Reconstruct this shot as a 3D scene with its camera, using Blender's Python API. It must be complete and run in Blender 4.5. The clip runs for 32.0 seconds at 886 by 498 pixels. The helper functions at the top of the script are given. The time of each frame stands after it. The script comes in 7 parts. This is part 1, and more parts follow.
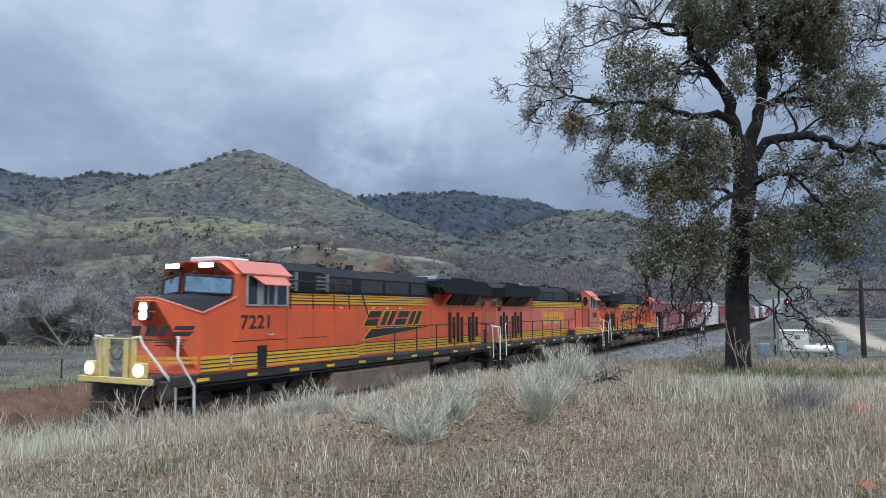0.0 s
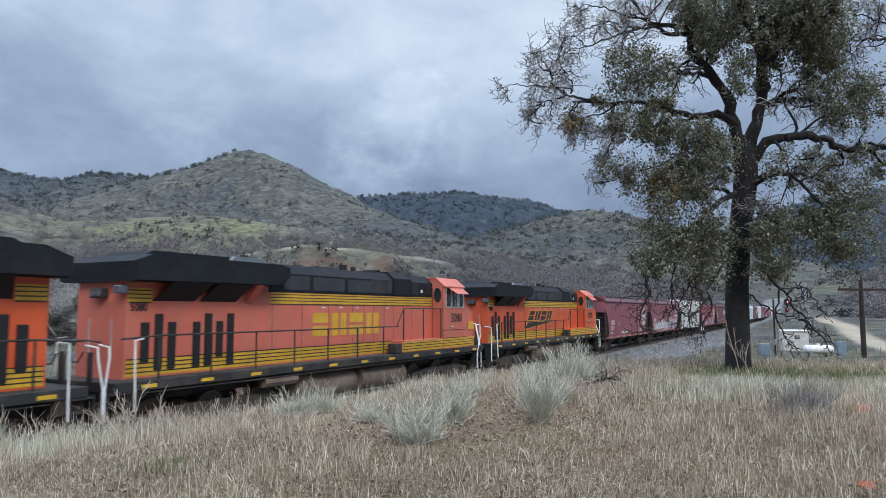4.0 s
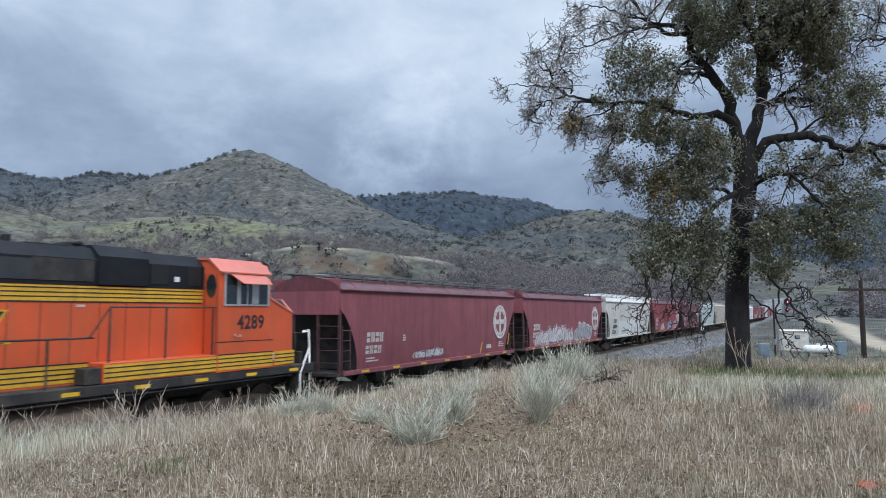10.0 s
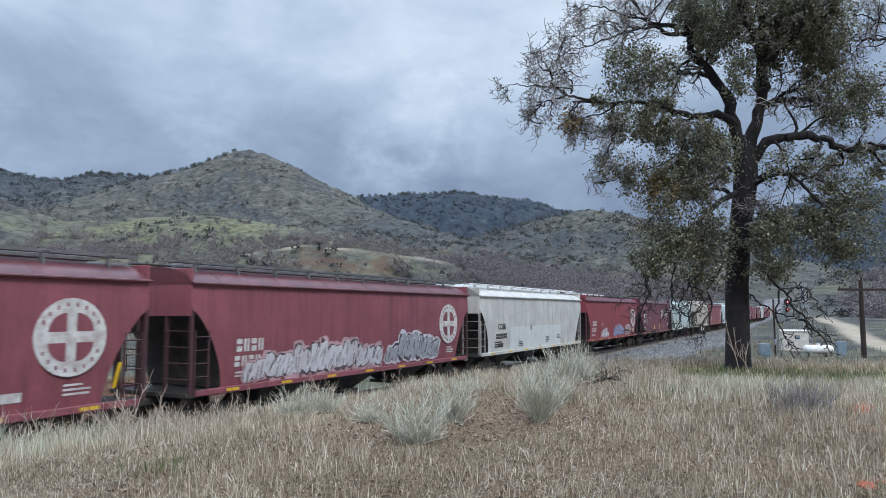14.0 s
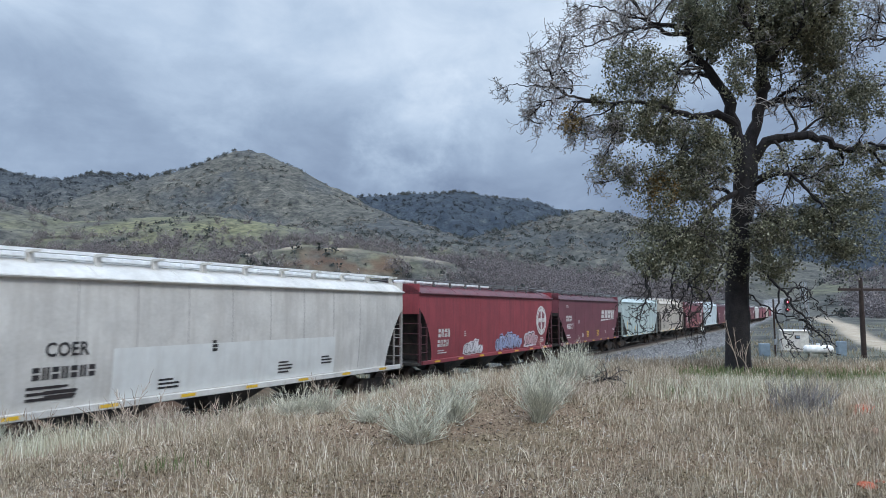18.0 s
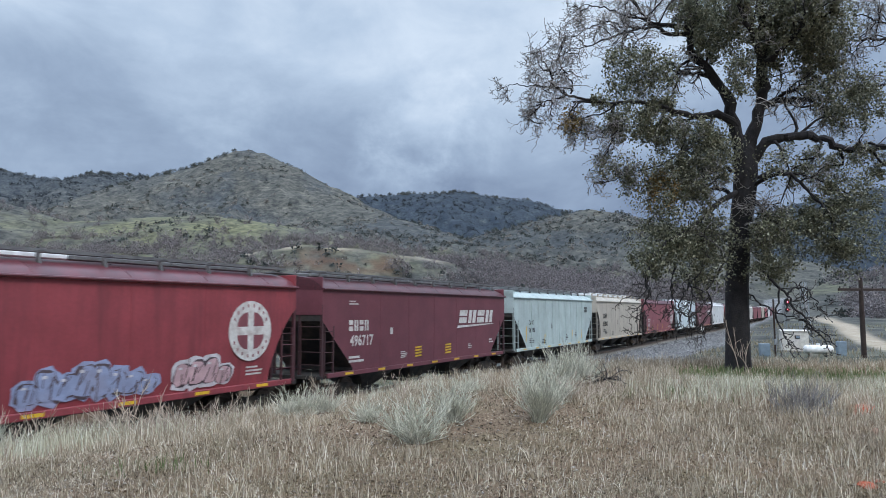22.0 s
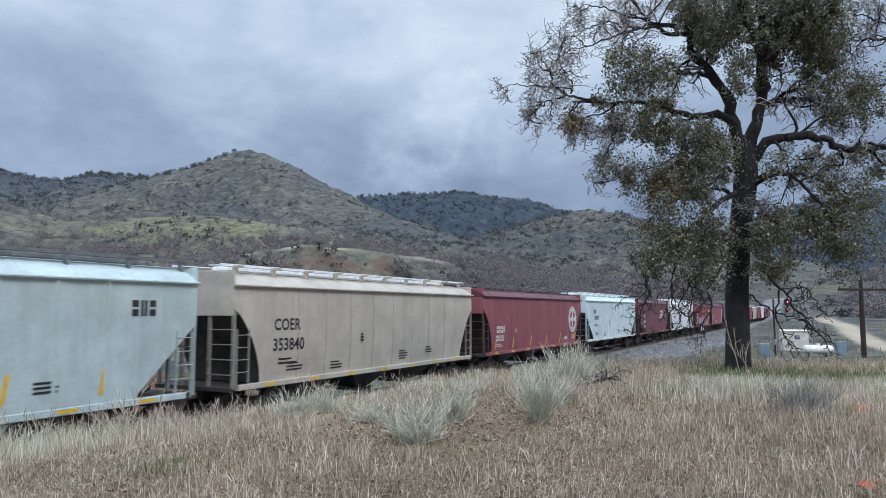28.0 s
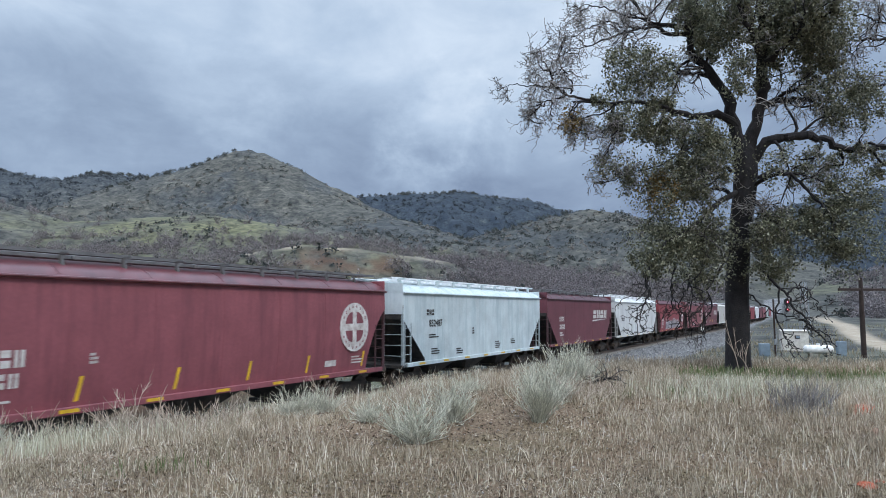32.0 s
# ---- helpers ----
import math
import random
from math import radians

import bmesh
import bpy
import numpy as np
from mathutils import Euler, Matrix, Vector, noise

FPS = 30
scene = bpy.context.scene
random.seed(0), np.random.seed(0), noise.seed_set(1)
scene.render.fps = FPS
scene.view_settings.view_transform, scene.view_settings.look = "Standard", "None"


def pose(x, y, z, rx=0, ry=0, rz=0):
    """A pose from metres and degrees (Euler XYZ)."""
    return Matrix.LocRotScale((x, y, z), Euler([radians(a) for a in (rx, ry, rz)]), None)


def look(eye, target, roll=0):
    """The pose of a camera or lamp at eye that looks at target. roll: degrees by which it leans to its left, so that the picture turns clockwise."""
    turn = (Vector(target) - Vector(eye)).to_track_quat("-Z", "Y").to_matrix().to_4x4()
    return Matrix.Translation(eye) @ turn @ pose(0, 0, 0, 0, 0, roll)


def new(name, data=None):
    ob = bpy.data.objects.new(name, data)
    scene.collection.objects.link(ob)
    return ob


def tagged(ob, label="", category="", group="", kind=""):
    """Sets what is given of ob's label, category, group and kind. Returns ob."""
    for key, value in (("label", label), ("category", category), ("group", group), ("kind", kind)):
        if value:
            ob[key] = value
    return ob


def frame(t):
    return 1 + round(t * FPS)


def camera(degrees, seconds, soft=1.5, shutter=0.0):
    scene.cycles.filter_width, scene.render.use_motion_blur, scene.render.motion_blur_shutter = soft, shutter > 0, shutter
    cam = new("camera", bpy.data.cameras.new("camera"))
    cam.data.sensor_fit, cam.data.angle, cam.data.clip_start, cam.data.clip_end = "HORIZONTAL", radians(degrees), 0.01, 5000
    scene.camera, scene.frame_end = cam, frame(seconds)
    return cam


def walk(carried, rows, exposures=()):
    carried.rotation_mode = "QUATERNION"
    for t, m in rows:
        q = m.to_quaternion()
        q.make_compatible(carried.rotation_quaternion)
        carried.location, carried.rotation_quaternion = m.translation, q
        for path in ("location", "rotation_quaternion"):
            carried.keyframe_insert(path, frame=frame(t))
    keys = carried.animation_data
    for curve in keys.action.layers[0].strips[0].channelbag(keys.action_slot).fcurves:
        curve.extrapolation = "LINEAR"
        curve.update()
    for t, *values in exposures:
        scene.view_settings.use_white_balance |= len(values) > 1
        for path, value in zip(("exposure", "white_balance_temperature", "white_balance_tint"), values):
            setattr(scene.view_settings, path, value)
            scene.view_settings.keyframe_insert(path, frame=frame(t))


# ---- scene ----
LENGTH = 32.0
EYE = (0.0, 0.0, 3.3)              # rail top is z = 0
TRACK_ANGLE = math.atan(0.529)     # the line of the track against the view
DX, DY = math.sin(TRACK_ANGLE), math.cos(TRACK_ANGLE)
OFFSET = 15.92                     # from the eye to the middle of the track, square to it

cam = camera(65.0, LENGTH, 0.6, 0.4)
HEAD = pose(*EYE, 90 + 5.06, 0, 0)
walk(cam, [(0, HEAD), (LENGTH, HEAD)], [(0, 0.64), (LENGTH, 0.64)])


def on_track(s, n=0.0):
    """Plan place s metres along the track and n metres beyond its middle, seen from the eye."""
    return s * DX - (OFFSET + n) * DY, s * DY + (OFFSET + n) * DX


# ---- light ----
def link(nt, a, b):
    nt.links.new(a, b)


def node(nt, type_, **given):
    made = nt.nodes.new(type_)
    for key, value in given.items():
        if key == "op":
            made.operation = value
        elif key == "kind":
            made.blend_type = value
        else:
            made.inputs[key.replace("_", " ") if not key.startswith("i") or not key[1:].isdigit() else int(key[1:])].default_value = value
    return made


def ramp(nt, stops):
    made = nt.nodes.new("ShaderNodeValToRGB")
    els = made.color_ramp.elements
    while len(els) < len(stops):
        els.new(0.5)
    for el, (at, col) in zip(els, stops):
        el.position, el.color = at, (*col, 1)
    return made


def cloud_nodes(nt, vector):
    """Layered overcast: large soft banks, a darker belt low down, brighter breaks."""
    stretch = node(nt, "ShaderNodeVectorMath", op="MULTIPLY")
    stretch.inputs[1].default_value = (1.0, 1.0, 1.8)
    link(nt, vector, stretch.inputs[0])
    big = node(nt, "ShaderNodeTexNoise", Scale=2.6, Detail=6.0, Roughness=0.5, Distortion=0.25)
    fine = node(nt, "ShaderNodeTexNoise", Scale=7.0, Detail=6.0, Roughness=0.6, Distortion=0.3)
    link(nt, stretch.outputs[0], big.inputs["Vector"])
    link(nt, stretch.outputs[0], fine.inputs["Vector"])
    part_ = node(nt, "ShaderNodeMath", op="MULTIPLY", i1=0.20)
    link(nt, fine.outputs[0], part_.inputs[0])
    both = node(nt, "ShaderNodeMath", op="MULTIPLY_ADD", i1=0.30)
    link(nt, big.outputs[0], both.inputs[0])
    link(nt, part_.outputs[0], both.inputs[2])
    return both.outputs[0]


def sky_light(nt, vector):
    """Cloud radiance for a direction."""
    cloud = cloud_nodes(nt, vector)
    split = nt.nodes.new("ShaderNodeSeparateXYZ")
    link(nt, vector, split.inputs[0])
    lift = nt.nodes.new("ShaderNodeMapRange")
    lift.interpolation_type = "SMOOTHSTEP"
    for k, v in zip(("From Min", "From Max", "To Min", "To Max"), (0.12, 0.42, -0.012, 0.165)):
        lift.inputs[k].default_value = v
    link(nt, split.outputs[2], lift.inputs[0])
    total = node(nt, "ShaderNodeMath", op="ADD")
    link(nt, cloud, total.inputs[0])
    link(nt, lift.outputs[0], total.inputs[1])
    # brighter ragged breaks in the cover
    rag = node(nt, "ShaderNodeTexNoise", Scale=9.0, Detail=6.0, Roughness=0.6, Distortion=0.2)
    link(nt, vector, rag.inputs["Vector"])
    shift = node(nt, "ShaderNodeMath", op="MULTIPLY_ADD", i1=-0.22, i2=0.11)
    link(nt, rag.outputs[0], shift.inputs[0])
    for spot, size, gain in (((-0.04, 0.961, 0.272), 0.11, 0.10), ((-0.283, 0.925, 0.252), 0.08, 0.05), ((-0.058, 0.982, 0.177), 0.08, 0.05), ((0.12, 0.965, 0.22), 0.20, 0.055), ((-0.52, 0.85, 0.19), 0.14, 0.05)):
        far = node(nt, "ShaderNodeVectorMath", op="DISTANCE")
        far.inputs[1].default_value = spot
        link(nt, vector, far.inputs[0])
        torn = node(nt, "ShaderNodeMath", op="ADD")
        link(nt, far.outputs[1], torn.inputs[0])
        link(nt, shift.outputs[0], torn.inputs[1])
        fade = nt.nodes.new("ShaderNodeMapRange")
        fade.interpolation_type = "SMOOTHSTEP"
        for k, v in zip(("From Min", "From Max", "To Min", "To Max"), (0.0, size, gain, 0.0)):
            fade.inputs[k].default_value = v
        link(nt, torn.outputs[0], fade.inputs[0])
        grown = node(nt, "ShaderNodeMath", op="ADD")
        link(nt, total.outputs[0], grown.inputs[0])
        link(nt, fade.outputs[0], grown.inputs[1])
        total = grown
    shade = ramp(nt, [(0.22, (0.180, 0.242, 0.358)), (0.31, (0.270, 0.354, 0.488)), (0.40, (0.396, 0.498, 0.642)), (0.53, (0.62, 0.715, 0.835))])
    link(nt, total.outputs[0], shade.inputs[0])
    return shade.outputs[0]


SUN_UP, SUN_TURN = radians(40), radians(153)
world = bpy.data.worlds.new("overcast_sky")
world.use_nodes = True
scene.world = world
wn = world.node_tree
wn.nodes.clear()
w_out = wn.nodes.new("ShaderNodeOutputWorld")
w_bg = wn.nodes.new("ShaderNodeBackground")
w_sky = wn.nodes.new("ShaderNodeTexSky")
w_sky.sky_type, w_sky.sun_disc, w_sky.sun_elevation, w_sky.sun_rotation = "NISHITA", False, SUN_UP, SUN_TURN
w_dim = node(wn, "ShaderNodeMixRGB", kind="MULTIPLY", Fac=1.0)
w_dim.inputs[2].default_value = (0.1, 0.1, 0.1, 1)
link(wn, w_sky.outputs[0], w_dim.inputs[1])
w_co = wn.nodes.new("ShaderNodeTexCoord")
w_mix = node(wn, "ShaderNodeMixRGB", Fac=0.88)
link(wn, w_dim.outputs[0], w_mix.inputs[1])
link(wn, sky_light(wn, w_co.outputs["Generated"]), w_mix.inputs[2])
link(wn, w_mix.outputs[0], w_bg.inputs[0])
w_bg.inputs[1].default_value = 2.7
link(wn, w_bg.outputs[0], w_out.inputs[0])

sun = new("sun", bpy.data.lights.new("sun", "SUN"))
sun.data.energy, sun.data.angle, sun.data.color = 1.5, radians(25), (1.0, 0.96, 0.9)
sun.matrix_world = look((0, 0, 50), (-0.8, 1.6, 50 - 1.5))


# ---- geometry helpers ----
class Geo:
    """Collects faces for one mesh."""

    def __init__(self):
        self.v, self.f, self.m = [], [], []
        self.mat = 0

    def add(self, verts, faces):
        o = len(self.v)
        self.v.extend(tuple(p) for p in verts)
        self.f.extend(tuple(i + o for i in f) for f in faces)
        self.m.extend([self.mat] * len(faces))
        return self

    def box(self, x0, x1, y0, y1, z0, z1, b=0.0):
        if b <= 0:
            return self.add([(x, y, z) for x in (x0, x1) for y in (y0, y1) for z in (z0, z1)],
                            [(0, 1, 3, 2), (4, 6, 7, 5), (0, 4, 5, 1), (2, 3, 7, 6), (0, 2, 6, 4), (1, 5, 7, 3)])
        lo, hi, vs, idx = (x0, y0, z0), (x1, y1, z1), [], {}
        for sx in (0, 1):
            for sy in (0, 1):
                for sz in (0, 1):
                    for ax in range(3):
                        c = [(hi if s else lo)[k] for k, s in enumerate((sx, sy, sz))]
                        for k, s in enumerate((sx, sy, sz)):
                            if k != ax:
                                c[k] += -b if s else b
                        idx[sx, sy, sz, ax] = len(vs)
                        vs.append(c)
        fs = []
        for ax in range(3):
            o1, o2 = [k for k in range(3) if k != ax]
            for s in (0, 1):
                ring = []
                for a, c in ((0, 0), (1, 0), (1, 1), (0, 1)):
                    key = [0, 0, 0]
                    key[ax], key[o1], key[o2] = s, a, c
                    ring.append(idx[(*key, ax)])
                fs.append(ring)
            for a in (0, 1):
                for c in (0, 1):
                    k0, k1 = [0, 0, 0], [0, 0, 0]
                    k0[o1] = k1[o1] = a
                    k0[o2] = k1[o2] = c
                    k1[ax] = 1
                    fs.append([idx[(*k0, o1)], idx[(*k1, o1)], idx[(*k1, o2)], idx[(*k0, o2)]])
        for sx in (0, 1):
            for sy in (0, 1):
                for sz in (0, 1):
                    fs.append([idx[sx, sy, sz, k] for k in range(3)])
        return self.add(vs, fs)

    def prism(self, pts, axis, lo, hi):
        """A polygon drawn out along an axis; its points hold the other two coordinates in order."""
        def at(p, w):
            q = list(p)
            q.insert(axis, w)
            return q
        n = len(pts)
        return self.add([at(p, lo) for p in pts] + [at(p, hi) for p in pts],
                        [tuple(range(n))[::-1], tuple(range(n, 2 * n))] + [(i, (i + 1) % n, n + (i + 1) % n, n + i) for i in range(n)])

    def loft(self, rings, caps=True):
        n = len(rings[0])
        vs = [p for r in rings for p in r]
        fs = [(k * n + i, k * n + (i + 1) % n, (k + 1) * n + (i + 1) % n, (k + 1) * n + i) for k in range(len(rings) - 1) for i in range(n)]
        if caps:
            fs += [tuple(range(n))[::-1], tuple(range((len(rings) - 1) * n, len(rings) * n))]
        return self.add(vs, fs)

    def tube(self, path, r, n=6, caps=True):
        path = [Vector(p) for p in path]
        rs = r if isinstance(r, (list, tuple)) else [r] * len(path)
        side, rings = None, []
        for i, p in enumerate(path):
            d = (path[min(i + 1, len(path) - 1)] - path[max(i - 1, 0)]).normalized()
            if side is None:
                side = d.orthogonal().normalized()
            side = (side - d * side.dot(d)).normalized()
            up = d.cross(side)
            rings.append([p + (side * math.cos(k * math.tau / n) + up * math.sin(k * math.tau / n)) * rs[i] for k in range(n)])
        return self.loft(rings, caps)

    def cyl(self, a, b, r, n=12, r2=None):
        return self.tube([a, b], [r, r if r2 is None else r2], n)

    def mesh(self, name, mats, smooth=False):
        me = bpy.data.meshes.new(name)
        me.from_pydata(self.v, [], self.f)
        for m in mats if isinstance(mats, (list, tuple)) else [mats]:
            me.materials.append(m)
        if any(self.m):
            me.polygons.foreach_set("material_index", self.m)
        bm = bmesh.new()
        bm.from_mesh(me)
        bmesh.ops.recalc_face_normals(bm, faces=bm.faces)
        bm.to_mesh(me)
        bm.free()
        if smooth:
            me.polygons.foreach_set("use_smooth", [True] * len(me.polygons))
            me.set_sharp_from_angle(angle=radians(38))
        return me


def raw_mesh(name, verts, faces, mat, smooth=False):
    """A large mesh from numpy arrays: faces all of one size."""
    verts, faces = np.asarray(verts, dtype=np.float32), np.asarray(faces, dtype=np.int32)
    me = bpy.data.meshes.new(name)
    me.vertices.add(len(verts))
    me.vertices.foreach_set("co", verts.ravel())
    k = faces.shape[1]
    me.loops.add(faces.size)
    me.loops.foreach_set("vertex_index", faces.ravel())
    me.polygons.add(len(faces))
    me.polygons.foreach_set("loop_start", np.arange(0, faces.size, k, dtype=np.int32))
    me.polygons.foreach_set("loop_total", np.full(len(faces), k, dtype=np.int32))
    if smooth:
        me.polygons.foreach_set("use_smooth", np.ones(len(faces), dtype=bool))
    me.materials.append(mat)
    me.update(calc_edges=True)
    return me


def part(name, geo, mats, parent=None, label="", smooth=False, at=None):
    me = geo if isinstance(geo, bpy.types.Mesh) else geo.mesh(name, mats, smooth)
    ob = new(name, me)
    if parent:
        ob.parent = parent
    if at is not None:
        ob.matrix_basis = at
    return tagged(ob, label)


def holder(name, m, label, category, group="", kind=""):
    ob = new(name)
    ob.empty_display_size = 0.3
    ob.matrix_basis = m
    return tagged(ob, label, category, group, kind)


def vnoise(x, y, seed=0):
    """Smooth value noise on arrays, -1 to 1."""
    xi, yi = np.floor(x).astype(np.int64), np.floor(y).astype(np.int64)
    u, v = x - xi, y - yi
    u, v = u * u * (3 - 2 * u), v * v * (3 - 2 * v)

    def h(a, b):
        k = (a * 374761393 + b * 668265263 + seed * 982451653) & 0xFFFFFFFF
        k = ((k ^ (k >> 13)) * 1274126177) & 0xFFFFFFFF
        return ((k ^ (k >> 16)) & 0xFFFF) / 32767.5 - 1
    return (h(xi, yi) * (1 - u) + h(xi + 1, yi) * u) * (1 - v) + (h(xi, yi + 1) * (1 - u) + h(xi + 1, yi + 1) * u) * v


def fbm(x, y, seed=0, octaves=4):
    total, amp = np.zeros_like(x, dtype=float), 1.0
    for k in range(octaves):
        total += amp * vnoise(x * 2 ** k + 17.3 * k, y * 2 ** k - 9.1 * k, seed + k)
        amp *= 0.5
    return total


# ---- materials ----
def material(name, base, rough=0.7, metal=0.0, vary=0.18, scale=3.0, bump=0.15, bump_scale=40.0, dirt=None, dirt_amount=0.0, dirt_scale=1.2, streaks=False, per_object=0.0, coat=0.0, gloss=0.5):
    """Paint, metal, soil or wood: base colour with two scales of variation, stains and fine relief."""
    m = bpy.data.materials.new(name)
    m.use_nodes = True
    nt = m.node_tree
    bsdf = nt.nodes["Principled BSDF"]
    bsdf.inputs["Roughness"].default_value, bsdf.inputs["Metallic"].default_value = rough, metal
    bsdf.inputs["Coat Weight"].default_value = coat
    bsdf.inputs["Specular IOR Level"].default_value = gloss
    co = nt.nodes.new("ShaderNodeTexCoord")
    n1 = node(nt, "ShaderNodeTexNoise", Scale=scale, Detail=5.0, Roughness=0.6)
    n2 = node(nt, "ShaderNodeTexNoise", Scale=bump_scale, Detail=3.0, Roughness=0.6)
    where = co.outputs["Object"]
    for n in (n1, n2):
        link(nt, where, n.inputs["Vector"])
    dark, light = [tuple(max(c * k, 0.0) for c in base) for k in (1 - vary, 1 + vary)]
    tone = ramp(nt, [(0.3, dark), (0.7, light)])
    link(nt, n1.outputs[0], tone.inputs[0])
    grain = node(nt, "ShaderNodeMixRGB", kind="OVERLAY", Fac=min(1.0, vary * 1.2))
    link(nt, tone.outputs[0], grain.inputs[1])
    link(nt, n2.outputs[0], grain.inputs[2])
    col = grain.outputs[0]
    if dirt:
        st = node(nt, "ShaderNodeTexNoise", Scale=dirt_scale, Detail=7.0, Roughness=0.68)
        if streaks:
            sc = node(nt, "ShaderNodeVectorMath", op="MULTIPLY")
            sc.inputs[1].default_value = (3.2, 3.2, 0.35)
            link(nt, where, sc.inputs[0])
            link(nt, sc.outputs[0], st.inputs["Vector"])
        else:
            link(nt, where, st.inputs["Vector"])
        edge = nt.nodes.new("ShaderNodeMapRange")
        for k, v in zip(("From Min", "From Max", "To Min", "To Max"), (0.46, 0.72, 0.0, dirt_amount)):
            edge.inputs[k].default_value = v
        link(nt, st.outputs[0], edge.inputs[0])
        over = node(nt, "ShaderNodeMixRGB")
        over.inputs[2].default_value = (*dirt, 1)
        link(nt, edge.outputs[0], over.inputs[0])
        link(nt, col, over.inputs[1])
        col = over.outputs[0]
    if per_object:
        info = nt.nodes.new("ShaderNodeObjectInfo")
        amount = nt.nodes.new("ShaderNodeMapRange")
        for k, v in zip(("To Min", "To Max"), (1 - per_object, 1 + per_object)):
            amount.inputs[k].default_value = v
        link(nt, info.outputs["Random"], amount.inputs[0])
        hs = node(nt, "ShaderNodeHueSaturation")
        link(nt, amount.outputs[0], hs.inputs["Value"])
        link(nt, col, hs.inputs["Color"])
        col = hs.outputs[0]
    link(nt, col, bsdf.inputs["Base Color"])
    if bump:
        b = node(nt, "ShaderNodeBump", Strength=bump, Distance=0.02)
        link(nt, n2.outputs[0], b.inputs["Height"])
        link(nt, b.outputs[0], bsdf.inputs["Normal"])
    return m


def leaf_material(name, dark, light, rough=0.7, through_light=0.25, third=None):
    """Leaves, grass and twigs: each separate piece takes its own tone."""
    m = bpy.data.materials.new(name)
    m.use_nodes = True
    nt = m.node_tree
    bsdf = nt.nodes["Principled BSDF"]
    bsdf.inputs["Roughness"].default_value = rough
    geo = nt.nodes.new("ShaderNodeNewGeometry")
    tone = ramp(nt, [(0.0, dark), (0.8, light), (1.0, third or light)])
    link(nt, geo.outputs["Random Per Island"], tone.inputs[0])
    co = nt.nodes.new("ShaderNodeTexCoord")
    n = node(nt, "ShaderNodeTexNoise", Scale=0.8, Detail=3.0)
    link(nt, co.outputs["Object"], n.inputs["Vector"])
    mix = node(nt, "ShaderNodeMixRGB", kind="OVERLAY", Fac=0.55)
    link(nt, tone.outputs[0], mix.inputs[1])
    link(nt, n.outputs[0], mix.inputs[2])
    link(nt, mix.outputs[0], bsdf.inputs["Base Color"])
    if through_light:
        thin = nt.nodes.new("ShaderNodeBsdfTranslucent")
        link(nt, mix.outputs[0], thin.inputs[0])
        both = node(nt, "ShaderNodeMixShader", Fac=through_light)
        link(nt, bsdf.outputs[0], both.inputs[1])
        link(nt, thin.outputs[0], both.inputs[2])
        link(nt, both.outputs[0], nt.nodes["Material Output"].inputs[0])
    return m


def glow(name, col, strength):
    m = bpy.data.materials.new(name)
    m.use_nodes = True
    bsdf = m.node_tree.nodes["Principled BSDF"]
    bsdf.inputs["Base Color"].default_value = (*col, 1)
    bsdf.inputs["Emission Color"].default_value = (*col, 1)
    bsdf.inputs["Emission Strength"].default_value = strength
    return m
# ---- sky backdrop: the cloud cover all round, drifting ----
def sky_backdrop():
    g, rows, cols = Geo(), 12, 96
    for i in range(rows + 1):
        up = radians(-4 + 42 * i / rows)
        for j in range(cols):
            a = math.tau * j / cols
            g.v.append((4700 * math.cos(up) * math.sin(a), 4700 * math.cos(up) * math.cos(a), 4700 * math.sin(up)))
    g.f = [(i * cols + j, i * cols + (j + 1) % cols, (i + 1) * cols + (j + 1) % cols, (i + 1) * cols + j) for i in range(rows) for j in range(cols)]
    g.m = [0] * len(g.f)
    m = bpy.data.materials.new("cloud_cover")
    m.use_nodes = True
    nt = m.node_tree
    nt.nodes.clear()
    co = nt.nodes.new("ShaderNodeTexCoord")
    unit = node(nt, "ShaderNodeVectorMath", op="NORMALIZE")
    link(nt, co.outputs["Object"], unit.inputs[0])
    em = nt.nodes.new("ShaderNodeEmission")
    em.inputs[1].default_value = 0.79
    link(nt, sky_light(nt, unit.outputs[0]), em.inputs[0])
    out = nt.nodes.new("ShaderNodeOutputMaterial")
    link(nt, em.outputs[0], out.inputs[0])
    ob = part("sky_backdrop", g, m, smooth=True, at=pose(*EYE))
    return tagged(ob, "grey and blue overcast cloud cover with bright breaks", "sky", kind="structure")


SKY = sky_backdrop()

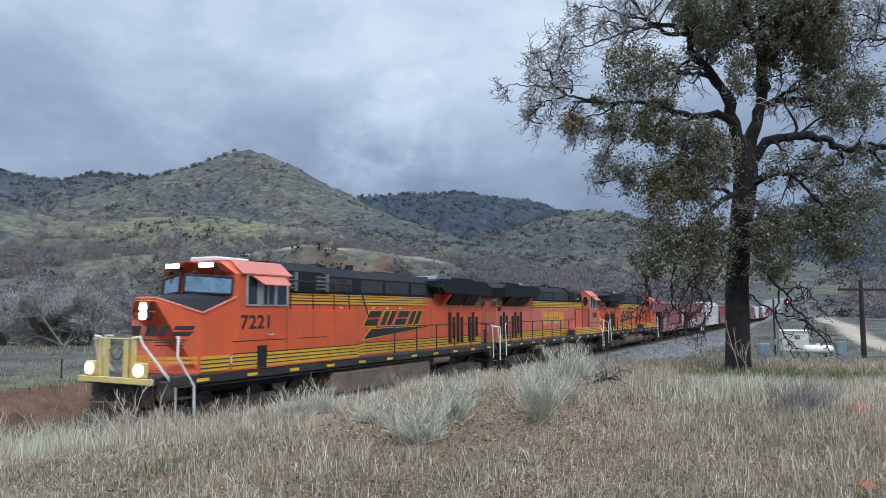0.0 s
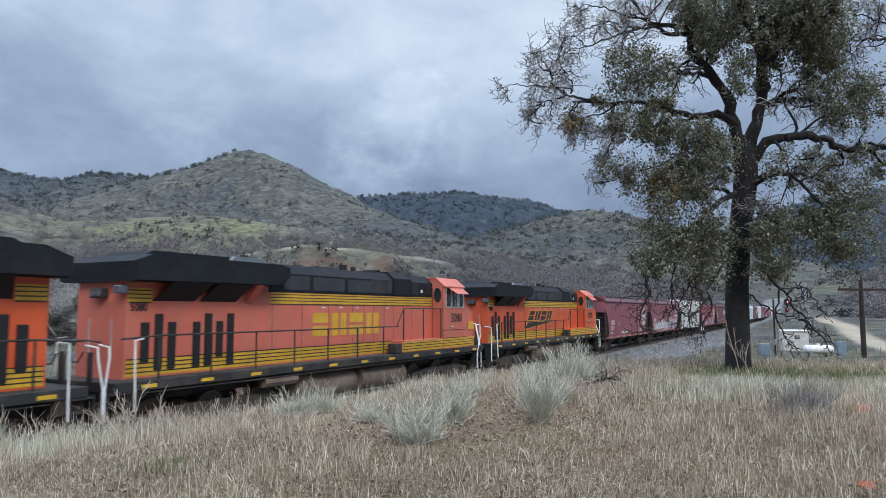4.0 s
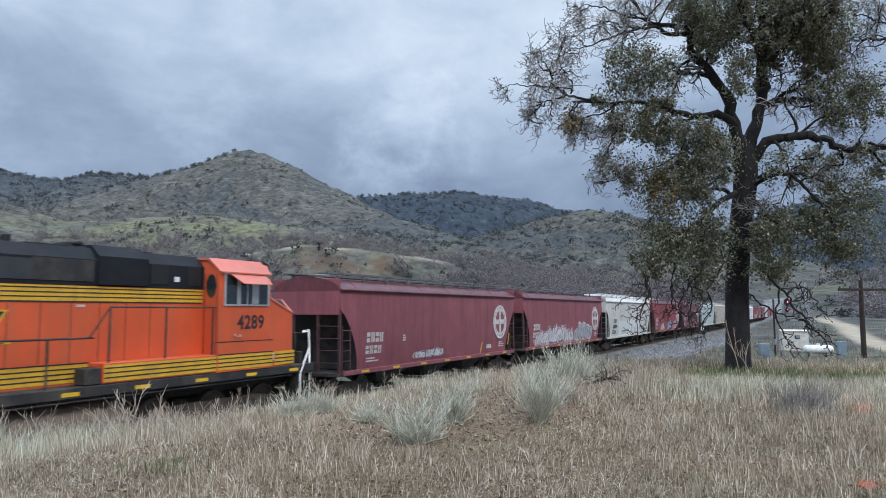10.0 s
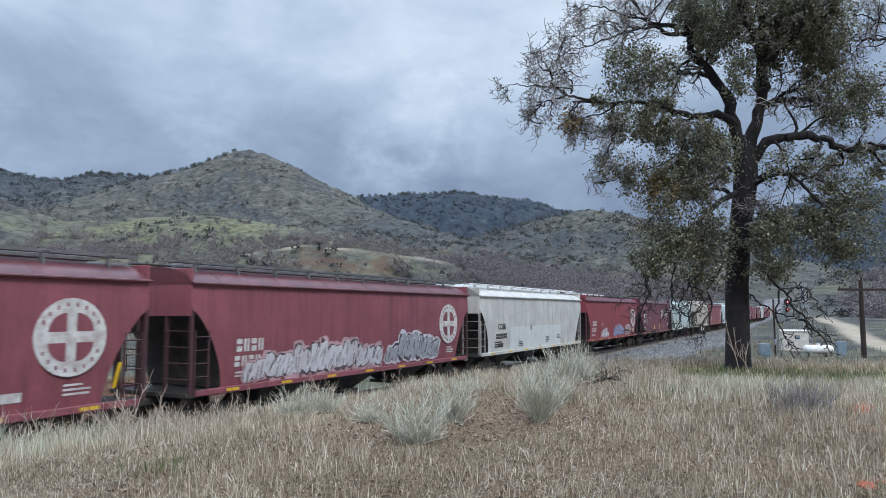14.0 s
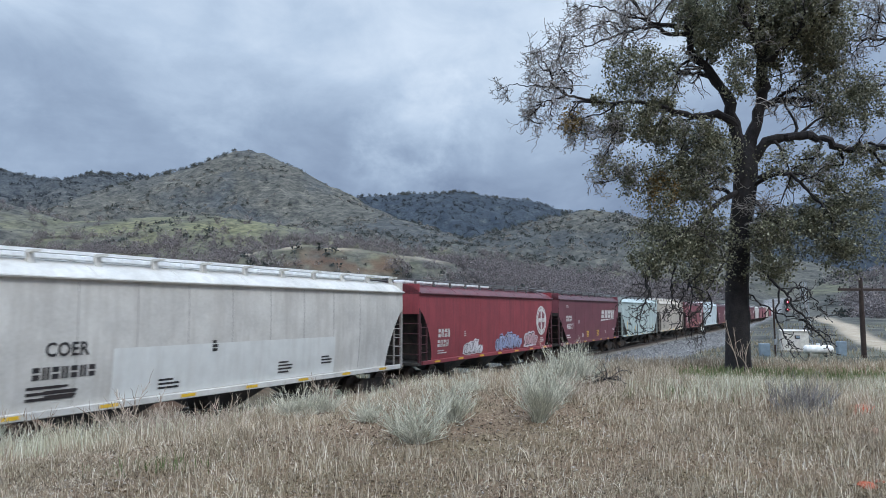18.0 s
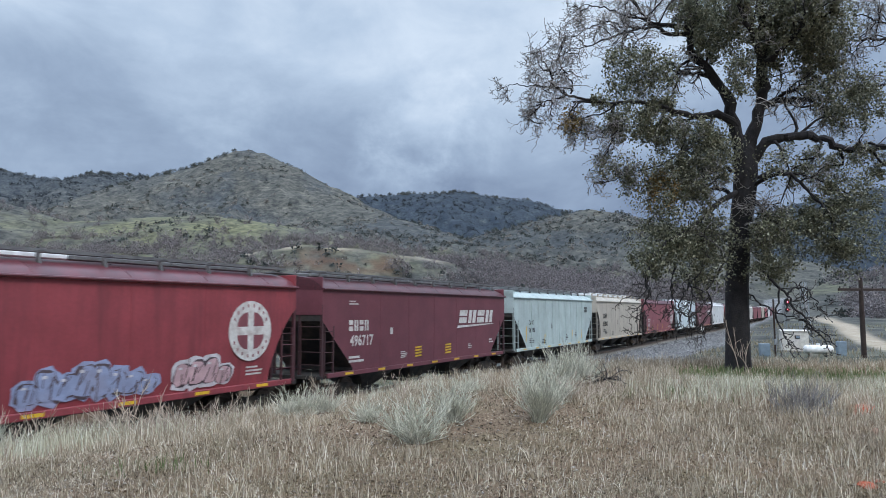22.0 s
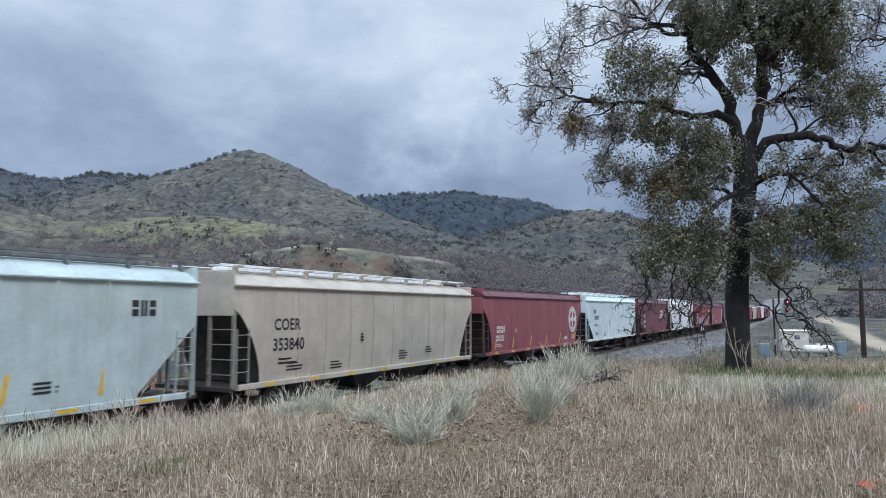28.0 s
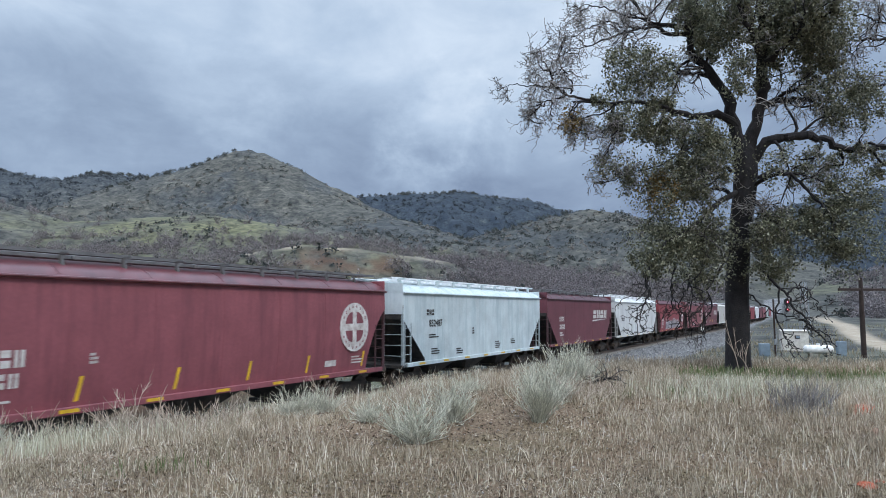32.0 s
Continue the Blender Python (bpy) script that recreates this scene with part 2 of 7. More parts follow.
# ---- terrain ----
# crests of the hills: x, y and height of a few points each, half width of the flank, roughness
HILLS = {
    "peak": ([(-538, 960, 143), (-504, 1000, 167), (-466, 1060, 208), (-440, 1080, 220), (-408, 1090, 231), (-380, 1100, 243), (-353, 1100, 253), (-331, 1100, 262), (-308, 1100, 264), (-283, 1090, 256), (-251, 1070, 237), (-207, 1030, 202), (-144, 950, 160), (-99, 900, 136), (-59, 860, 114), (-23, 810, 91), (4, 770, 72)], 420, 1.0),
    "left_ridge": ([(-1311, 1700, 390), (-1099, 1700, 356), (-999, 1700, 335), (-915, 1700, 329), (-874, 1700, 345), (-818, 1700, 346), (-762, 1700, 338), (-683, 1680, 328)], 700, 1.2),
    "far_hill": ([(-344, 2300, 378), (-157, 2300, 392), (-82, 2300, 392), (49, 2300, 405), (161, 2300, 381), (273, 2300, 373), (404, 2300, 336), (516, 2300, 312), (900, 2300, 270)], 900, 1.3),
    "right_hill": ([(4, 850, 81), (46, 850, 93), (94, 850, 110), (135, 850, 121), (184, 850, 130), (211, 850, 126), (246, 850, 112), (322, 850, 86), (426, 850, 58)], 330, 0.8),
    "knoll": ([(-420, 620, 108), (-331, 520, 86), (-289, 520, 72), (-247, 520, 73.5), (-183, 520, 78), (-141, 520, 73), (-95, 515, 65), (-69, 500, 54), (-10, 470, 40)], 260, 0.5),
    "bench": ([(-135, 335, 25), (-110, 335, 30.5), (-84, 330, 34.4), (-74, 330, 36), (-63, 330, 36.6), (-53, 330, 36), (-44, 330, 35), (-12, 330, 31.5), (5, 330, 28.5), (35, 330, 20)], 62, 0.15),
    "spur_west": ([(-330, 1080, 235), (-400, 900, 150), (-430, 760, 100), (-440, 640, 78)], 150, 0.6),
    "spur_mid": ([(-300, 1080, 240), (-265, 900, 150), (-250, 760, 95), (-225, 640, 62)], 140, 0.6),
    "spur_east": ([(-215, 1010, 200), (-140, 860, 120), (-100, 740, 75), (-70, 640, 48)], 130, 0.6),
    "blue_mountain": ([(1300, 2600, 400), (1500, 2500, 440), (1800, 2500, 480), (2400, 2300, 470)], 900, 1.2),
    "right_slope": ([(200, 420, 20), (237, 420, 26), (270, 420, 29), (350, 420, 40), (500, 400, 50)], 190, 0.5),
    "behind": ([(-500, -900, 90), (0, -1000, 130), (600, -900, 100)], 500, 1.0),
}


def terrain(x, y):
    """Height of the ground, and which cover lies on it: green, soil, ballast, scrub with painted haze and shade, road.
    """
    x, y = np.asarray(x, dtype=float), np.asarray(y, dtype=float)
    s, n = x * DX + y * DY, -x * DY + y * DX - OFFSET
    r = np.hypot(x, y)
    # valley floor
    floor = -1.3 + 0.5 * fbm(x / 60, y / 60, 3, 3) + np.clip((r - 120) / 300, 0, 1) * (6 + 2.0 * fbm(x / 90, y / 90, 5, 3))
    # the near terrace from which one looks
    edge = np.minimum(-3.5 - n - 0.5 * vnoise(s / 4, n / 9, 8), 0.8 * (24.5 - y + 1.2 * vnoise(x / 5, y / 30, 9)))
    top = 1.62 + 0.10 * fbm(x / 6, y / 6, 11, 3) + 0.03 * fbm(x / 0.9, y / 0.9, 12, 3) - 0.40 * np.clip((n + 10) / 6.0, 0, 1) - 0.36 * np.clip((n + 9.5) / 4.5, 0, 1) * np.clip((25 - s) / 6, 0, 1) * np.clip((s + 2) / 14, .5, 1)
    k = np.clip(edge / 3.4 + 0.55, 0, 1)
    k = k * k * (3 - 2 * k)
    z = floor * (1 - k) + top * k
    # beyond the track a low red bank on the near stretch, then meadow
    far_bank = np.exp(-((n - 8.0) / 2.6) ** 2) * 1.9 * np.clip((34 - s) / 14, 0, 1) * np.clip((s + 60) / 20, 0, 1)
    z = z + far_bank
    # track bed
    bed = np.clip((6.2 - np.abs(n)) / 2.6, 0, 1)
    bed = np.where((np.abs(n) < 6.2), bed, 0) * np.clip((700 - np.abs(s)) / 60, 0, 1)
    shoulder = -0.30 - np.clip(np.abs(n) - 1.9, 0, 9) * 0.55
    near_line = (s > -300) & (s < 640)
    z = np.where((np.abs(n) < 7) & near_line, np.where(k > 0.02, np.where(np.abs(n) < 2.9, np.minimum(z, np.maximum(shoulder, -0.9)), z), z * (1 - bed) + np.maximum(shoulder, z) * bed), z)
    z = np.where((np.abs(n) < 2.6) & near_line, shoulder, z)
    ballast = np.clip((4.6 - np.abs(n)) / 0.8, 0, 1) * near_line
    # hills
    scrub = np.zeros_like(z)
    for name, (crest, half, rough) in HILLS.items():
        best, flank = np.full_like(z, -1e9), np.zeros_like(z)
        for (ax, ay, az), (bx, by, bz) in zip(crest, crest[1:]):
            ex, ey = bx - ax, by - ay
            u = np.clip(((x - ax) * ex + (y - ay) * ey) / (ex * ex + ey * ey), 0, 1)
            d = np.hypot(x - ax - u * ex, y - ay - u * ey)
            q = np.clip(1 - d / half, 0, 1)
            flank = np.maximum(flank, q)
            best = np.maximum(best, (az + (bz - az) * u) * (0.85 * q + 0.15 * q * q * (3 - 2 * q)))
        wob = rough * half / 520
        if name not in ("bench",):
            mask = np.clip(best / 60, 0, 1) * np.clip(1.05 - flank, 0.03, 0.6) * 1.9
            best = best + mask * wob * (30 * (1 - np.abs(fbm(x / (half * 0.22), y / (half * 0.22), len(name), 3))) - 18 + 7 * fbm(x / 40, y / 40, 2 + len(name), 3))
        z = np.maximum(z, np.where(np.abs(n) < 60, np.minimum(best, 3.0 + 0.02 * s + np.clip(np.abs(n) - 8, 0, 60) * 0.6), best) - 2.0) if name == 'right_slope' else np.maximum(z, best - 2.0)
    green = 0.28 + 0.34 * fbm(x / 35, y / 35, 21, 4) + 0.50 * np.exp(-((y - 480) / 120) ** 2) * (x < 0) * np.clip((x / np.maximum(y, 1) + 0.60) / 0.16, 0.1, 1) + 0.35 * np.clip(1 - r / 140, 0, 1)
    # less green beyond 640 m, part of the haze painted into the hills
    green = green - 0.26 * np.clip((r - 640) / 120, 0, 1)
    soil = np.clip(far_bank - 0.25, 0, 1)
    # the cut below the bench road
    cut = np.exp(-((y - 315.5) / 9.5) ** 4) * np.clip((x + 78) / 12, 0, 1) * np.clip((-12 - x) / 14, 0, 1) * np.clip(0.6 + 1.3 * fbm(x / 7, y / 4, 33, 3), 0, 1)
    soil = np.maximum(soil, 0.65 * cut)
    road = 0.7 * np.exp(-((y - 328.6) / 1.2) ** 2) * np.clip((x + 118) / 10, 0, 1) * np.clip((8 - x) / 10, 0, 1)
    # dirt road past the huts
    path_x = np.interp(y, [40, 60, 83, 120, 174, 239, 300], [42, 45.5, 54, 71, 99.5, 127, 140])
    drive = np.exp(-((x - path_x) / (1.7 + y * 0.007)) ** 4) * np.clip((y - 34) / 8, 0, 1) * np.clip((240 - y) / 40, 0, 1)
    road = np.maximum(road, drive)
    # brush cover; distance haze, gully shade and the peak's west-flank shade painted in
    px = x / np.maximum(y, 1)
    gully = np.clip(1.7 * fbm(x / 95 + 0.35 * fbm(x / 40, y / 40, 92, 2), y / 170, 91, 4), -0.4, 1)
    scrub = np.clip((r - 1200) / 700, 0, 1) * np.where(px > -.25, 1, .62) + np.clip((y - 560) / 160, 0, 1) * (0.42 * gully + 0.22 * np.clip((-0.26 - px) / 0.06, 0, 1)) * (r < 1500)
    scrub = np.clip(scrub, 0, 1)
    return z, np.stack([green, np.clip(soil, 0, 1), ballast, scrub], -1), road, k


def ground_material():
    m = bpy.data.materials.new("earth_and_grass")
    m.use_nodes = True
    nt = m.node_tree
    bsdf = nt.nodes["Principled BSDF"]
    bsdf.inputs["Roughness"].default_value = 0.95
    bsdf.inputs["Specular IOR Level"].default_value = 0.15
    co = nt.nodes.new("ShaderNodeTexCoord")
    where = co.outputs["Object"]
    cover = nt.nodes.new("ShaderNodeVertexColor")
    cover.layer_name = "cover"
    split = nt.nodes.new("ShaderNodeSeparateColor")
    link(nt, cover.outputs[0], split.inputs[0])
    extra = nt.nodes.new("ShaderNodeVertexColor")
    extra.layer_name = "extra"
    split2 = nt.nodes.new("ShaderNodeSeparateColor")
    link(nt, extra.outputs[0], split2.inputs[0])

    def noise_of(scale, detail=6.0, rough=0.62):
        n = node(nt, "ShaderNodeTexNoise", Scale=scale, Detail=detail, Roughness=rough)
        link(nt, where, n.inputs["Vector"])
        return n.outputs[0]

    def blend(a, b, fac, kind="MIX"):
        mx = node(nt, "ShaderNodeMixRGB", kind=kind)
        for i, v in ((1, a), (2, b), (0, fac)):
            if isinstance(v, (tuple, float)):
                mx.inputs[i].default_value = (*v, 1) if isinstance(v, tuple) else v
            else:
                link(nt, v, mx.inputs[i])
        return mx.outputs[0]

    def step(value, lo, hi):
        mr = nt.nodes.new("ShaderNodeMapRange")
        mr.inputs["From Min"].default_value, mr.inputs["From Max"].default_value = lo, hi
        link(nt, value, mr.inputs[0])
        return mr.outputs[0]

    # hill pasture: winter green between dry tan, greyed to hold distance haze
    mid = noise_of(0.06, 8.0, 0.7)
    pasture = ramp(nt, [(0.36, (0.056, 0.058, 0.055)), (0.50, (0.090, 0.090, 0.080)), (0.66, (0.155, 0.149, 0.127))])
    link(nt, mid, pasture.inputs[0])
    lush = ramp(nt, [(0.35, (0.108, 0.112, 0.066)), (0.65, (0.200, 0.192, 0.116))])
    link(nt, noise_of(0.21), lush.inputs[0])
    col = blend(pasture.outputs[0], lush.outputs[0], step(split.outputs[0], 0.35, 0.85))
    # distance haze and gully shade painted as blue-dark tones over the pasture
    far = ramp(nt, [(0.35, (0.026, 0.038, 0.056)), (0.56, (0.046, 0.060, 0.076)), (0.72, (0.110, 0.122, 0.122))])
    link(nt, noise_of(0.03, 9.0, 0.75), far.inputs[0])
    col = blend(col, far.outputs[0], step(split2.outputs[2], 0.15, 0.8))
    mottle = ramp(nt, [(0.40, (0.50, 0.52, 0.55)), (0.52, (0.92, 0.92, 0.92)), (0.66, (1.12, 1.10, 1.05))])
    link(nt, noise_of(0.17, 5.0, 0.7), mottle.inputs[0])
    col = blend(col, mottle.outputs[0], 1.0, "MULTIPLY")
    # near litter: dead leaves, small stones, bare earth
    near = ramp(nt, [(0.34, (0.050, 0.033, 0.020)), (0.47, (0.150, 0.098, 0.062)), (0.57, (0.290, 0.212, 0.146)), (0.70, (0.50, 0.42, 0.31))])
    link(nt, noise_of(26.0, 8.0, 0.75), near.inputs[0])
    moss = ramp(nt, [(0.47, (0.205, 0.138, 0.090)), (0.62, (0.150, 0.136, 0.066))])
    link(nt, noise_of(0.55, 5.0), moss.inputs[0])
    near_c = blend(near.outputs[0], moss.outputs[0], 0.34)
    col = blend(col, near_c, split2.outputs[1])
    red = ramp(nt, [(0.35, (0.070, 0.036, 0.024)), (0.65, (0.165, 0.092, 0.060))])
    link(nt, noise_of(1.6), red.inputs[0])
    col = blend(col, red.outputs[0], split.outputs[1])
    gravel = ramp(nt, [(0.25, (0.075, 0.075, 0.078)), (0.5, (0.17, 0.17, 0.172)), (0.75, (0.29, 0.285, 0.28))])
    vo = node(nt, "ShaderNodeTexVoronoi", Scale=14.0)
    link(nt, where, vo.inputs["Vector"])
    link(nt, vo.outputs["Color"], gravel.inputs[0])
    col = blend(col, gravel.outputs[0], split.outputs[2])
    dust = ramp(nt, [(0.35, (0.30, 0.24, 0.175)), (0.65, (0.44, 0.375, 0.29))])
    link(nt, noise_of(0.5), dust.inputs[0])
    col = blend(col, dust.outputs[0], split2.outputs[0])
    link(nt, col, bsdf.inputs["Base Color"])
    b = node(nt, "ShaderNodeBump", Strength=0.7, Distance=0.05)
    link(nt, noise_of(18.0, 8.0, 0.75), b.inputs["Height"])
    link(nt, b.outputs[0], bsdf.inputs["Normal"])
    return m


def ground():
    fine = np.radians(np.arange(-40, 40.01, 0.2))
    rest = np.radians(np.concatenate([np.arange(42, 318.1, 3.0)]))
    az = np.concatenate([fine, rest])
    rad = np.concatenate([[0.0, 0.4], np.geomspace(1.0, 60, 190), np.geomspace(61, 4600, 330)])
    A, R = np.meshgrid(az, rad)
    x, y = R * np.sin(A), R * np.cos(A)
    z, cover, road, k = terrain(x, y)
    nr, na = x.shape
    i = np.arange(nr - 1)[:, None] * na
    j = np.arange(na)[None, :]
    j2 = (j + 1) % na
    faces = np.stack([i + j, i + j2, i + na + j2, i + na + j], -1).reshape(-1, 4)[:, ::-1]
    me = raw_mesh("ground", np.stack([x, y, z], -1).reshape(-1, 3), faces, ground_material(), True)
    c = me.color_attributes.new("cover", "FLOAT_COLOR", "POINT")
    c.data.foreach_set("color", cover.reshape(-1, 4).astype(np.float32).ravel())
    e = me.color_attributes.new("extra", "FLOAT_COLOR", "POINT")
    ex = np.zeros((nr * na, 4), np.float32)
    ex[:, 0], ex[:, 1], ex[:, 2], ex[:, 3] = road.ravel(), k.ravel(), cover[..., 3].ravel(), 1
    e.data.foreach_set("color", ex.ravel())
    ob = new("ground", me)
    return tagged(ob, "dry grassy terrace, gravelled track bed, green valley and scrubby hills", "ground", kind="structure")


GROUND = ground()


def height(x, y):
    return terrain(np.asarray(x, dtype=float), np.asarray(y, dtype=float))[0]


# ---- track ----
M_RAIL = material("worn_rail_steel", (0.16, 0.12, 0.10), 0.45, 0.7, bump=0.1)
M_TIE = material("grey_concrete_sleeper", (0.30, 0.28, 0.25), 0.9, dirt=(0.14, 0.10, 0.07), dirt_amount=0.5)


def track():
    for side in (-1, 1):
        g = Geo()
        prof = [(-0.075, -0.17), (0.075, -0.17), (0.075, -0.155), (0.012, -0.13), (0.012, -0.045), (0.037, -0.03), (0.037, -0.004), (0.028, 0), (-0.028, 0), (-0.037, -0.004), (-0.037, -0.03), (-0.012, -0.045), (-0.012, -0.13), (-0.075, -0.155)]
        g.prism([(y + side * 0.7525, z) for y, z in prof], 0, -260, 640)
        part("rail", g, M_RAIL, TRACK, smooth=True)
    g = Geo().prism([(-1.3, -0.36), (1.3, -0.36), (1.3, -0.2), (1.24, -0.172), (-1.24, -0.172), (-1.3, -0.2)], 0, -0.13, 0.13)
    me = g.mesh("sleeper", M_TIE)
    for k in range(230):
        part("sleeper", me, None, TRACK, at=pose(-12 + k * 0.61, 0, 0))
    g = Geo()
    for k in range(-400, 800):
        if not -20 <= k < 210:
            g.add([(v[0] - 12 + (k + 20) * 0.61, v[1], v[2]) for v in me_coords(me)], [tuple(p.vertices) for p in me.polygons])
    tagged(part("sleepers", g, M_TIE, TRACK), kind="stuff")


def me_coords(me):
    return [tuple(v.co) for v in me.vertices]


TX, TY = on_track(0)
TRACK_TURN = 90 - math.degrees(TRACK_ANGLE)
TRACK = holder("railway_track", pose(TX, TY, 0, 0, 0, TRACK_TURN), "straight steel railway track on concrete sleepers in grey ballast", "track", kind="structure")
track()


# ---- the train: paints ----
DUST = (0.22, 0.16, 0.11)
M_ORANGE = material("orange_locomotive_paint", (0.68, 0.108, 0.036), 0.42, vary=0.10, scale=0.8, bump=0.03, dirt=(0.30, 0.13, 0.08), dirt_amount=0.45, dirt_scale=0.9, streaks=True)
M_FADED = material("sun_faded_orange_paint", (0.62, 0.150, 0.098), 0.5, vary=0.12, scale=0.8, bump=0.03, dirt=(0.36, 0.20, 0.15), dirt_amount=0.5, dirt_scale=0.9, streaks=True)
M_BLACK = material("dark_hood_paint", (0.012, 0.014, 0.018), 0.75, vary=0.25, scale=1.5, bump=0.04, dirt=(0.030, 0.029, 0.028), dirt_amount=0.5, gloss=0.25)
M_HOODPANEL = material("faded_black_panel", (0.030, 0.034, 0.040), 0.6, vary=0.3, scale=2.0, dirt=(0.06, 0.058, 0.055), dirt_amount=0.5)
M_ROOFGREY = material("dull_grey_roof_paint", (0.16, 0.18, 0.20), 0.45, vary=0.2, dirt=(0.08, 0.075, 0.07), dirt_amount=0.5)
M_YELLOW = material("yellow_stripe_paint", (0.70, 0.40, 0.03), 0.5, vary=0.12, bump=0.02, dirt=(0.30, 0.17, 0.07), dirt_amount=0.45, streaks=True)
M_PALEYELLOW = material("sun_bleached_yellow_paint", (0.66, 0.52, 0.20), 0.5, vary=0.12, dirt=(0.40, 0.30, 0.15), dirt_amount=0.5)
M_FRAME = material("grimy_black_frame", (0.026, 0.025, 0.025), 0.7, vary=0.3, dirt=(0.12, 0.095, 0.07), dirt_amount=0.65)
M_TRUCK = material("rusty_dark_running_gear", (0.045, 0.036, 0.030), 0.75, vary=0.35, dirt=(0.13, 0.085, 0.055), dirt_amount=0.7, dirt_scale=3.0)
M_TANK = material("dusty_brown_tank", (0.16, 0.115, 0.085), 0.7, vary=0.25, dirt=(0.30, 0.23, 0.17), dirt_amount=0.6)
M_WHITE = material("white_grab_iron_paint", (0.78, 0.78, 0.76), 0.5, vary=0.1, dirt=(0.35, 0.30, 0.25), dirt_amount=0.4)
M_GLASS = material("dark_cab_glass", (0.02, 0.03, 0.035), 0.06, vary=0.1, bump=0.0, coat=0.5)
# pale blue metallic base paints the sky's reflection into the windshield
M_SCREEN = material("sky_toned_glass", (0.34, 0.50, 0.62), 0.05, 0.75, vary=0.3, scale=2.5, bump=0.0, coat=1.0)
M_ALU = material("bare_window_frame", (0.55, 0.56, 0.56), 0.35, 0.6)
M_LAMP = glow("lit_headlight", (1.0, 0.86, 0.62), 16.0)
M_BOARD = glow("lit_number_board", (1.0, 0.93, 0.82), 2.6)
M_LENS = material("unlit_lamp_glass", (0.10, 0.11, 0.13), 0.15)
M_INK = material("black_lettering", (0.02, 0.02, 0.022), 0.55, bump=0.0, dirt=(0.10, 0.06, 0.05), dirt_amount=0.35)
M_MARK = material("dirty_white_lettering", (0.62, 0.60, 0.57), 0.6, bump=0.0, dirt=(0.30, 0.20, 0.18), dirt_amount=0.7, dirt_scale=4.0)
M_REFLECT = material("yellow_reflector", (0.75, 0.46, 0.03), 0.35, bump=0.0, dirt=(0.35, 0.22, 0.08), dirt_amount=0.4)
M_WHITEBOX = material("weathered_white_box", (0.62, 0.62, 0.58), 0.5, dirt=(0.35, 0.32, 0.27), dirt_amount=0.5)
M_SHADE = material("shade_and_fittings_black", (0.012, 0.012, 0.013), 0.6)
M_WHEEL = material("worn_wheel_steel", (0.12, 0.09, 0.075), 0.5, 0.5)
TRAIN, SPIN = [], []
TEXTS = {}


def text_mesh(words, size, mat):
    key = (words, size, mat.name)
    if key not in TEXTS:
        cu = bpy.data.curves.new("writing", "FONT")
        cu.body, cu.size, cu.align_x, cu.align_y, cu.extrude, cu.resolution_u, cu.space_character = words, size * 1.38, "CENTER", "CENTER", 0.003, 3, 1.05
        cu.offset = size * 0.03
        ob = new("writing", cu)
        bpy.context.view_layer.update()
        me = bpy.data.meshes.new_from_object(ob.evaluated_get(bpy.context.evaluated_depsgraph_get()))
        bpy.data.objects.remove(ob)
        me.materials.clear()
        me.materials.append(mat)
        TEXTS[key] = me
    return TEXTS[key]


def writing(words, size, mat, parent, x, z, y, side, label, narrow=1.0):
    """Upright writing on a side wall; side -1 faces the eye when the car is not turned."""
    ob = part("number", text_mesh(words, size, mat), None, parent, label)
    turn = Euler((radians(90), 0, 0 if side < 0 else radians(180))).to_matrix().to_4x4()
    ob.matrix_basis = Matrix.Translation((x, y, z)) @ turn @ Matrix.Diagonal((narrow, 1, 1, 1))
    return ob


def plate(g, side, y, pts, t=0.006):
    """A thin flat shape on a side wall from its x, z outline."""
    return g.prism(pts, 1, *sorted((side * y, side * (y + t))))


def rect(x0, x1, z0, z1):
    return [(x0, z0), (x1, z0), (x1, z1), (x0, z1)]


def slant_blocks(side, y, x0, x1, z0, z1, lean, count=4, t=0.006):
    """A wordmark as plain slanted blocks, each a shape of its own."""
    blocks = []
    w = (x1 - x0 - lean) / count
    for i in range(count):
        a = x0 + i * w
        b, h = a + w * 0.80, z1 - z0

        def at(u, f):
            x = a + (b - a) * u + lean * f
            return (x0 + x1 - x if side > 0 else x, z0 + h * f)
        bars = [(0, 1, 0, .44), (0, 1, .56, 1)] if i % 2 == 0 else [(0, .42, 0, 1), (.58, 1, 0, 1)]
        for u0, u1, f0, f1 in bars:
            blocks.append(plate(Geo(), side, y, [at(u0, f0), at(u1, f0), at(u1, f1), at(u0, f1)], t))
    return blocks


def wheelset_mesh(r):
    g = Geo()
    for side in (-1, 1):
        y = side * 0.75
        prof = [(0.10, 0.09), (r * 0.28, 0.09), (r * 0.34, 0.03), (r * 0.82, 0.03), (r * 0.87, 0.065), (r, 0.065), (r * 1.05, -0.05), (r * 1.05, -0.07), (r * 0.85, -0.07), (r * 0.8, -0.02), (0.10, -0.05)]
        n = 24
        rings = [[(q * math.cos(a), y + side * w, q * math.sin(a)) for q, w in prof] for a in (k * math.tau / n for k in range(n))]
        vs = [p for ring in rings for p in ring]
        m = len(prof)
        g.add(vs, [(k * m + i, k * m + (i + 1), ((k + 1) % n) * m + i + 1, ((k + 1) % n) * m + i) for k in range(n) for i in range(m - 1)])
        for k in range(3):
            a = k * math.tau / 3
            g.cyl((r * .55 * math.cos(a), y + side * .02, r * .55 * math.sin(a)), (r * .55 * math.cos(a), y + side * .05, r * .55 * math.sin(a)), r * .12, 8)
    g.cyl((0, -1.05, 0), (0, 1.05, 0), 0.085, 10)
    return g.mesh("wheelset", M_WHEEL, True)


WHEELS = {}


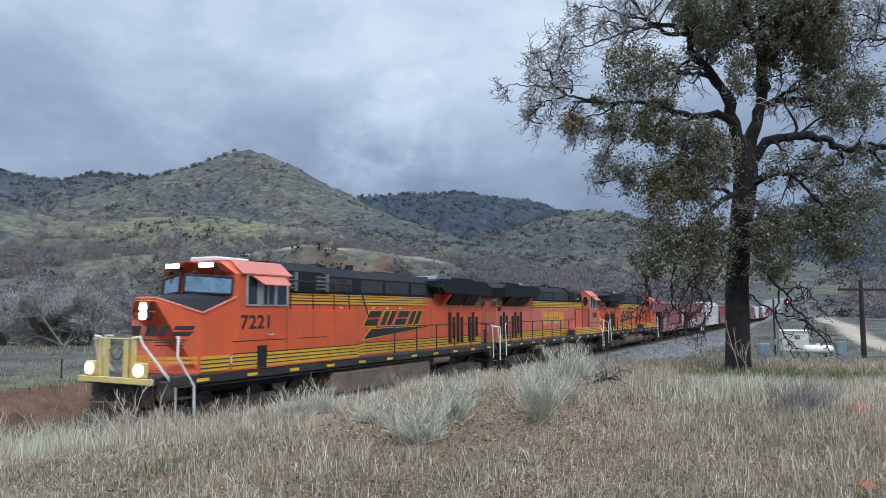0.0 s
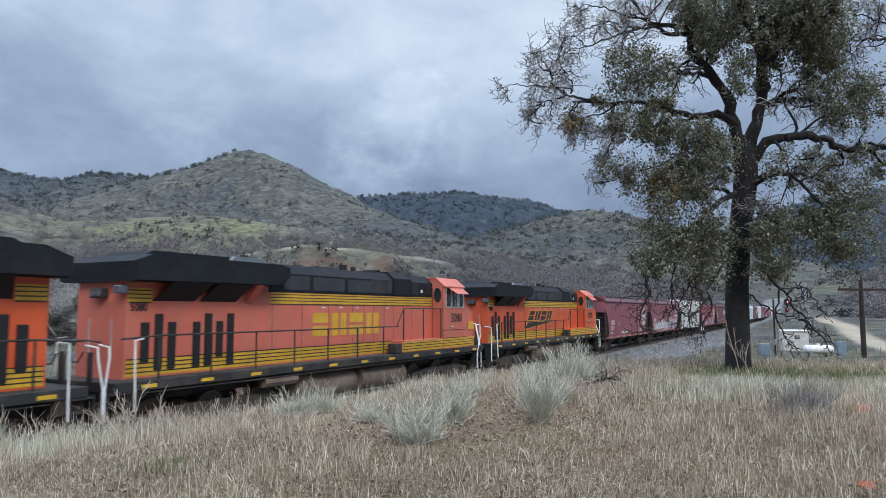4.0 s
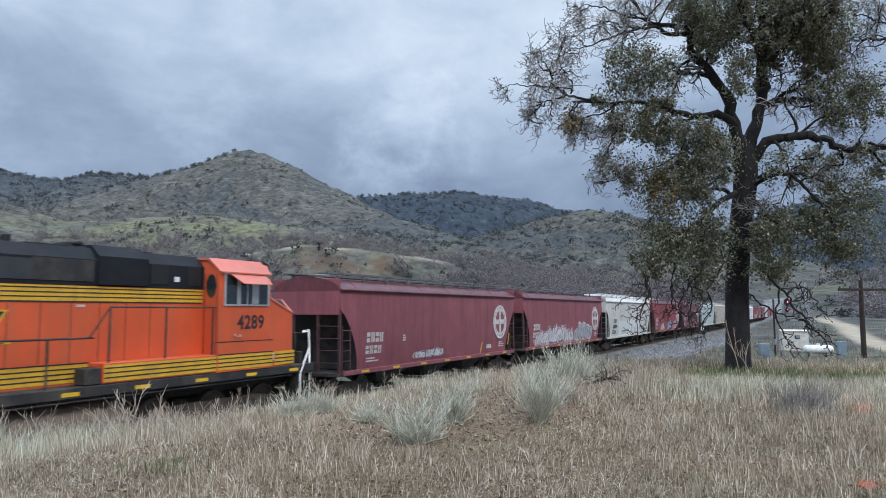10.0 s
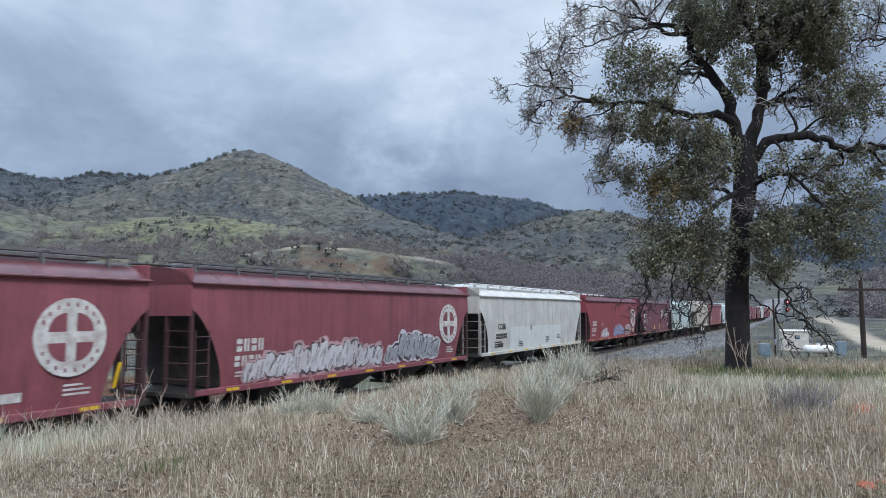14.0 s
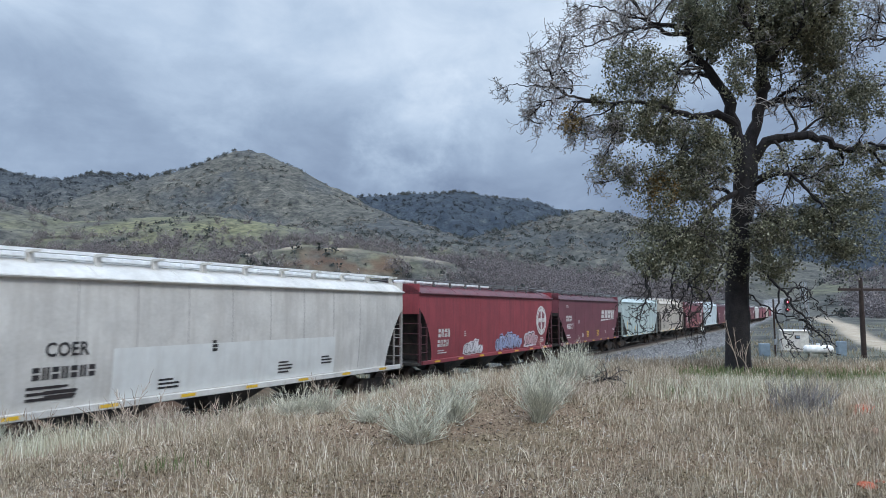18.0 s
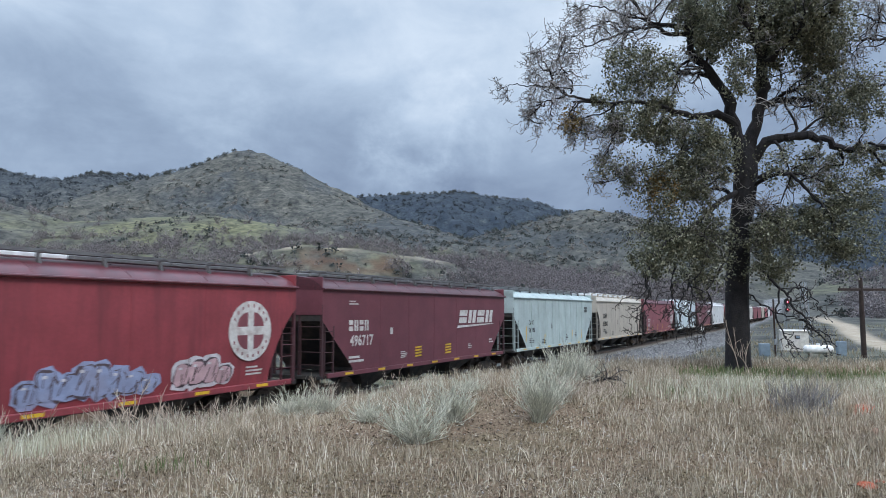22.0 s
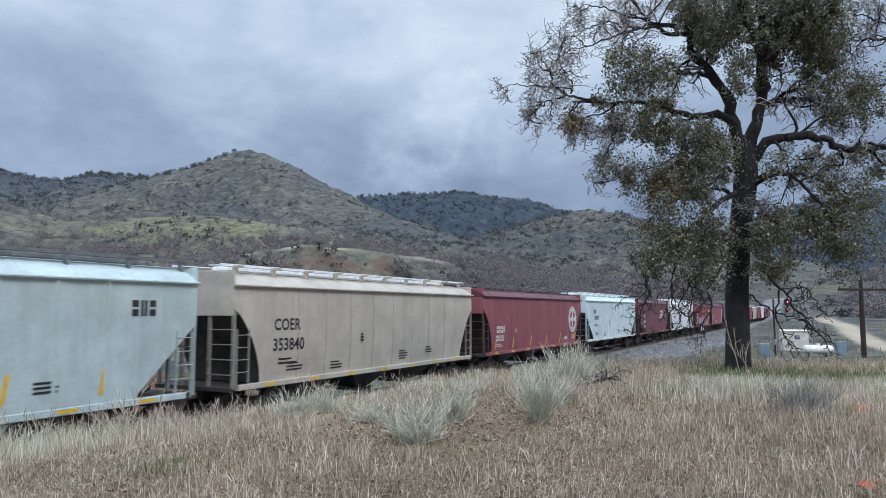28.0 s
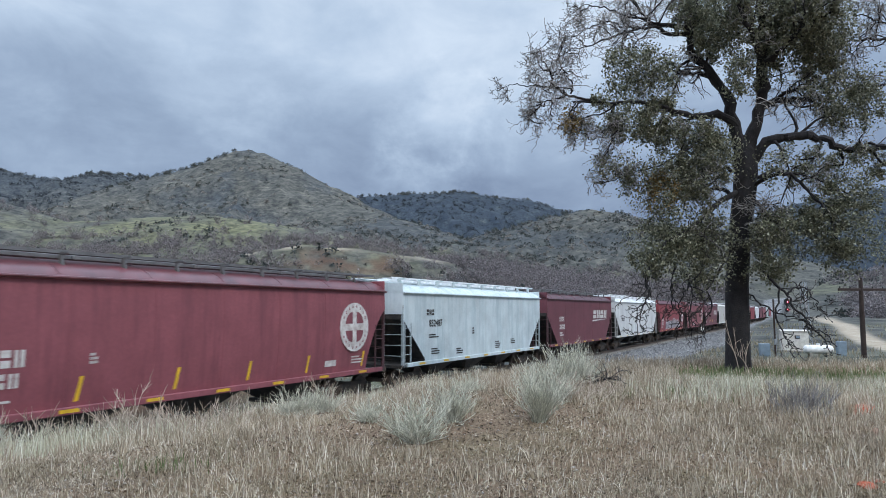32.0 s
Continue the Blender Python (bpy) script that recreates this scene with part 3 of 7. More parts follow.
def truck(parent, x, r, axles, long_half, keyed):
    """A bogie: side frames with springs and boxes, bolster, wheelsets that roll."""
    def get(key, build):
        if key not in WHEELS:
            WHEELS[key] = build()
        return WHEELS[key]

    def frames():
        g = Geo()
        for side in (-1, 1):
            y0, y1 = sorted((side * 0.98, side * 1.12))
            h = long_half
            g.prism([(-h, r - .10), (-h, r + .16), (-h * .55, r + .30), (h * .55, r + .30), (h, r + .16), (h, r - .10), (h * .72, r - .10), (h * .42, r - .22), (-h * .42, r - .22), (-h * .72, r - .10)], 1, y0, y1)
            for a in axles:
                g.box(a - .17, a + .17, *sorted((side * .96, side * 1.22)), r - .16, r + .14, .03)
                g.cyl((a, side * 1.2, r), (a, side * 1.27, r), .10, 10)
            for a in ((0,) if len(axles) == 2 else (axles[0] / 2, axles[2] / 2)):
                for d in (-.16, 0, .16):
                    g.cyl((a + d, side * 1.06, r - .18), (a + d, side * 1.06, r + .22), .075, 8)
        g.box(-.22, .22, -1.0, 1.0, r - .12, r + .25, .03)
        return g.mesh("side_frames", M_TRUCK)
    t = part("truck", get(("frame", r, len(axles)), frames), None, parent, at=pose(x, 0, 0))
    for a in axles:
        w = part("wheelset", get(("wheel", r), lambda: wheelset_mesh(r)), None, t, at=pose(a, 0, r))
        if keyed:
            SPIN.append((w, a, r))
    return t


def coupler(parent, x, mat):
    d = 1 if x > 0 else -1
    g = Geo().box(*sorted((x - d * 1.1, x - d * 0.25)), -.09, .09, .76, .96, .02)
    g.prism([(x - d * .3, -.13), (x + d * .02, -.17), (x + d * .06, -.05), (x - d * .08, .02), (x + d * .04, .12), (x - d * .02, .19), (x - d * .3, .15)], 2, .70, 1.02)
    part("coupler", g, mat, parent)


# ---- locomotives ----
def locomotive(number, faded, back, lit, group, style):
    paint = M_FADED if faded else M_ORANGE
    tone = "faded red-orange" if faded else "bright orange"
    half = 11.0
    front = 10.72 if lit else 10.2         # edge of the front platform
    back_x, front_x = (5.85, 8.0) if back else (6.0, 8.05)
    win = -.25 if back else 0.0
    label = f"{tone} and black diesel freight locomotive with yellow stripes" + (", headlights on" if lit else "")
    ob = holder("diesel_locomotive", pose(0, 0, 0), label, "locomotive", group)
    # frame and walkways
    part("frame", Geo().box(-10.35, 10.2, -1.5, 1.5, 1.36, 1.61, .02).box(-10.0, 9.8, -.7, .7, 1.0, 1.36), M_FRAME, ob)
    for side in (-1, 1):
        for k in range(11):
            x = -9.6 + k * 1.86
            part("reflector", plate(Geo(), side, 1.5, rect(x, x + .42, 1.42, 1.51), .008), M_REFLECT, ob)
    # long hood
    hood = Geo().prism([(-.92, 1.61), (.92, 1.61), (.92, 3.90), (-.92, 3.90)], 0, -9.7, back_x)
    part("hood", hood, paint, ob)
    roof = Geo()
    roof.prism([(-.935, 3.88), (.935, 3.88), (.935, 4.50), (.62, 4.80), (-.62, 4.80), (-.935, 4.50)], 0, -4.6, back_x - .01)
    part("hood_roof", roof, M_BLACK, ob, "black upper hood")
    if style == 0:      # air intakes behind the cab with dark openings
        for x0, w in ((5.62, .62), (3.95, .62)):
            for side in (-1, 1):
                # each opening is a flat black plate, its inner shade painted on
                part("intake", plate(Geo(), side, .992, rect(x0 - w, x0, 3.98, 4.52), .012), M_SHADE, ob)
                part("intake_post", plate(Geo(), side, .985, rect(x0 - w - .16, x0 - w, 3.94, 4.56), .05), M_ROOFGREY, ob, "weathered grey upright")
                for k in range(4):
                    part("louvre", plate(Geo(), side, 1.006, rect(x0 - w, x0 - .1, 4.02 + k * .13, 4.07 + k * .13), .02), M_ROOFGREY, ob)
        for side in (-1, 1):
            part("upper_panel", plate(Geo(), side, .938, rect(1.7, 3.05, 3.98, 4.44), .012), M_FRAME, ob)
            for x in (5.4, 4.25, 3.1, 2.2):
                part("roof_rail_post", Geo().cyl((x, side * 1.22, 3.3), (x, side * 1.16, 4.24), .022, 5), M_SHADE, ob)
            part("roof_rail", Geo().tube([(5.8, side * 1.16, 4.27), (1.9, side * 1.16, 4.22), (1.45, side * 1.16, 4.1), (1.1, side * 1.3, 3.1)], .024), M_SHADE, ob)
            part("roof_rail", Geo().tube([(5.8, side * 1.2, 3.62), (2.2, side * 1.2, 3.62)], .018), M_SHADE, ob)
        part("cooling_unit", Geo().box(6.1, 7.55, -1.0, .1, 4.74, 4.94, .05), M_WHITEBOX, ob, "white air-conditioning box")
    else:
        for side in (-1, 1):
            for x0, w, h0, h1 in ((4.75, .55, 3.98, 4.5), (5.85, .45, 3.98, 4.5), (1.1, -1.5, 3.98, 4.48)):
                part("hatch", plate(Geo(), side, .94, rect(min(x0 - w, x0), max(x0 - w, x0), h0, h1), .012), M_SHADE if w > 0 else M_FRAME, ob)
            part("notice", plate(Geo(), side, .95, rect(4.95, 5.12, 4.06, 4.2), .006), M_WHITE, ob)
    # raised housings and panels along the upper hood
    part("hood_housing", Geo().prism([(-.99, 3.92), (.99, 3.92), (.99, 4.60), (.66, 4.88), (-.66, 4.88), (-.99, 4.60)], 0, *((back_x - 2.4, back_x - .02) if style == 0 else (back_x - 3.3, back_x - 1.9))), M_BLACK, ob, "black raised upper housing")
    for side in (-1, 1):
        for x0, x1 in ((-3.9, -2.6), (-2.4, -.6), (-.4, 1.1)):
            part("hood_panel", plate(Geo(), side, .936, rect(x0, x1, 3.98, 4.44), .012), M_HOODPANEL, ob, "faded black access panel")
    # roof equipment: exhaust stack, horn, ribs
    g = Geo().prism([(-1.9, 4.6), (-.3, 4.6), (-.45, 4.86), (-1.75, 4.86)], 1, -.52, .52)
    part("exhaust_cover", g, M_FRAME, ob, smooth=False)
    for x, y, r, h in ((.55, 0, .16, 5.05), (.95, .2, .10, 4.98), (.95, -.2, .10, 4.98)):
        part("exhaust_stack", Geo().cyl((x, y, 4.78), (x, y, h), r, 12), M_SHADE, ob)
    g = Geo()
    for k in range(5):
        y = (k - 2) * .11
        g.tube([(2.4, y, 4.92), (2.75, y, 4.94)], [.03, .07], 8)
    g.box(2.38, 2.46, -.3, .3, 4.78, 4.94)
    part("air_horn", g, M_FRAME, ob)
    part("roof_hatch", Geo().box(1.2, 4.6, -.5, .5, 4.79, 4.84, .015), M_BLACK, ob)
    # radiator wing at the end
    w = 1.50
    g = Geo().prism([(-9.85, 4.02), (-4.55, 4.06), (-4.1, 4.35), (-4.1, 4.62), (-4.5, 4.72), (-9.3, 4.72), (-9.85, 4.52)], 1, -w + .12, w - .12)
    g.prism([(-9.85, 4.05), (-4.8, 4.08), (-4.35, 4.32), (-4.55, 4.50), (-9.85, 4.50)], 1, -w, w)
    g.prism([(-9.2, 4.7), (-4.7, 4.7), (-5.0, 4.86), (-8.9, 4.86)], 1, -.85, .85)
    part("radiator_wing", g, M_BLACK, ob, "black flared radiator housing")
    part("fan_grille", Geo().prism([(-6.3, 4.73), (-4.7, 4.73), (-4.9, 4.885), (-6.1, 4.885)], 1, -1.0, 1.0), M_ROOFGREY, ob, "light grey grille panel")
    for side in (-1, 1):
        for k in range(2):
            x = -8.9 + k * 1.55
            g = Geo().add([(x, side * .93, 3.55), (x + 1.35, side * .93, 3.55), (x + 1.6, side * 1.40, 4.05), (x + .25, side * 1.40, 4.05),
                           (x, side * .90, 3.55), (x + 1.35, side * .90, 3.55), (x + 1.6, side * 1.36, 4.05), (x + .25, side * 1.36, 4.05)],
                          [(0, 1, 2, 3), (4, 5, 6, 7), (0, 1, 5, 4), (1, 2, 6, 5), (2, 3, 7, 6), (3, 0, 4, 7)])
            part("radiator_screen", g, M_SHADE, ob)
        g = Geo().prism([(side * .92, 3.5), (side * 1.42, 4.06), (side * .92, 4.06)], 0, -5.6, -5.3)
        part("wing_bracket", g, paint, ob)
    part("hood_end", Geo().prism([(-.92, 3.85), (.92, 3.85), (.92, 4.06), (-.92, 4.06)], 0, -9.7, -4.4), paint, ob)
    # stripes
    for side in (-1, 1):
        for x0, x1 in (((-9.65, -8.95), (-4.5, back_x - .05)) if style else ((-9.65, -8.95), (-4.0, back_x - .05))):
            part("upper_stripe", plate(Geo(), side, .922, rect(x0, x1, 3.52, 3.87), .008), M_YELLOW, ob, "yellow stripes")
            for z in (3.60, 3.70, 3.80):
                part("stripe_line", plate(Geo(), side, .93, rect(x0, x1, z, z + .028), .005), M_INK, ob)
            part("stripe_line", plate(Geo(), side, .922, rect(x0, x1, 3.49, 3.52), .012), M_INK, ob)
        for x0, x1, y in ((-9.65, back_x - .02, .922), (back_x + .02, 9.35, 1.522)):
            g = plate(Geo(), side, y, rect(x0, x1 if y < 1 else 8.2, 1.66, 2.07), .008)
            part("lower_stripe", g, M_YELLOW, ob, "yellow stripes")
            for z in (1.74, 1.85, 1.96, 2.07):
                part("stripe_line", plate(Geo(), side, y + .008, rect(x0, x1 if y < 1 else 8.2, z, z + .03), .005), M_INK, ob)
        # hood doors: seams, handles and dark louvres
        for k in range(13):
            x = -4.4 + k * .72
            if not -4.4 < x < -0.1 or k % 2 == 0:
                part("door_seam", plate(Geo(), side, .921, rect(x, x + .014, 2.1, 3.48), .004), M_INK, ob)
        for k in range(8):
            x = -9.25 + k * .42
            if k != 3:
                z1 = 3.22 if k % 2 else 3.0
                part("louvre", plate(Geo(), side, .94, rect(x, x + .24, 1.78 if k % 3 else 2.0, z1), .03), M_SHADE, ob)
        # wordmark in plain slanted shapes
        if faded:
            first, *rest = slant_blocks(side, .926, -2.4, 1.9, 2.42, 3.22, 0.0)
            mark = part("wordmark", first, M_YELLOW, ob, "large yellow block wordmark shapes")
            for q in rest:
                part("wordmark_block", q, M_YELLOW, mark)
        else:
            ahead = .05 if side > 0 else 0
            tip = [(-4.4, 2.22), (-3.9, 2.60), (.6, 2.62), (.6, 2.60)]
            mark = part("wordmark", plate(Geo(), side, .930, tip if side < 0 else [(-x - 3.6 + ahead, z) for x, z in tip]), M_INK, ob, "black slanted wordmark shapes with a swoosh")
            tip2 = [(-4.55, 2.17), (-3.95, 2.64), (.75, 2.65), (.75, 2.60)]
            part("wordmark_edge", plate(Geo(), side, .924, tip2 if side < 0 else [(-x - 3.6 + ahead, z) for x, z in tip2]), M_YELLOW, mark)
            for q in slant_blocks(side, .924, -4.0 + ahead, .90 + ahead, 2.68, 3.32, .42):
                part("wordmark_edge", q, M_YELLOW, mark)
            for q in slant_blocks(side, .930, -3.9 + ahead, .8 + ahead, 2.72, 3.28, .42):
                part("wordmark_block", q, M_INK, mark)
        for x in (-1.9, -.9, .1, 2.2):
            part("notice", plate(Geo(), side, .923, rect(x, x + .22, 3.38, 3.44), .004), M_MARK, ob)
    # equipment cabinet, full width on the left of the cab
    part("equipment_cabinet", Geo().box(2.0, back_x, .9, 1.515, 1.61, 3.32, .012), paint, ob)
    part("cabinet_stripe", plate(Geo(), 1, 1.517, rect(2.02, back_x - .01, 1.66, 2.07), .006), M_YELLOW, ob)
    for z in (1.74, 1.85, 1.96, 2.07):
        part("stripe_line", plate(Geo(), 1, 1.523, rect(2.02, back_x - .01, z, z + .03), .005), M_INK, ob)
    part("cabinet_vent", plate(Geo(), 1, 1.524, rect(6.8, 7.2, 1.63, 2.28), .012), M_SHADE, ob)
    for x in (3.4, 4.6):
        part("door_seam", plate(Geo(), 1, 1.516, rect(x, x + .008, 2.1, 3.30), .004), M_INK, ob)
    part("seam", plate(Geo(), 1, 1.516, rect(3.9, 5.4, 2.42, 2.445), .004), M_INK, ob)
    # cab
    g = Geo().prism([(-1.52, 1.61), (1.52, 1.61), (1.52, 4.36), (1.1, 4.71), (-1.1, 4.71), (-1.52, 4.36)], 0, back_x, front_x)
    part("cab", g, paint, ob)
    g = Geo().prism([(-1.60, 4.34), (-1.60, 4.38), (-1.12, 4.77), (1.12, 4.77), (1.60, 4.38), (1.60, 4.34), (1.1, 4.71), (-1.1, 4.71)], 0, back_x - .04, front_x - .04)
    part("cab_roof", g, M_FADED, ob, "pale sun-bleached red cab roof")
    # swept front of the cab with the windshield, and the wide gabled nose
    g = Geo().loft([[(front_x, -1.52, 1.61), (front_x, 0, 1.61), (front_x, 1.52, 1.61), (front_x, 1.52, 4.36), (front_x, 1.1, 4.71), (front_x, 0, 4.75), (front_x, -1.1, 4.71), (front_x, -1.52, 4.36)],
                    [(8.12, -1.50, 1.61), (8.68, 0, 1.61), (8.12, 1.50, 1.61), (8.07, 1.48, 4.33), (8.33, 1.12, 4.66), (8.56, 0, 4.70), (8.33, -1.12, 4.66), (8.07, -1.48, 4.33)]])
    part("cab_front", g, paint, ob)
    rings = []
    for x, xc, w, top, mid in ((8.02, 8.55, 1.505, 3.66, 3.80), (9.20, 9.88, 1.415, 3.21, 3.62), (9.23, 9.91, 1.36, 3.15, 3.55)):
        low = 1.61 if x < 9.22 else 1.66
        rings.append([(x + .03, -w, low), (xc, -.40, low), (xc, .40, low), (x + .03, w, low), (x, w - .01, top), (xc, .40, mid), (xc, -.40, mid), (x, 1e-3 - w + .01, top)])
    g = Geo().loft(rings)
    for k in (4, 5, 6):
        g.m[k] = 1                     # black anti-glare top
    part("nose", g, [paint, M_BLACK], ob)
    for side in (-1, 1):
        part("nose_bezel", Geo().tube([(8.04, side * 1.49, 3.68), (9.19, side * 1.40, 3.225), (9.87, side * .40, 3.63), (9.88, 0, 3.64)], .045, 6), M_FADED, ob, "faded red edge moulding")
        c = [(8.68, side * .09, 3.83), (8.13, side * 1.40, 3.76), (8.09, side * 1.40, 4.23), (8.63, side * .09, 4.34)]
        g = Geo().add(c + [(x + .03, y, z) for x, y, z in c], [(0, 1, 2, 3), (4, 5, 6, 7), (0, 1, 5, 4), (1, 2, 6, 5), (2, 3, 7, 6), (3, 0, 4, 7)])
        ws = part("windshield", g, M_SCREEN, ob, "windshield toned pale blue for the sky's reflection")
        g = Geo()
        for k in range(4):
            p, q = c[k], c[(k + 1) % 4]
            g.cyl((p[0] + .03, p[1], p[2]), (q[0] + .03, q[1], q[2]), .035, 6)
        part("rubber_seal", g, M_INK, ws)
        for y in (.35, .95):
            x = 8.74 - .42 * y
            part("wiper", Geo().tube([(x, side * y, 4.42), (x + .02, side * (y + .05), 4.28), (x + .02, side * (y + .22), 4.12)], .014, 5), M_INK, ob)
            part("wiper_box", Geo().box(x - .12, x + .02, side * y - .06, side * y + .06, 4.38, 4.44), M_FRAME, ob)
        x = side * .68
        nb = part("number_board", Geo().box(8.1, 8.45, x - .31, x + .31, 4.50, 4.70, .02), M_FRAME, ob)
        part("board_glass", Geo().box(8.45, 8.462, x - .27, x + .27, 4.53, 4.67), M_BOARD if lit else M_LENS, nb)
        # ditch lights
        x, y = (front + .02, side * .95) if lit else (9.95, side * 1.0)
        dl = part("ditch_light", Geo().box(x - .09, x + .06, y - .2, y + .2, 1.6, 1.99, .03), M_PALEYELLOW if lit else M_FRAME, ob)
        part("lamp_glass", Geo().cyl((x + .06, y, 1.8), (x + .09, y, 1.8), .14, 14), M_LAMP if lit else M_LENS, dl)
        # side window, rear door window, visor, number
        wi = part("side_window", plate(Geo(), side, 1.522, rect(6.2 + win, 7.95 + win, 3.48, 4.31), .012), M_GLASS, ob)
        for x0, x1, z0, z1 in ((6.17, 7.98, 3.43, 3.48), (6.17, 7.98, 4.31, 4.35), (6.17, 6.24, 3.48, 4.31), (7.90, 7.98, 3.48, 4.31), (6.66, 6.80, 3.48, 4.31), (7.04, 7.09, 3.48, 4.31), (7.25, 7.52, 3.50, 4.2)):
            part("window_bar", plate(Geo(), side, 1.53, rect(x0 + win, x1 + win, z0, z1), .02), M_ALU, wi)
        g = Geo().add([(6.35 + win, side * 1.53, 4.36), (7.8 + win, side * 1.53, 4.36), (7.65 + win, side * 1.95, 4.06), (6.5 + win, side * 1.95, 4.06), (6.35 + win, side * 1.53, 4.33), (7.8 + win, side * 1.53, 4.33), (7.65 + win, side * 1.95, 4.04), (6.5 + win, side * 1.95, 4.04)],
                      [(0, 1, 2, 3), (4, 5, 6, 7), (0, 1, 5, 4), (1, 2, 6, 5), (2, 3, 7, 6), (3, 0, 4, 7)])
        part("sun_visor", g, M_FADED, ob, "bleached red window visor")
        pts = [(side * 1.22 + .19 * math.cos(a), 3.98 + .33 * math.sin(a)) for a in np.linspace(0, math.tau, 15)[:-1]]
        part("door_window", Geo().prism(pts, 0, back_x - .012, back_x - .002), M_GLASS, ob)
        part("door_seam", Geo().box(back_x - .01, back_x - .002, *sorted((side * .96, side * .98)), 1.7, 4.3), M_INK, ob)
        writing(number, .40, M_INK, ob, 7.25, 2.95, side * 1.527, side, "black road number", 1.16 if back else .95)
        part("seam", plate(Geo(), side, 1.521, rect(5.9, 8.2, 2.42, 2.445), .004), M_INK, ob)
        part("seam", plate(Geo(), side, 1.521, rect(5.9, 5.915, 2.1, 4.3), .004), M_INK, ob)
        part("notice", plate(Geo(), side, 1.522, rect(8.12, 8.26, 1.82, 2.04), .005), M_MARK, ob)
        part("grab_iron", Geo().tube([(6.6, side * 1.53, 2.62), (6.62, side * 1.6, 2.58), (6.8, side * 1.6, 2.58), (6.82, side * 1.53, 2.62)], .018, 5), M_ALU, ob)
        if faded:
            part("nose_stripe", Geo().add([(8.5, side * 1.46, 2.42), (9.24, side * 1.40, 2.42), (9.24, side * 1.40, 2.78), (8.5, side * 1.46, 2.78), (8.5, side * 1.505, 2.42), (9.24, side * 1.450, 2.42), (9.24, side * 1.440, 2.78), (8.5, side * 1.497, 2.78)],
                                          [(4, 5, 6, 7), (0, 1, 5, 4), (2, 3, 7, 6)]), M_YELLOW, ob)
        g = Geo().add([(8.3, side * 1.515, 1.66), (9.27, side * 1.455, 1.66), (9.27, side * 1.455, 2.07), (8.3, side * 1.515, 2.07), (8.3, side * 1.48, 1.66), (9.27, side * 1.40, 1.66), (9.27, side * 1.40, 2.07), (8.3, side * 1.48, 2.07)],
                      [(0, 1, 2, 3), (0, 1, 5, 4), (2, 3, 7, 6)])
        part("nose_stripe", g, M_YELLOW, ob)
        for k in range(3):
            z = 1.74 + k * .11
            g = Geo().add([(8.3, side * 1.522, z), (9.27, side * 1.462, z), (9.27, side * 1.462, z + .03), (8.3, side * 1.522, z + .03), (8.3, side * 1.5, z), (9.27, side * 1.43, z), (9.27, side * 1.43, z + .03), (8.3, side * 1.5, z + .03)], [(0, 1, 2, 3), (0, 1, 5, 4), (2, 3, 7, 6)])
            part("stripe_line", g, M_INK, ob)
    # nose front: headlight, door window, wordmark, stripes on both swept halves
    hl = part("headlight", Geo().box(9.80, 9.96, -.19, .19, 3.04, 3.53, .03), M_FRAME, ob)
    for z in (3.17, 3.40):
        part("lamp_glass", Geo().cyl((9.96, 0, z), (9.99, 0, z), .118, 16), M_LAMP if lit else M_LENS, hl)

    def nose_plate(y0, y1, z0, z1, lean=0.0):
        def at(y, z, d):
            return (9.915 - .685 * max(0, abs(y) - .38) + d, y, z)
        q = [(y0, z0), (y1, z0), (y1 + lean, z1), (y0 + lean, z1)]
        return Geo().add([at(y, z, .014) for y, z in q] + [at(y, z, -.02) for y, z in q], [(0, 1, 2, 3), (4, 5, 6, 7), (0, 1, 5, 4), (1, 2, 6, 5), (2, 3, 7, 6), (3, 0, 4, 7)])
    part("nose_door_window", nose_plate(-.72, -.54, 3.05, 3.34), M_SHADE, ob)
    part("door_hinge", nose_plate(-.52, -.22, 3.2, 3.23), M_FADED, ob)
    part("headlight_bar", nose_plate(.2, .39, 3.26, 3.29), M_FADED, ob)
    for y0, y1, h in ((-1.2, -.95, .26), (-.88, -.62, .26), (-.52, -.42, .27), (-.36, -.22, .27), (.05, .36, .28), (.45, .62, .28), (.72, 1.14, .12)):
        part("nose_wordmark", nose_plate(y0, y1, 2.62, 2.62 + h, .10), M_INK, ob)
    part("nose_wordmark", nose_plate(.80, 1.22, 2.78, 2.89, .04), M_INK, ob)
    for y0, y1 in ((-1.1, -.41), (-.37, .37), (.41, 1.1)):
        part("nose_line", nose_plate(y0, y1, 2.50, 2.53), M_INK, ob)
    for z in (1.80, 1.92):
        for y0, y1 in ((-1.34, -.39), (-.37, .37), (.39, 1.34)):
            part("nose_front_stripe", nose_plate(y0, y1, z + .08, z + .15), M_YELLOW, ob)
    for z in (2.16, 2.24):
        part("nose_step_slot", nose_plate(.42, 1.05, z + .2, z + .225), M_INK, ob)
    # handrails along the walkway: posts and rail
    for side in (-1, 1):
        y = side * 1.46
        for k in range(7 if side < 0 else 6):
            x = -9.1 + k * 1.72
            part("handrail_post", Geo().cyl((x, y, 1.6), (x, y, 2.68), .028, 6), M_FRAME, ob)
        part("handrail", Geo().tube([(-10.2, y, 2.62), (-9.1, y, 2.68), (2.0 if side < 0 else .2, y, 2.68), (2.3 if side < 0 else .8, y, 2.68)], .024, 6), M_FRAME, ob)
        if side > 0:
            continue
        for x in (2.7, 4.3, 5.85):
            part("handrail_post", Geo().tube([(x, y, 1.6), (x, y, 3.38)], .026, 6), M_FRAME, ob)
        part("handrail", Geo().tube([(2.2, y, 2.7), (2.7, y, 3.38), (4.3, y, 3.38), (5.98, y, 3.38)], .022, 6), M_FRAME, ob)
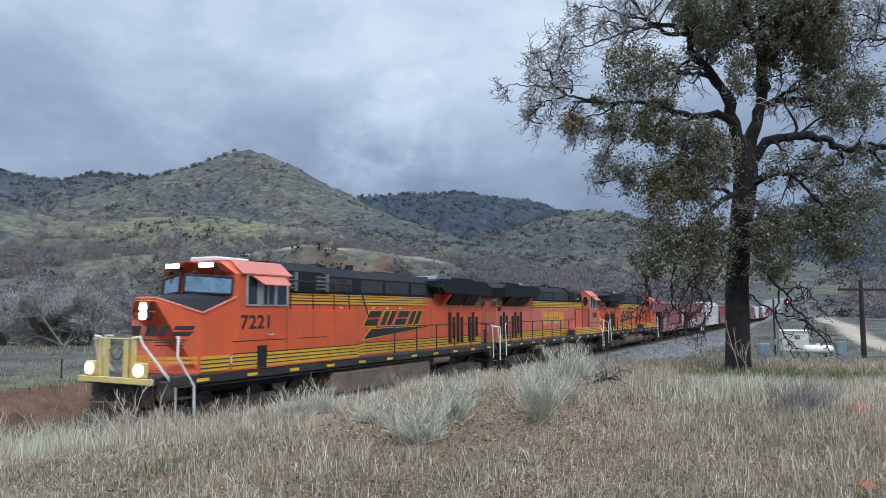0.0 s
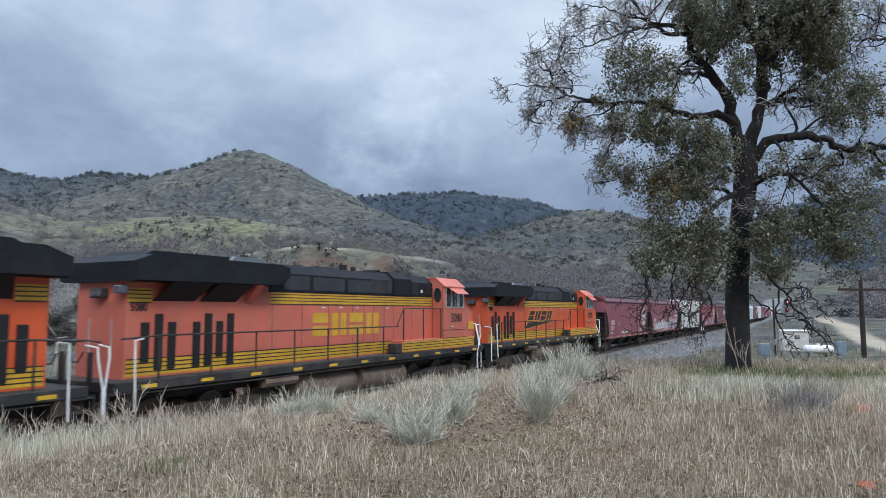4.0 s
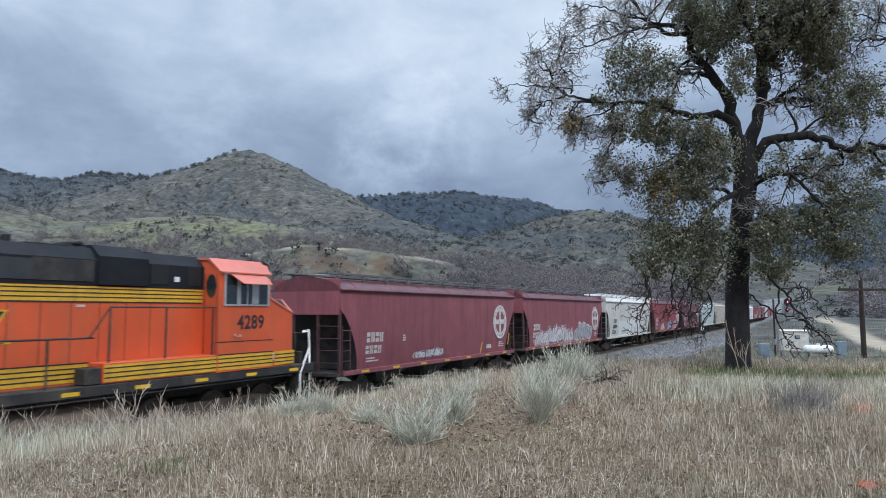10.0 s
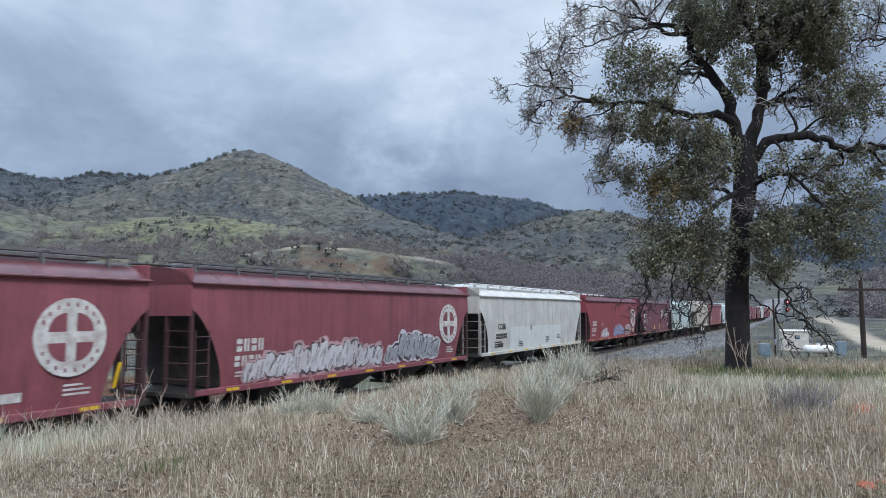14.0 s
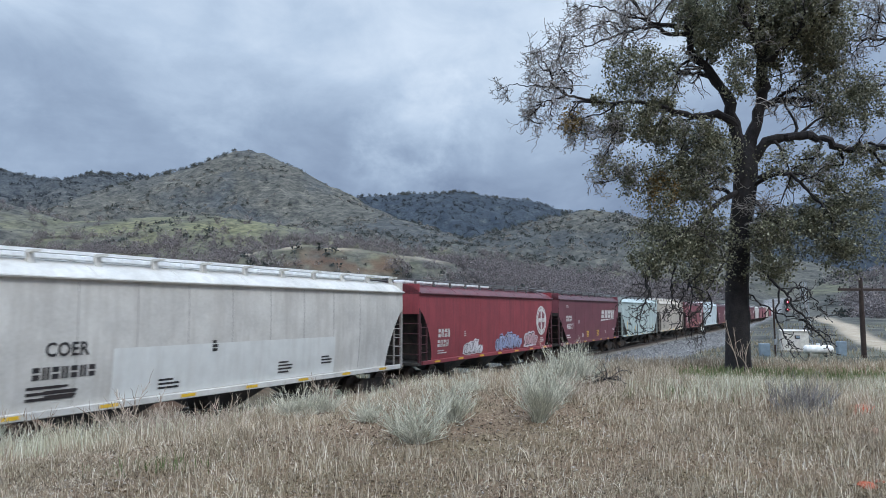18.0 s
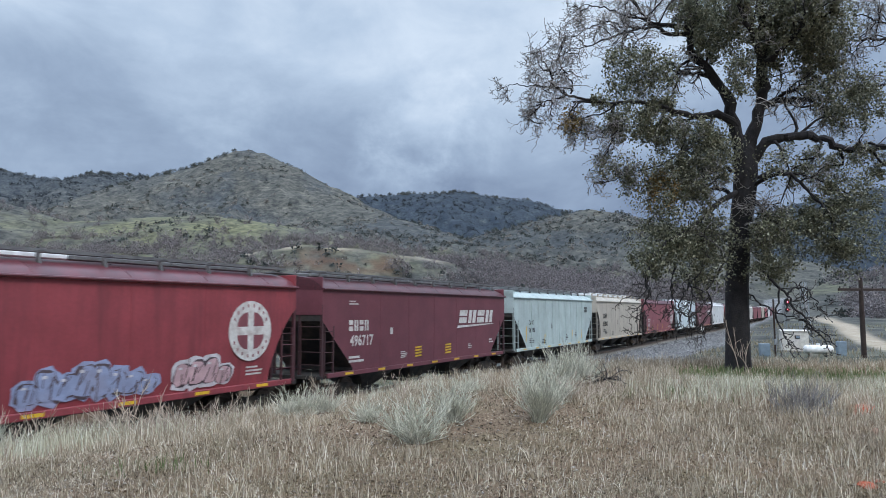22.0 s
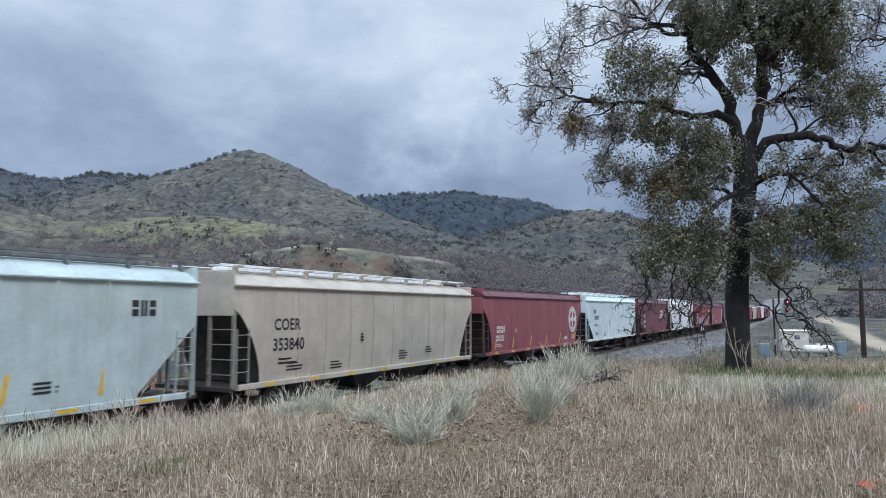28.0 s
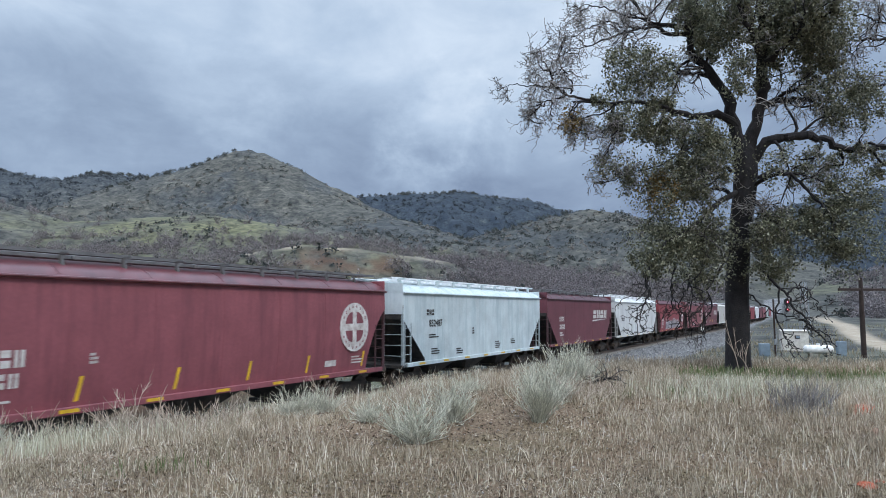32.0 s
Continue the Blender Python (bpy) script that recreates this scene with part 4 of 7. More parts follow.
        part("side_step", Geo().box(2.1, 2.5, side * 1.30 - .2, side * 1.30 + .2, 1.62, 2.0, .02), M_FRAME, ob)
        part("deck_box", Geo().box(2.55, back_x, *sorted((side * .93, side * 1.5)), 1.62, 2.1, .02), M_ORANGE if not faded else M_FADED, ob)
        part("deck_stripe", plate(Geo(), side, 1.502, rect(2.57, back_x - .02, 1.66, 2.05), .006), M_YELLOW, ob)
        for z in (1.74, 1.85, 1.96):
            part("stripe_line", plate(Geo(), side, 1.508, rect(2.57, back_x - .02, z, z + .03), .005), M_INK, ob)
    for side in (-1, 1):
        # end steps with white grab rails
        for e, x in ((1, 9.75), (-1, -10.2)):
            for k in range(4):
                z = 0.42 + k * .30
                part("step", Geo().box(x - .28, x + .28, *sorted((side * 1.18, side * 1.52)), z, z + .04), M_FRAME, ob)
            part("step_panel", Geo().box(x - .32, x - .29, *sorted((side * 1.16, side * 1.5)), .4, 1.4), M_FRAME, ob)
            part("step_panel", Geo().box(x + .29, x + .32, *sorted((side * 1.16, side * 1.5)), .4, 1.4), M_FRAME, ob)
            for dx in (-.34, .36):
                path = [(x + dx * .9, side * 1.1 if dx * e > 0 else side * 1.5, 2.5), (x + dx, side * 1.5, 2.45), (x + dx, side * 1.52, 2.2), (x + dx + e * .12, side * 1.56, 1.5), (x + dx + e * .12, side * 1.56, .75)]
                if dx * e < 0:
                    path = [(x + dx - e * .25, side * 1.47, 2.62), (x + dx, side * 1.5, 2.58), (x + dx, side * 1.56, .9)]
                if e > 0:
                    path = [(10.72, side * .60, 2.60), (10.72, side * .86, 2.64), (10.66, side * .92, 2.42), (10.06, side * 1.45, 1.31), (10.04, side * 1.47, .55)] if dx > 0 else [(9.90, side * 1.25, 2.60), (10.0, side * 1.42, 2.62), (10.03, side * 1.44, 2.10), (9.52, side * 1.50, 1.33), (9.50, side * 1.52, .55)]
                part("grab_rail", Geo().tube(path, .036 if e > 0 else .026, 6), M_WHITE, ob, "white grab rail")
    # end platforms
    for e, x in ((1, front), (-1, -10.35)):
        bright = lit and e > 0
        part("end_deck", Geo().box(*sorted((x - e * .9, x)), -1.15 if bright else -1.48, 1.15 if bright else 1.48, 1.40, 1.60, .01), M_FRAME, ob)
        part("pilot_plate", Geo().box(*sorted((x - e * .30, x - e * .24)), -1.1, 1.1, .85, 1.40, .01), M_TRUCK, ob)
        for y in (-.66, -.40, .34, .62) if e > 0 else (-.55, .55):
            part("end_post", Geo().box(*sorted((x - e * .05, x + e * .02)), y - .075, y + .075, 1.6, 2.56 if e > 0 else 2.3, .01), M_PALEYELLOW if bright else M_FRAME, ob)
        part("end_rail", Geo().tube([(x, -.95, 2.55), (x, -.4, 2.58), (x, .4, 2.58), (x, .9, 2.6)], .022, 6), M_PALEYELLOW if bright else M_FRAME, ob)
        part("chain", Geo().tube([(x, -.3, 2.3), (x, -.1, 2.05), (x, .1, 2.05), (x, .3, 2.3)], .02, 5), M_SHADE, ob)
        g = Geo().prism([(x - e * .3, .25), (x + e * .12, .18), (x + e * .12, .30), (x - e * .24, .75), (x - e * .3, .75)], 1, -1.35, 1.35)
        part("plow", g, M_TRUCK, ob)
        for y in (-.8, -.55, -.4, .4, .55, .8):
            part("air_hose", Geo().tube([(x - e * .2, y, 1.2), (x + e * .1, y, .95), (x + e * .16, y * .9, .6)], .028, 5), M_SHADE, ob)
        for y in (-1.25, 1.25):
            part("corner_box", Geo().box(*sorted((x - e * .75, x - e * .35)), y - .2, y + .2, 1.0, 1.5, .03), M_TRUCK, ob)
        coupler(ob, e * half if not bright else 11.3, M_TRUCK)
    lip = Geo().box(front + .0, front + .07, -1.42, 1.42, 1.44, 1.60, .015) if lit else Geo().box(10.24, 10.29, -1.48, 1.48, 1.52, 1.66)
    part("yellow_edge", lip, M_PALEYELLOW if lit else M_FRAME, ob)
    # rear hood end: lights and number boards
    if style:
        for side in (-1, 1):
            writing(number, .22, M_INK, ob, -9.32, 3.38, side * .932, side, "black road number", .8)
    rl = part("rear_headlight", Geo().box(-9.88, -9.68, -.24, .24, 3.62, 3.86, .02), M_FRAME, ob)
    for y in (-.11, .11):
        part("lamp_glass", Geo().cyl((-9.88, y, 3.74), (-9.90, y, 3.74), .085, 12), M_LENS, rl)
    part("rear_corner_lamp", Geo().box(-9.95, -9.7, -1.02, -.74, 3.72, 3.92, .02), M_LENS, ob)
    for y in (-.45, .4):
        part("end_door_handle", Geo().box(-9.72, -9.70, y, y + .04, 2.1, 3.1), M_ALU, ob)
    # below the frame
    g = Geo()
    if style == 0:
        g.box(-3.5, 3.4, -1.42, 1.42, .40, 1.22, .10)
    for x0, x1 in ((-3.4, -.15), (.1, 3.3)) if style else ():
        g.tube([(x0, -.85, .78), (x0 + .06, -.85, .78), (x1 - .06, -.85, .78), (x1, -.85, .78)], [.3, .44, .44, .3], 14)
        g.tube([(x0, .85, .78), (x0 + .06, .85, .78), (x1 - .06, .85, .78), (x1, .85, .78)], [.3, .44, .44, .3], 14)
    part("fuel_tank", g, M_TANK, ob, "dusty brown underfloor tank", smooth=True)
    part("tank_core", Geo().box(-3.2, 3.1, -.8, .8, .42, 1.36, .05), M_TANK, ob)
    for side in (-1, 1):
        part("air_reservoir", Geo().cyl((-5.2, side * 1.3, 1.16), (-3.7, side * 1.3, 1.16), .17, 10), M_TANK, ob)
        part("pipe_run", Geo().tube([(-9.5, side * 1.42, 1.30), (-4, side * 1.44, 1.28), (9.2, side * 1.42, 1.30)], .025, 5), M_FRAME, ob)
    for x in (-6.75, 6.55):
        truck(ob, x, .533, (-2.0, 0, 2.0), 2.5, True)
    return ob


# ---- covered hoppers ----
def car_paint(name, base, dirt, amount=0.75):
    return material(name, base, 0.55, vary=0.16, scale=0.9, bump=0.05, bump_scale=12.0, dirt=dirt, dirt_amount=amount, dirt_scale=0.9, streaks=True)


PAINTS = {
    "mauve": car_paint("dull_mauve_red_car_paint", (0.27, 0.082, 0.097), (0.15, 0.046, 0.058)),
    "red": car_paint("red_car_paint", (0.275, 0.050, 0.060), (0.15, 0.032, 0.040)),
    "brown": car_paint("brown_red_car_paint", (0.158, 0.048, 0.061), (0.125, 0.043, 0.053), 0.35),
    "grey": car_paint("pale_grey_car_paint", (0.57, 0.555, 0.52), (0.39, 0.365, 0.33), 0.6),
    "mint": car_paint("pale_mint_car_paint", (0.44, 0.515, 0.505), (0.31, 0.36, 0.35), 0.55),
    "beige": car_paint("dusty_beige_car_paint", (0.47, 0.42, 0.355), (0.34, 0.295, 0.24), 0.5),
    "blue": car_paint("pale_blue_white_car_paint", (0.58, 0.65, 0.665), (0.33, 0.44, 0.47), 0.7),
    "white": car_paint("white_car_paint", (0.66, 0.67, 0.67), (0.42, 0.40, 0.38), 0.5),
}
M_WALKWAY = material("weathered_galvanised_roof_walk", (0.17, 0.17, 0.17), 0.55, 0.3, vary=0.3)
M_WHITEROOF = material("bright_white_hatch_cover", (0.80, 0.82, 0.83), 0.4, dirt=(0.4, 0.38, 0.36), dirt_amount=0.3)
M_PATCH = material("fresh_white_patch", (0.65, 0.66, 0.64), 0.5, vary=0.06, dirt=(0.47, 0.45, 0.42), dirt_amount=0.4, streaks=True)
M_BLUSH = [material("graffiti_" + n, c, 0.6, bump=0.0, dirt=(0.25, 0.18, 0.18), dirt_amount=0.35) for n, c in
           (("grey", (0.38, 0.39, 0.42)), ("pale", (0.62, 0.60, 0.62)), ("pink", (0.55, 0.36, 0.38)), ("blue", (0.30, 0.35, 0.52)), ("dark", (0.085, 0.060, 0.070)))]
SHARED = {}
# ladders and posts: grime and the shade of the open ends, painted darker
GRIMY_SHADED = {k: material("grimy_" + k + "_shaded_ironwork", c, 0.65, vary=0.3, scale=2.0, dirt=(0.05, 0.04, 0.04), dirt_amount=0.8, dirt_scale=2.0) for k, c in
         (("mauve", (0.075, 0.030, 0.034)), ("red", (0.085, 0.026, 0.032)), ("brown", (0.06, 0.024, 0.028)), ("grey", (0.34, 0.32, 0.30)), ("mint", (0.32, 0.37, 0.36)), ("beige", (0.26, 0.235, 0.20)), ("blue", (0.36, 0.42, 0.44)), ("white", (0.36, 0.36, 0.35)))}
# red car roofs: darker paint copies, toned against sky light, with sooty streaks
DARK_ROOFS = {k: material("darkened_" + k + "_roof", c, 0.38, vary=0.3, scale=0.7, bump=0.06, dirt=d, dirt_amount=0.7, dirt_scale=0.6, streaks=True) for k, c, d in
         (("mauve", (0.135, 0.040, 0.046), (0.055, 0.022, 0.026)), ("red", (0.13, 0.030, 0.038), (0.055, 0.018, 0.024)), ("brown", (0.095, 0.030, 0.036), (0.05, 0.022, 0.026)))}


def shared(key, build):
    if key not in SHARED:
        SHARED[key] = build()
    return SHARED[key]


def side_y(z, rounded):
    """Half width of a hopper's side sheet at a height: round-sided cars bulge in the middle."""
    return 1.53 - .10 * ((z - 3.0) / 1.8) ** 2 if rounded else 1.52


def end_x(z, rounded, end):
    """Where the side sheet ends at a height: the slope sheet curves in below the roof."""
    if not rounded:
        return end - 1.75 * min(1.0, max(0.0, (2.95 - z) / 1.65))
    u = min(1.0, max(0.0, (z - 1.18) / 2.17))
    return end - 1.15 * (1 - u ** 1.6) ** .8


def wrap(g, rounded):
    """Lays flat markings onto the bulging side."""
    g.v = [(x, y + 1.53 - side_y(z, rounded) if y < 0 else y - 1.53 + side_y(z, rounded), z) for x, y, z in g.v]
    return g


def hopper_body(L, rounded, end):
    """The load space: side sheets bulge, ends slope inwards below."""
    levels = [1.18 + 2.17 * (k / 13) for k in range(14)] if rounded else [1.18, 1.30, 2.12, 2.85, 2.95]
    prof = [(z, end_x(z, rounded, end)) for z in levels + [3.5, 3.75, 4.03]]
    rings = []
    for z, e in prof:
        y = side_y(z, rounded)
        rings.append([(-e, -y, z), (e, -y, z), (e, y, z), (-e, y, z)])
    g = Geo().loft(rings)
    # sloped ends get near-black faces, painting in the shade of the open ends
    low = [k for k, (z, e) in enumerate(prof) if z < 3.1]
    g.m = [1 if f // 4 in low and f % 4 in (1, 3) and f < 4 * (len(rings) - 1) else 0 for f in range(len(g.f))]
    return g


def blob(g, side, y, cx, cz, rx, rz, rng, t, n=14, lean=0.0):
    pts = []
    for k in range(n):
        a = k * math.tau / n
        q = 1 + .22 * math.sin(3 * a + rng.random() * 6) * rng.random()
        pts.append((cx + rx * q * math.copysign(abs(math.cos(a)) ** .7, math.cos(a)) + lean * math.sin(a), cz + rz * q * math.copysign(abs(math.sin(a)) ** .7, math.sin(a))))
    plate(g, side, y, pts, t)


def graffiti(parent, rounded, seed, x0, x1, z0, z1, cols):
    """Spray-painted panel as overlapping abstract blobs with dark rims and highlights."""
    rng = random.Random(seed)
    back, front, ink, shine = Geo(), Geo(), Geo(), Geo()
    n = max(3, int((x1 - x0) / .42))
    for k in range(n):
        cx = x0 + (x1 - x0) * (k + .5) / n
        top = z1 - (z1 - z0) * (.30 * rng.random() + .35 * abs(2 * (k + .5) / n - 1) ** 2)
        cz, rz, rx = (z0 + top) / 2, (top - z0) / 2, (x1 - x0) / n * .62
        lean = rng.uniform(-.08, .12)
        blob(back, -1, 1.545, cx, cz, rx * 1.25, rz * 1.12, rng, .006 + .0004 * (k % 3), lean=lean)
        blob(ink, -1, 1.552, cx, cz, rx * .98, rz * .92, rng, .005 + .0005 * (k % 4), lean=lean)
        blob(front, -1, 1.558, cx, cz, rx * .86, rz * .84, rng, .005 + .0005 * (k % 4), lean=lean)
        for _ in range(3):
            px, pz = cx + rng.uniform(-.5, .5) * rx, cz + rng.uniform(-.55, .55) * rz
            a, w = rng.uniform(-.5, .5), rng.uniform(.02, .035)
            d = (rng.uniform(.08, .2) * math.cos(a + 1.2), rng.uniform(.1, .3) * math.sin(a + 1.2))
            plate(ink, -1, 1.5655, [(px - d[0], pz - d[1]), (px - d[0] + w, pz - d[1]), (px + d[0] + w, pz + d[1]), (px + d[0], pz + d[1])], .003)
        plate(shine, -1, 1.5655, rect(cx - rx * .5, cx - rx * .1, cz + rz * .45, cz + rz * .62), .004)
    for g in (back, ink, front, shine):
        wrap(g, rounded)
    p = part("graffiti", back, M_BLUSH[cols[0]], parent, "spray-painted graffiti in grey and white")
    tagged(p, "spray-painted graffiti in grey and white", kind="stuff")
    for name, geo, mat in (("graffiti_fill", front, M_BLUSH[cols[1]]), ("graffiti_rim", ink, M_BLUSH[4]), ("graffiti_shine", shine, M_BLUSH[1])):
        tagged(part(name, geo, mat, p), kind="stuff")


def bars(g, side, y, x, z, w, rows, h=.05, gap=.045, ragged=None):
    rng = ragged or random.Random(1)
    if h >= .2:
        # a row of letter-sized blocks, each notched
        n = max(3, round(w / h / .82))
        cell = w / n
        for k in range(n):
            a, b = x + k * cell, x + k * cell + cell * .74
            cuts = [rect(a, b, z - h * .42, z), rect(a, b, z - h, z - h * .58)] if k % 2 == 0 else [rect(a, a + (b - a) * .4, z - h, z), rect(a + (b - a) * .6, b, z - h, z)]
            for cut in cuts:
                plate(g, side, y, cut, .004)
        return
    for k in range(rows):
        plate(g, side, y, rect(x, x + w * rng.uniform(.6, 1), z - k * (h + gap) - h, z - k * (h + gap)), .004)


def emblem(parent, cx, cz, rx):
    """A round white emblem: ring and cross as plain shapes."""
    rz, y = rx, 1.534
    n = 28
    ring = [(cx + rx * math.cos(a), cz + rz * math.sin(a)) for a in (k * math.tau / n for k in range(n))]
    disc = part("emblem", plate(Geo(), -1, y, ring, .006), M_MARK, parent, "round white emblem of plain shapes")
    g = Geo()
    for sx in (-1, 1):
        for sz in (-1, 1):
            q = Geo()
            pts = []
            for k in range(7):
                a = math.pi / 2 * k / 6
                pts.append((cx + sx * (.14 * rx + .48 * rx * math.cos(a)), cz + sz * (.14 * rz + .48 * rz * math.sin(a))))
            pts.append((cx + sx * .14 * rx, cz + sz * .14 * rz))
            plate(q, -1, y + .006, pts, .004)
            part("emblem_quarter", q, PAINTS["mauve"], disc)
    for k in range(20):
        a = (k + .5) * math.tau / 20
        if abs(math.sin(a)) > .2:
            px, pz = cx + .84 * rx * math.cos(a), cz + .84 * rz * math.sin(a)
            plate(g, -1, y + .006, rect(px - .025, px + .025, pz - .045, pz + .045), .004)
    tagged(part("emblem_ring_marks", g, PAINTS["mauve"], disc), kind="stuff")


def patch_strip(rounded, x0, x1, z0, z1):
    """A repainted panel that follows the bulge of the side."""
    g = Geo()
    zs = [z0 + (z1 - z0) * k / 8 for k in range(9)]
    g.loft([[(x0, -side_y(z, rounded) - .001, z), (x1, -side_y(z, rounded) - .001, z), (x1, -side_y(z, rounded) - .006, z), (x0, -side_y(z, rounded) - .006, z)] for z in zs])
    return g


def hopper(L, paint, rounded, label, group, decals, stands=False, ribs=0, hatch="walk", near=True):
    mat = PAINTS[paint]
    ob = holder("covered_hopper_car", pose(0, 0, 0), label, "freight car", group)
    half = L / 2
    end = half - .68
    dim = GRIMY_SHADED.get(paint, mat)
    key = (round(L, 2), rounded)
    def tint(k, me_build):
        return shared((k, key, paint, stands, ribs, hatch), me_build)
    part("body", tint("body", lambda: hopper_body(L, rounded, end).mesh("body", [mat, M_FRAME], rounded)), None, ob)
    # roof: eave moulding, curved sheet
    def roof():
        half_line = [(1.50, 3.98), (1.60, 3.985), (1.615, 4.02), (1.60, 4.05), (1.51, 4.06), (1.47, 4.10), (1.36, 4.20), (1.15, 4.31), (.90, 4.39), (.60, 4.45), (.3, 4.49), (0, 4.50)]
        pts = [(-y, z) for y, z in half_line] + half_line[-2::-1]
        return Geo().prism(pts, 0, -end - .02, end + .02).mesh("roof", DARK_ROOFS.get(paint, mat), True)
    part("roof", tint("roof", roof), None, ob)
    def seams():
        line = [(-1.47, 4.10), (-1.36, 4.20), (-1.15, 4.31), (-.60, 4.45), (0, 4.50), (.60, 4.45), (1.15, 4.31), (1.36, 4.20), (1.47, 4.10)]
        g = Geo().prism(line + [(y, z + .012) for y, z in line[::-1]], 0, 0, .04)
        return g.mesh("roof_seam", DARK_ROOFS.get(paint, mat))
    if near:
        for k in range(int((2 * end - 1.5) / 2.4) + 1):
            part("roof_seam", shared(("seam", paint), seams), None, ob, at=pose(-end + 1.0 + k * 2.4, 0, 0))
    top_mat = M_WHITEROOF if hatch in ("white", "half") else M_WALKWAY
    def hatches(k):
        g = Geo()
        w = (2 * end - 1.6) / count
        g.box(-w / 2 + .04, w / 2 - .04, -.30, .30, 4.50, 4.64, .03)
        return g.mesh("hatch_cover", top_mat if hatch != "half" or k < .45 * count else M_WALKWAY)
    count = max(4, int(L / 3.6))
    for k in range(count):
        part("hatch_cover", shared(("hatch", key, hatch, k < .45 * count), lambda: hatches(k)), None, ob, at=pose(-end + .8 + (k + .5) * (2 * end - 1.6) / count, 0, 0))
    for side in (-1, 1):
        def walk_way():
            g = Geo()
            g.box(-end - .05, end + .05, *sorted((side * .52, side * .98)), 4.60, 4.63)
            g.box(-end - .05, end + .05, *sorted((side * .96, side * 1.0)), 4.585, 4.66)
            return g.mesh("roof_walk", M_WHITEROOF if hatch == "white" else M_WALKWAY)
        part("roof_walk", shared(("walk", key, hatch, side), walk_way), None, ob)
        if near:
            k, x = 0, -end + .5
            def stand():
                w = .075 if stands else .03
                return Geo().prism([(-.10, 4.30), (.03, 4.30), (.03, 4.60), (-.30, 4.60), (-.30, 4.56), (-.05, 4.53)], 0, -w, w).mesh("walk_stand", mat if stands else M_WALKWAY)
            me = shared(("stand", paint if stands else ""), stand)
            while x < end:
                part("walk_stand", me, None, ob, at=pose(x, side * 1.0, 0.02, 0, 0, 180 if side > 0 else 0))
                x += 1.62
    # sill with reflectors, ribs
    for side in (-1, 1):
        part("side_sill", tint(f"sill{side}", lambda: Geo().box(-end + (.2 if rounded else .3), end - (.2 if rounded else .3), *sorted((side * 1.40, side * 1.56)), 1.04, 1.20, .015).mesh("side_sill", mat)), None, ob)
    if near:
        for k in range(7):
            x = -end + 1.5 + k * (2 * end - 3.0) / 6
            part("reflector", shared("refl", lambda: plate(Geo(), -1, 1.561, rect(-.24, .24, 1.085, 1.165), .005).mesh("reflector", M_REFLECT)), None, ob, at=pose(x, 0, 0))
        # weld seams or stakes along the side
        n = ribs or (9 if paint in ("grey", "beige") else 6)

        def seam_strip(w):
            g, proud = Geo(), .05 if ribs else .005
            zs = [1.22 + 2.76 * k / 8 for k in range(9)] if rounded else [1.22, 3.98]
            g.loft([[(-w, -side_y(z, rounded) + .02, z), (w, -side_y(z, rounded) + .02, z), (w * .6, -side_y(z, rounded) - proud, z), (-w * .6, -side_y(z, rounded) - proud, z)] for z in zs])
            return g
        for k in range(1, n):
            x = -end + 1.4 + k * (2 * end - 2.8) / n
            w = .05 if ribs else .010
            part("side_rib" if ribs else "weld_seam", shared(("rib", bool(ribs), paint, rounded), lambda: seam_strip(w).mesh("side_rib", GRIMY_SHADED[paint] if paint in ("grey", "beige") else mat)), None, ob, at=pose(x, 0, 0))
    # discharge bays
    def bays():
        g = Geo()
        for x in (0,):
            g.loft([[(x - 1.5, -1.2, 1.15), (x + 1.5, -1.2, 1.15), (x + 1.5, 1.2, 1.15), (x - 1.5, 1.2, 1.15)],
                    [(x - .35, -.55, .42), (x + .35, -.55, .42), (x + .35, .55, .42), (x - .35, .55, .42)]])
            g.box(x - .5, x + .5, -.75, .75, .30, .42)
        return g.mesh("discharge_bay", M_FRAME)
    for k in (-1, 0, 1):
        part("discharge_bay", shared("bay", bays), None, ob, at=pose(k * (end - 1.9) * .62, 0, 0))
    part("centre_sill", shared(("csill", key), lambda: Geo().box(-end, end, -.22, .22, .82, 1.06).mesh("centre_sill", M_FRAME)), None, ob)
    # open ends: platform, posts, ladders, rungs, brake wheel
    for e in (-1, 1):
        x = e * end
        part("end_platform", shared(("plat", key, e), lambda: Geo().box(*sorted((x + e * .1, x - e * 1.9)), -1.5, 1.5, 1.02, 1.14, .01).mesh("end_platform", M_FRAME)), None, ob)
        part("end_sheet", tint(f"es{e}", lambda: Geo().box(*sorted((x + e * .02, x - e * .04)), -1.5, 1.5, 3.15, 4.42, .01).mesh("end_sheet", mat)), None, ob)
        if near:
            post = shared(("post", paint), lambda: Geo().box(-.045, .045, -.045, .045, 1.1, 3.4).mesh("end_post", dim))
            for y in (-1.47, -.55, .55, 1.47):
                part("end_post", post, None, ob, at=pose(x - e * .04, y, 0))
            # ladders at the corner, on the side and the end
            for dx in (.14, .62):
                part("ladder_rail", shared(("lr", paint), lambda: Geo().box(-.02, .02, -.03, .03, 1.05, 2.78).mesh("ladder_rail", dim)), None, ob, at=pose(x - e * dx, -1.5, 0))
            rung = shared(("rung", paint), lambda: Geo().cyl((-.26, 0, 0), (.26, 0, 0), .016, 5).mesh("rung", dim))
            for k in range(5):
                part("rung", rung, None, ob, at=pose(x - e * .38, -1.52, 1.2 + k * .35))
